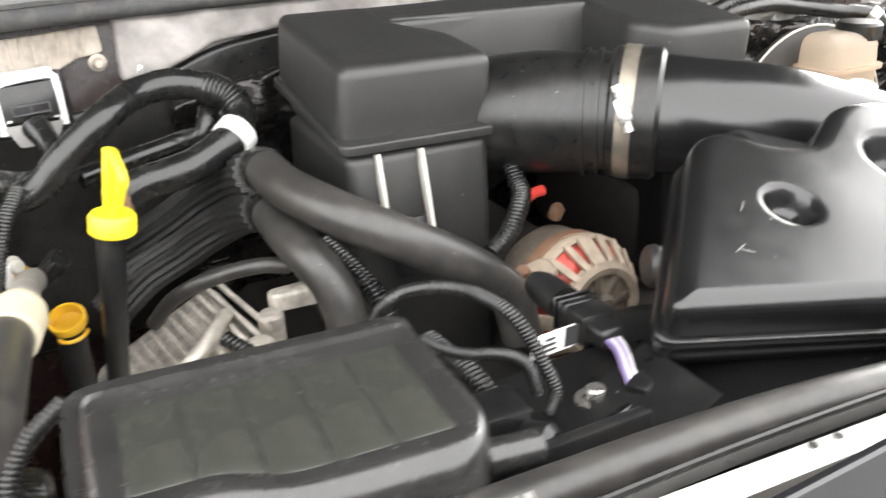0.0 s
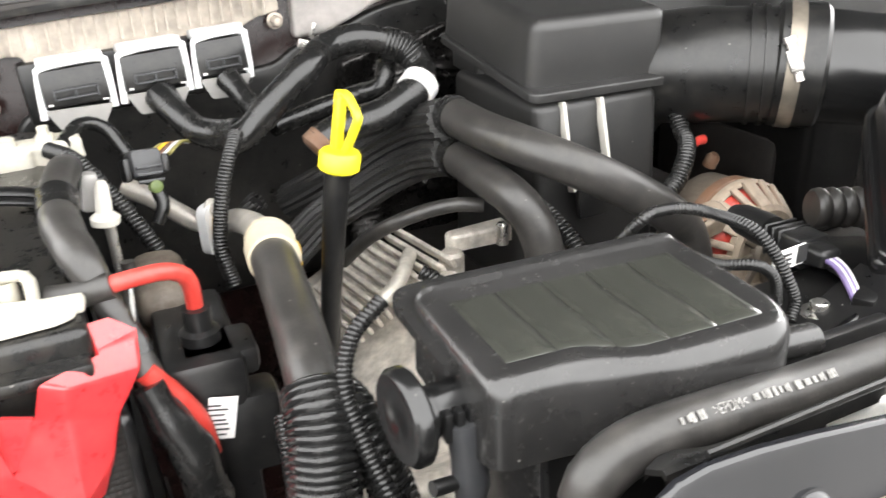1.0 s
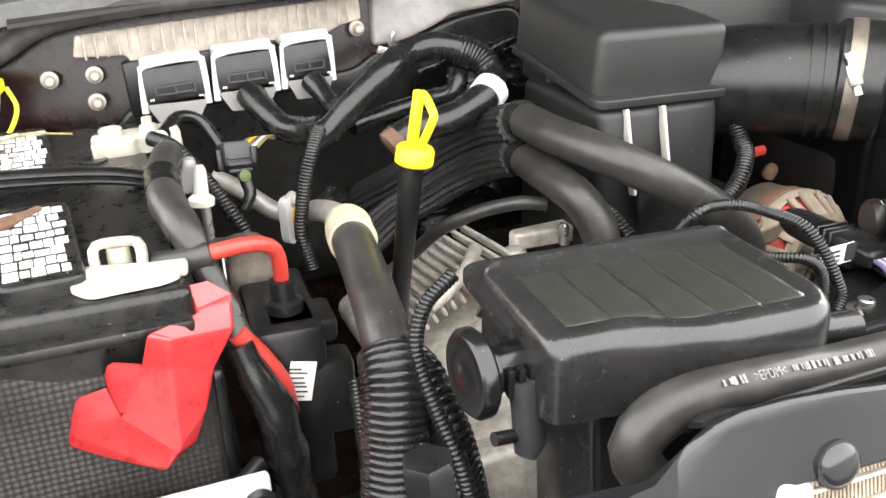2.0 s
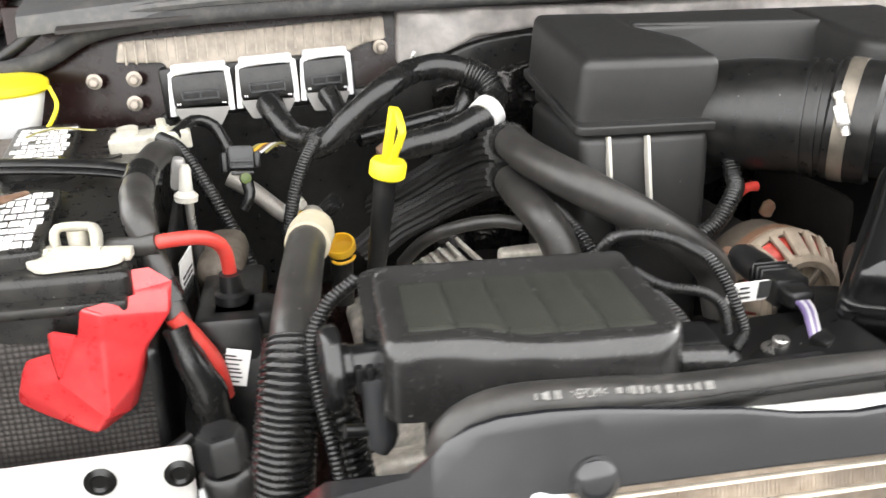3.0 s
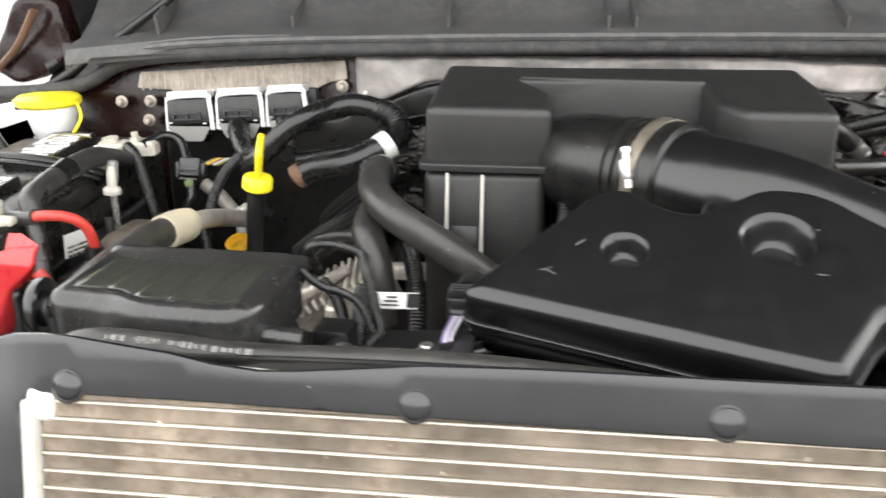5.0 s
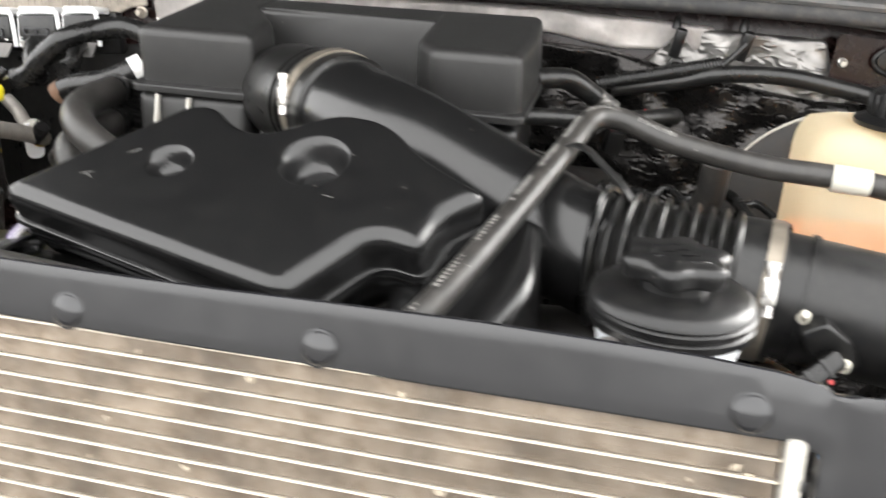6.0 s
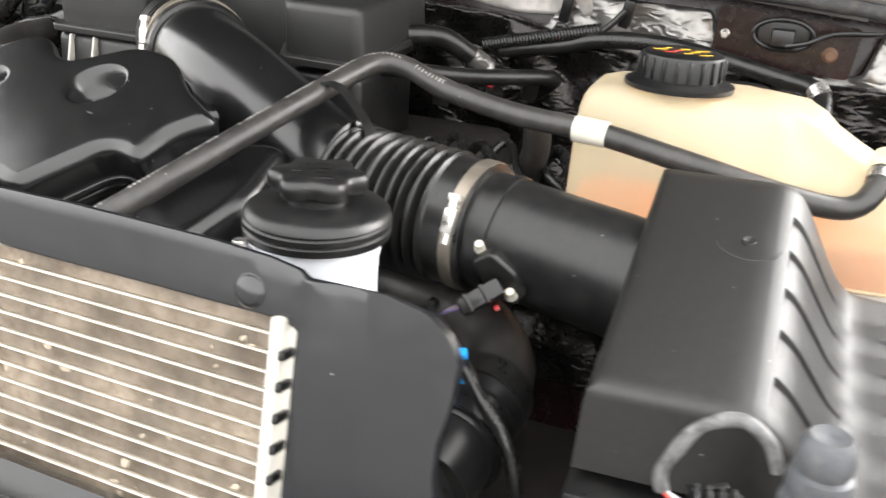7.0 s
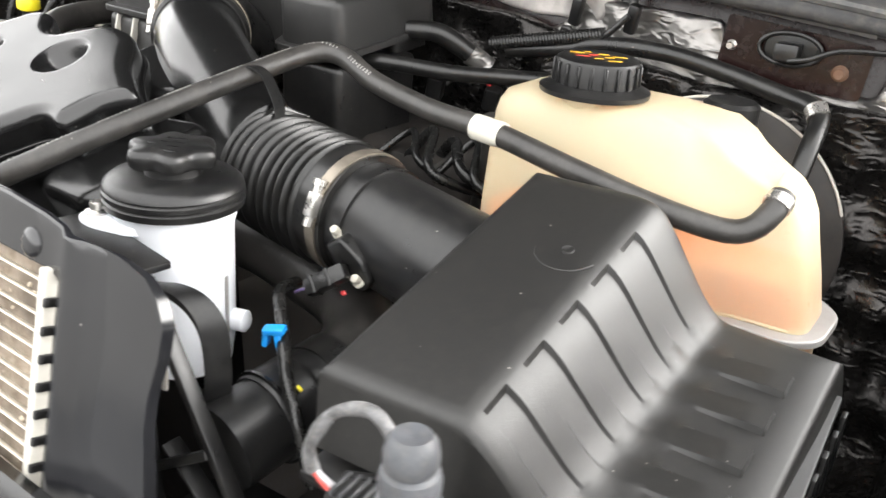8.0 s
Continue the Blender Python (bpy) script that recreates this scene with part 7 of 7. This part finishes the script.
def alternator():
    t = thing("alternator", (-0.045, 0.14, 0.98), "dusty tan alternator with slotted housing and red windings", "alternator")
    m = frame_at((-0.033, 0.150, 1.052), (0.10, -1, 0.05), UP) @ Matrix.Scale(0.85, 4)
    part("housing", lathe([(0.060, -0.075), (0.067, -0.065), (0.067, -0.014)], m, 44), BOOT, t, "brown-stained rear housing")
    part("stator_band", lathe([(0.068, -0.034), (0.0705, -0.032), (0.0705, -0.020), (0.068, -0.018)], m, 44), RUST, t, "rusty brown stator band")
    part("winding", lathe([(0.060, -0.014), (0.0645, -0.005), (0.057, 0.0085), (0.047, 0.0155), (0.01, 0.017)], m, 44), COPPER, t, "red enamelled winding")
    part("rear_ring", lathe([(0.066, -0.017), (0.0715, -0.015), (0.0720, -0.006), (0.0690, -0.002), (0.064, -0.006)], m, 44), ALTER, t)
    for i in range(20):
        a = 360 * i / 20
        part("rib", block((0.036, 0.0082 if i % 5 else 0.016, 0.0060), m @ at(0, 0, 0, 0, 0, a) @ at(0.0580, 0, 0.0075, 0, 53, 0), 0.0018, 2), ALTER, t)
    part("front_ring", lathe([(0.046, 0.016), (0.052, 0.018), (0.0515, 0.025), (0.046, 0.0285), (0.039, 0.027), (0.038, 0.021)], m, 40), ALTER, t)
    # This disc paints the shaded inside of the housing as a dark colour.
    part("shade_core", lathe([(0.046, 0.012), (0.046, 0.0185), (0.0005, 0.0185)], m, 32), DARK, t, "dark disc for the shade behind the spokes")
    for i in range(8):
        part("spoke", block((0.030, 0.0085, 0.007), m @ at(0, 0, 0, 0, 0, 45 * i + 10) @ at(0.028, 0, 0.019), 0.0018, 2), BOOT, t)
    part("hub", lathe([(0.017, 0.018), (0.018, 0.027), (0.014, 0.031), (0.0005, 0.032)], m, 28), BOOT, t)
    ear = part("ear", pad(rounded([(-0.014, -0.012), (0.026, -0.012), (0.026, 0.012), (-0.014, 0.012)], 0.01), 0.020, 0.003, at(-0.098, 0.142, 1.098, 20, -12, 0)), ALTER, t)
    part("bolt", hex_bolt(at(-0.103, 0.142, 1.098, 20, -12, 0), 0.006, 0.009), RUST, ear)
    part("stud", lathe([(0.007, 0), (0.007, 0.010), (0.004, 0.014)], frame_at((-0.015, 0.225, 1.105), (0.1, -0.4, 1)), 12), RUST, t)
    return t


alternator()
single("idler_spring", tube([(-0.006, 0.105, 1.098), (0.034, 0.090, 1.096)], 0.0155, 20, corr=(0.012, 0.003)), OLD_RUBBER, "dusty black ringed bush beside the alternator", "bush")


# ---- vacuum tank in front of the engine ----
def vacuum_tank():
    t = thing("vacuum_tank", (-0.375, -0.06, 1.05), "satin black moulded vacuum tank with a recessed grooved panel", "vacuum tank")
    m = at(-0.369, -0.066, 1.186, 2, 0, -4)

    def ease(u):
        u = max(0.0, min(1.0, u))
        return u * u * (3 - 2 * u)

    def jog(x):
        return 0.013 * ease((x + 0.036) / 0.036)

    def relief(x, y):
        z = 0.0024 * math.exp(-((y - 0.039) / 0.0026) ** 2) - 0.004 * max(0.0, min(1.0, (y - 0.042) / 0.006))
        e = ease(min((0.084 - abs(x)) / 0.030, (y + 0.048 + jog(x)) / 0.012, (0.037 - y) / 0.016))
        z -= e * (0.0014 + 0.0030 * ease((y + 0.040) / 0.06))
        f = max(0.0, min(1.0, (-0.047 - jog(x) - y) / 0.020))
        return z - 0.010 * f * f * (1.5 - 0.5 * f)

    def strip(x0, x1):
        """One raised strip of the panel, its edges sunk into the shell."""
        b = bmesh.new()
        grid = []
        for v in (0.0, 0.012, 0.10, 0.25, 0.40, 0.55, 0.70, 0.85, 0.98, 1.0):
            row = []
            for u in (0.0, 0.02, 0.2, 0.5, 0.8, 0.98, 1.0):
                x = x0 + (x1 - x0) * u
                y0 = -0.040 - jog(x)
                y = y0 + (0.0260 - y0) * v
                edge = u in (0.0, 1.0) or v in (0.0, 1.0)
                row.append(b.verts.new(m @ Vector((x, y, relief(x, y) + (-0.0001 if edge else 0.0006)))))
            grid.append(row)
        for r0, r1 in zip(grid, grid[1:]):
            for k in range(6):
                b.faces.new((r0[k], r0[k + 1], r1[k + 1], r1[k]))
        return b

    out = rounded([(-0.082, -0.058), (-0.040, -0.058), (0.002, -0.072), (0.070, -0.072), (0.086, -0.050), (0.084, 0.040), (0.070, 0.054), (-0.068, 0.054), (-0.082, 0.040)], [0.014, 0.03, 0.03, 0.018, 0.02, 0.012, 0.014, 0.014, 0.012])
    part("shell", pad(out, 0.046, 0.0085, m, relief, 0.0024, draft=0.001), SATINGREY, t, smooth=60)
    part("belly", pad([Vector((p.x, -p.y)) for p in out][::-1], 0.020, 0.012, m @ at(0, 0, -0.040, 180), None, 0.010), SATINGREY, t)
    part("pedestal", block((0.075, 0.070, 0.130), m @ at(-0.012, -0.006, -0.175), 0.010, 3, (1.12, 1.1)), SATINGREY, t, "moulded pedestal")
    # Strips carry the painted olive reflection of the panel.
    for i in range(5):
        part("panel_strip", strip(-0.0665 + 0.0268 * i, -0.0665 + 0.0268 * i + 0.0262), OLIVESHEEN, t, "black panel strip with an olive-grey reflection in its colour" if i == 0 else "", 60)
    part("seam", plate(rounded([(-0.089, -0.020), (-0.070, -0.020), (-0.066, 0.036), (0.085, 0.036), (0.087, 0.0625), (-0.090, 0.0625)], [0.004, 0.004, 0.004, 0.004, 0.014, 0.020]), 0.006, m @ at(0, 0, -0.0085), 0.0015), SATINGREY, t)
    part("outlet", tube([m @ Vector((0.084, -0.045, -0.030)), m @ Vector((0.112, -0.045, -0.032))], 0.009, 16, 0.006), SATINGREY, t)
    val = part("valve_body", lathe([(0.0125, 0), (0.0125, 0.020), (0.0140, 0.021), (0.0140, 0.028)], frame_at(m @ Vector((-0.078, -0.020, -0.030)), (-1, -0.05, 0), UP), 26), SATIN, t, "black check valve")
    part("disc", lathe([(0.0225, 0), (0.0245, 0.002), (0.0245, 0.007), (0.022, 0.010), (0.006, 0.0105), (0.005, 0.010), (0.0005, 0.010)], frame_at(m @ Vector((-0.104, -0.021, -0.030)), (-1, -0.05, 0), UP), 36), SATIN, val)
    part("arm", block((0.030, 0.012, 0.012), m @ at(-0.080, -0.016, -0.034), 0.003), SATIN, val)
    part("spout", tube([m @ Vector((-0.086, -0.034, -0.030)), m @ Vector((-0.084, -0.036, -0.050)), m @ Vector((-0.083, -0.037, -0.068)), m @ Vector((-0.086, -0.039, -0.076))], [0.0085, 0.0085, 0.0095, 0.006], 16, 0.005), DARKGREY, val)
    part("barb", tube([m @ Vector((-0.084, -0.036, -0.064)), m @ Vector((-0.104, -0.040, -0.060))], 0.004, 10, 0.004), PLASTIC, val)
    for k in range(3):
        part("clip_bar", block((0.004, 0.006, 0.016), m @ at(-0.094 + 0.006 * k, -0.036, -0.038), 0.001), PLASTIC, val)
    return t


vacuum_tank()
blk = thing("latch_connector", (-0.25, -0.06, 1.11), "black connector body beside the vacuum tank", "connector")
part("body", block((0.030, 0.030, 0.022), at(-0.250, -0.062, 1.120, 0, 0, -5), 0.003), PLASTIC, blk)
part("nose", lathe([(0.011, 0), (0.012, 0.014), (0.008, 0.018)], frame_at((-0.245, -0.082, 1.128), (0.5, -0.8, 0.1)), 18), PLASTIC, blk)
hose("loop_loom", [(-0.283, 0.03, 1.15), (-0.283, 0.001, 1.182), (-0.271, 0, 1.187), (-0.252, -0.005, 1.187), (-0.235, -0.012, 1.182), (-0.228, -0.038, 1.18), (-0.221, -0.051, 1.167), (-0.217, -0.059, 1.153), (-0.213, -0.064, 1.138), (-0.222, -0.07, 1.129)], 0.0033, "ribbed black loom in a loop with a white tag", LOOM, "loom", corr=(0.0023, 0.0007))
hose("branch_loom", [(-0.281, -0.037, 1.177), (-0.271, -0.042, 1.171), (-0.26, -0.047, 1.167), (-0.245, -0.056, 1.167), (-0.234, -0.058, 1.162), (-0.227, -0.059, 1.154), (-0.22, -0.057, 1.136)], 0.0030, "ribbed black branch loom", LOOM, "loom", corr=(0.0023, 0.0007))
hose("low_loom", [(-0.245, 0.03, 1.135), (-0.238, -0.02, 1.130), (-0.236, -0.05, 1.115)], 0.006, "ribbed black loom in the gap", LOOM, "loom", corr=(0.0034, 0.001))
tg = thing("loom_tag", (-0.203, -0.043, 1.153), "white printed tag wrapped round the loom", "label")
part("paper", block((0.034, 0.0012, 0.014), at(-0.203, -0.046, 1.150, 0, 4, 10), 0.0003, 1), PAPER, tg)
part("print_bar", block((0.010, 0.0010, 0.012), at(-0.190, -0.0450, 1.1510, 0, 4, 10), 0.0001, 1), INK, tg, "black printed patch")
for k in range(3):
    part("print_bar", block((0.014 - 0.003 * k, 0.0010, 0.0012), at(-0.208 + 0.001 * k, -0.0483, 1.1535 + 0.0034 * k, 0, 4, 10), 0.0001, 1), INK, tg)


def fan_plug():
    t = thing("fan_connector", (-0.16, -0.03, 1.12), "black fan connector with violet and white wires", "connector")
    a, b = Vector((-0.148, 0.046, 1.139)), Vector((-0.153, -0.030, 1.141))
    f = frame_at(a, b - a, (1, 0, 0))
    part("socket", lathe([(0.0085, -0.010), (0.0115, 0), (0.0125, 0.022), (0.0120, 0.030)], f, 20), PLASTIC, t)
    part("collar", block((0.026, 0.021, 0.030), f @ at(0, 0, 0.040), 0.003), PLASTIC, t)
    part("latch", block((0.010, 0.005, 0.026), f @ at(0, -0.0125, 0.038), 0.0015), PLASTIC, t)
    for k in range(3):
        part("rib", block((0.0275, 0.0225, 0.0022), f @ at(0, 0, 0.036 + 0.0065 * k), 0.0008, 1), PLASTIC, t)
    part("boot", block((0.021, 0.016, 0.020), f @ at(0, 0, 0.066), 0.004, 3, (0.85, 0.8)), PLASTIC, t)
    for k, mt in enumerate((PURPLE, WIREWHITE, PURPLE, WIREWHITE)):
        o = 0.0030 * (k - 1.5)
        part("wire", tube([f @ Vector((o, 0, 0.070)), (-0.156 + o * 0.8, -0.046, 1.141), (-0.161 + o * 0.7, -0.062, 1.134), (-0.161 + o * 0.6, -0.070, 1.122)], 0.0017, 8, 0.004), mt, t)
    part("base_clip", block((0.034, 0.014, 0.012), at(-0.150, -0.068, 1.1215, 0, -6, 25), 0.002), PLASTIC, t)
    return t


fan_plug()
UPPER = [(-0.375, -0.150, 1.085), (-0.403, -0.151, 1.106), (-0.423, -0.152, 1.127), (-0.4285, -0.152, 1.143), (-0.417, -0.152, 1.1555), (-0.396, -0.152, 1.1605), (-0.361, -0.1515, 1.1590), (-0.335, -0.149, 1.1555), (-0.307, -0.147, 1.1515), (-0.268, -0.1465, 1.1500), (-0.22, -0.150, 1.1520), (-0.16, -0.1555, 1.1535), (-0.10, -0.163, 1.1535), (0.02, -0.176, 1.146), (0.12, -0.186, 1.12), (0.16, -0.19, 1.07)]
single("upper_hose", tube(UPPER, 0.0125, 20, 0.008), OLD_RUBBER, "printed black rubber hose along the radiator support", "hose")
uh = bpy.data.objects["upper_hose"]


def letters(body, size, m, material, parent):
    """Raised lettering in the built-in font as one mesh."""
    cu = bpy.data.curves.new("lettering", "FONT")
    cu.body, cu.size, cu.extrude, cu.align_x = body, size, 0.0002, "CENTER"
    ob = bpy.data.objects.new("lettering", cu)
    scene.collection.objects.link(ob)
    bpy.context.view_layer.update()
    me = bpy.data.meshes.new_from_object(ob.evaluated_get(bpy.context.evaluated_depsgraph_get()))
    bpy.data.objects.remove(ob)
    bm = bmesh.new()
    bm.from_mesh(me)
    bpy.data.meshes.remove(me)
    bmesh.ops.transform(bm, matrix=m, verts=bm.verts)
    return part("lettering", bm, material, parent, "pale printed lettering")


rnd = random.Random(3)
path = spline(UPPER, 0.002)


def hose_spot(x):
    q = min(path, key=lambda p: abs(p.x - x) + (1 if p.z < 1.12 else 0))
    n = Vector((0, -0.62, 0.78))
    return frame_at(q + n * 0.01300, n, (1, 0, -0.08))


letters(">EPDM<", 0.0070, hose_spot(-0.359) @ at(0, -0.0024, 0) @ Matrix.Diagonal((0.74, 1, 1, 1)), PRINT, uh)
for start, end in ((-0.386, -0.374), (-0.343, -0.318), (-0.314, -0.286)):
    x = start
    while x < end:
        w = rnd.uniform(0.0009, 0.0022)
        part("print_bar", block((w, rnd.choice((0.0032, 0.0046)), 0.0006), hose_spot(x), 0.0001, 1), PRINT, uh)
        x += w + rnd.uniform(0.0010, 0.0018)
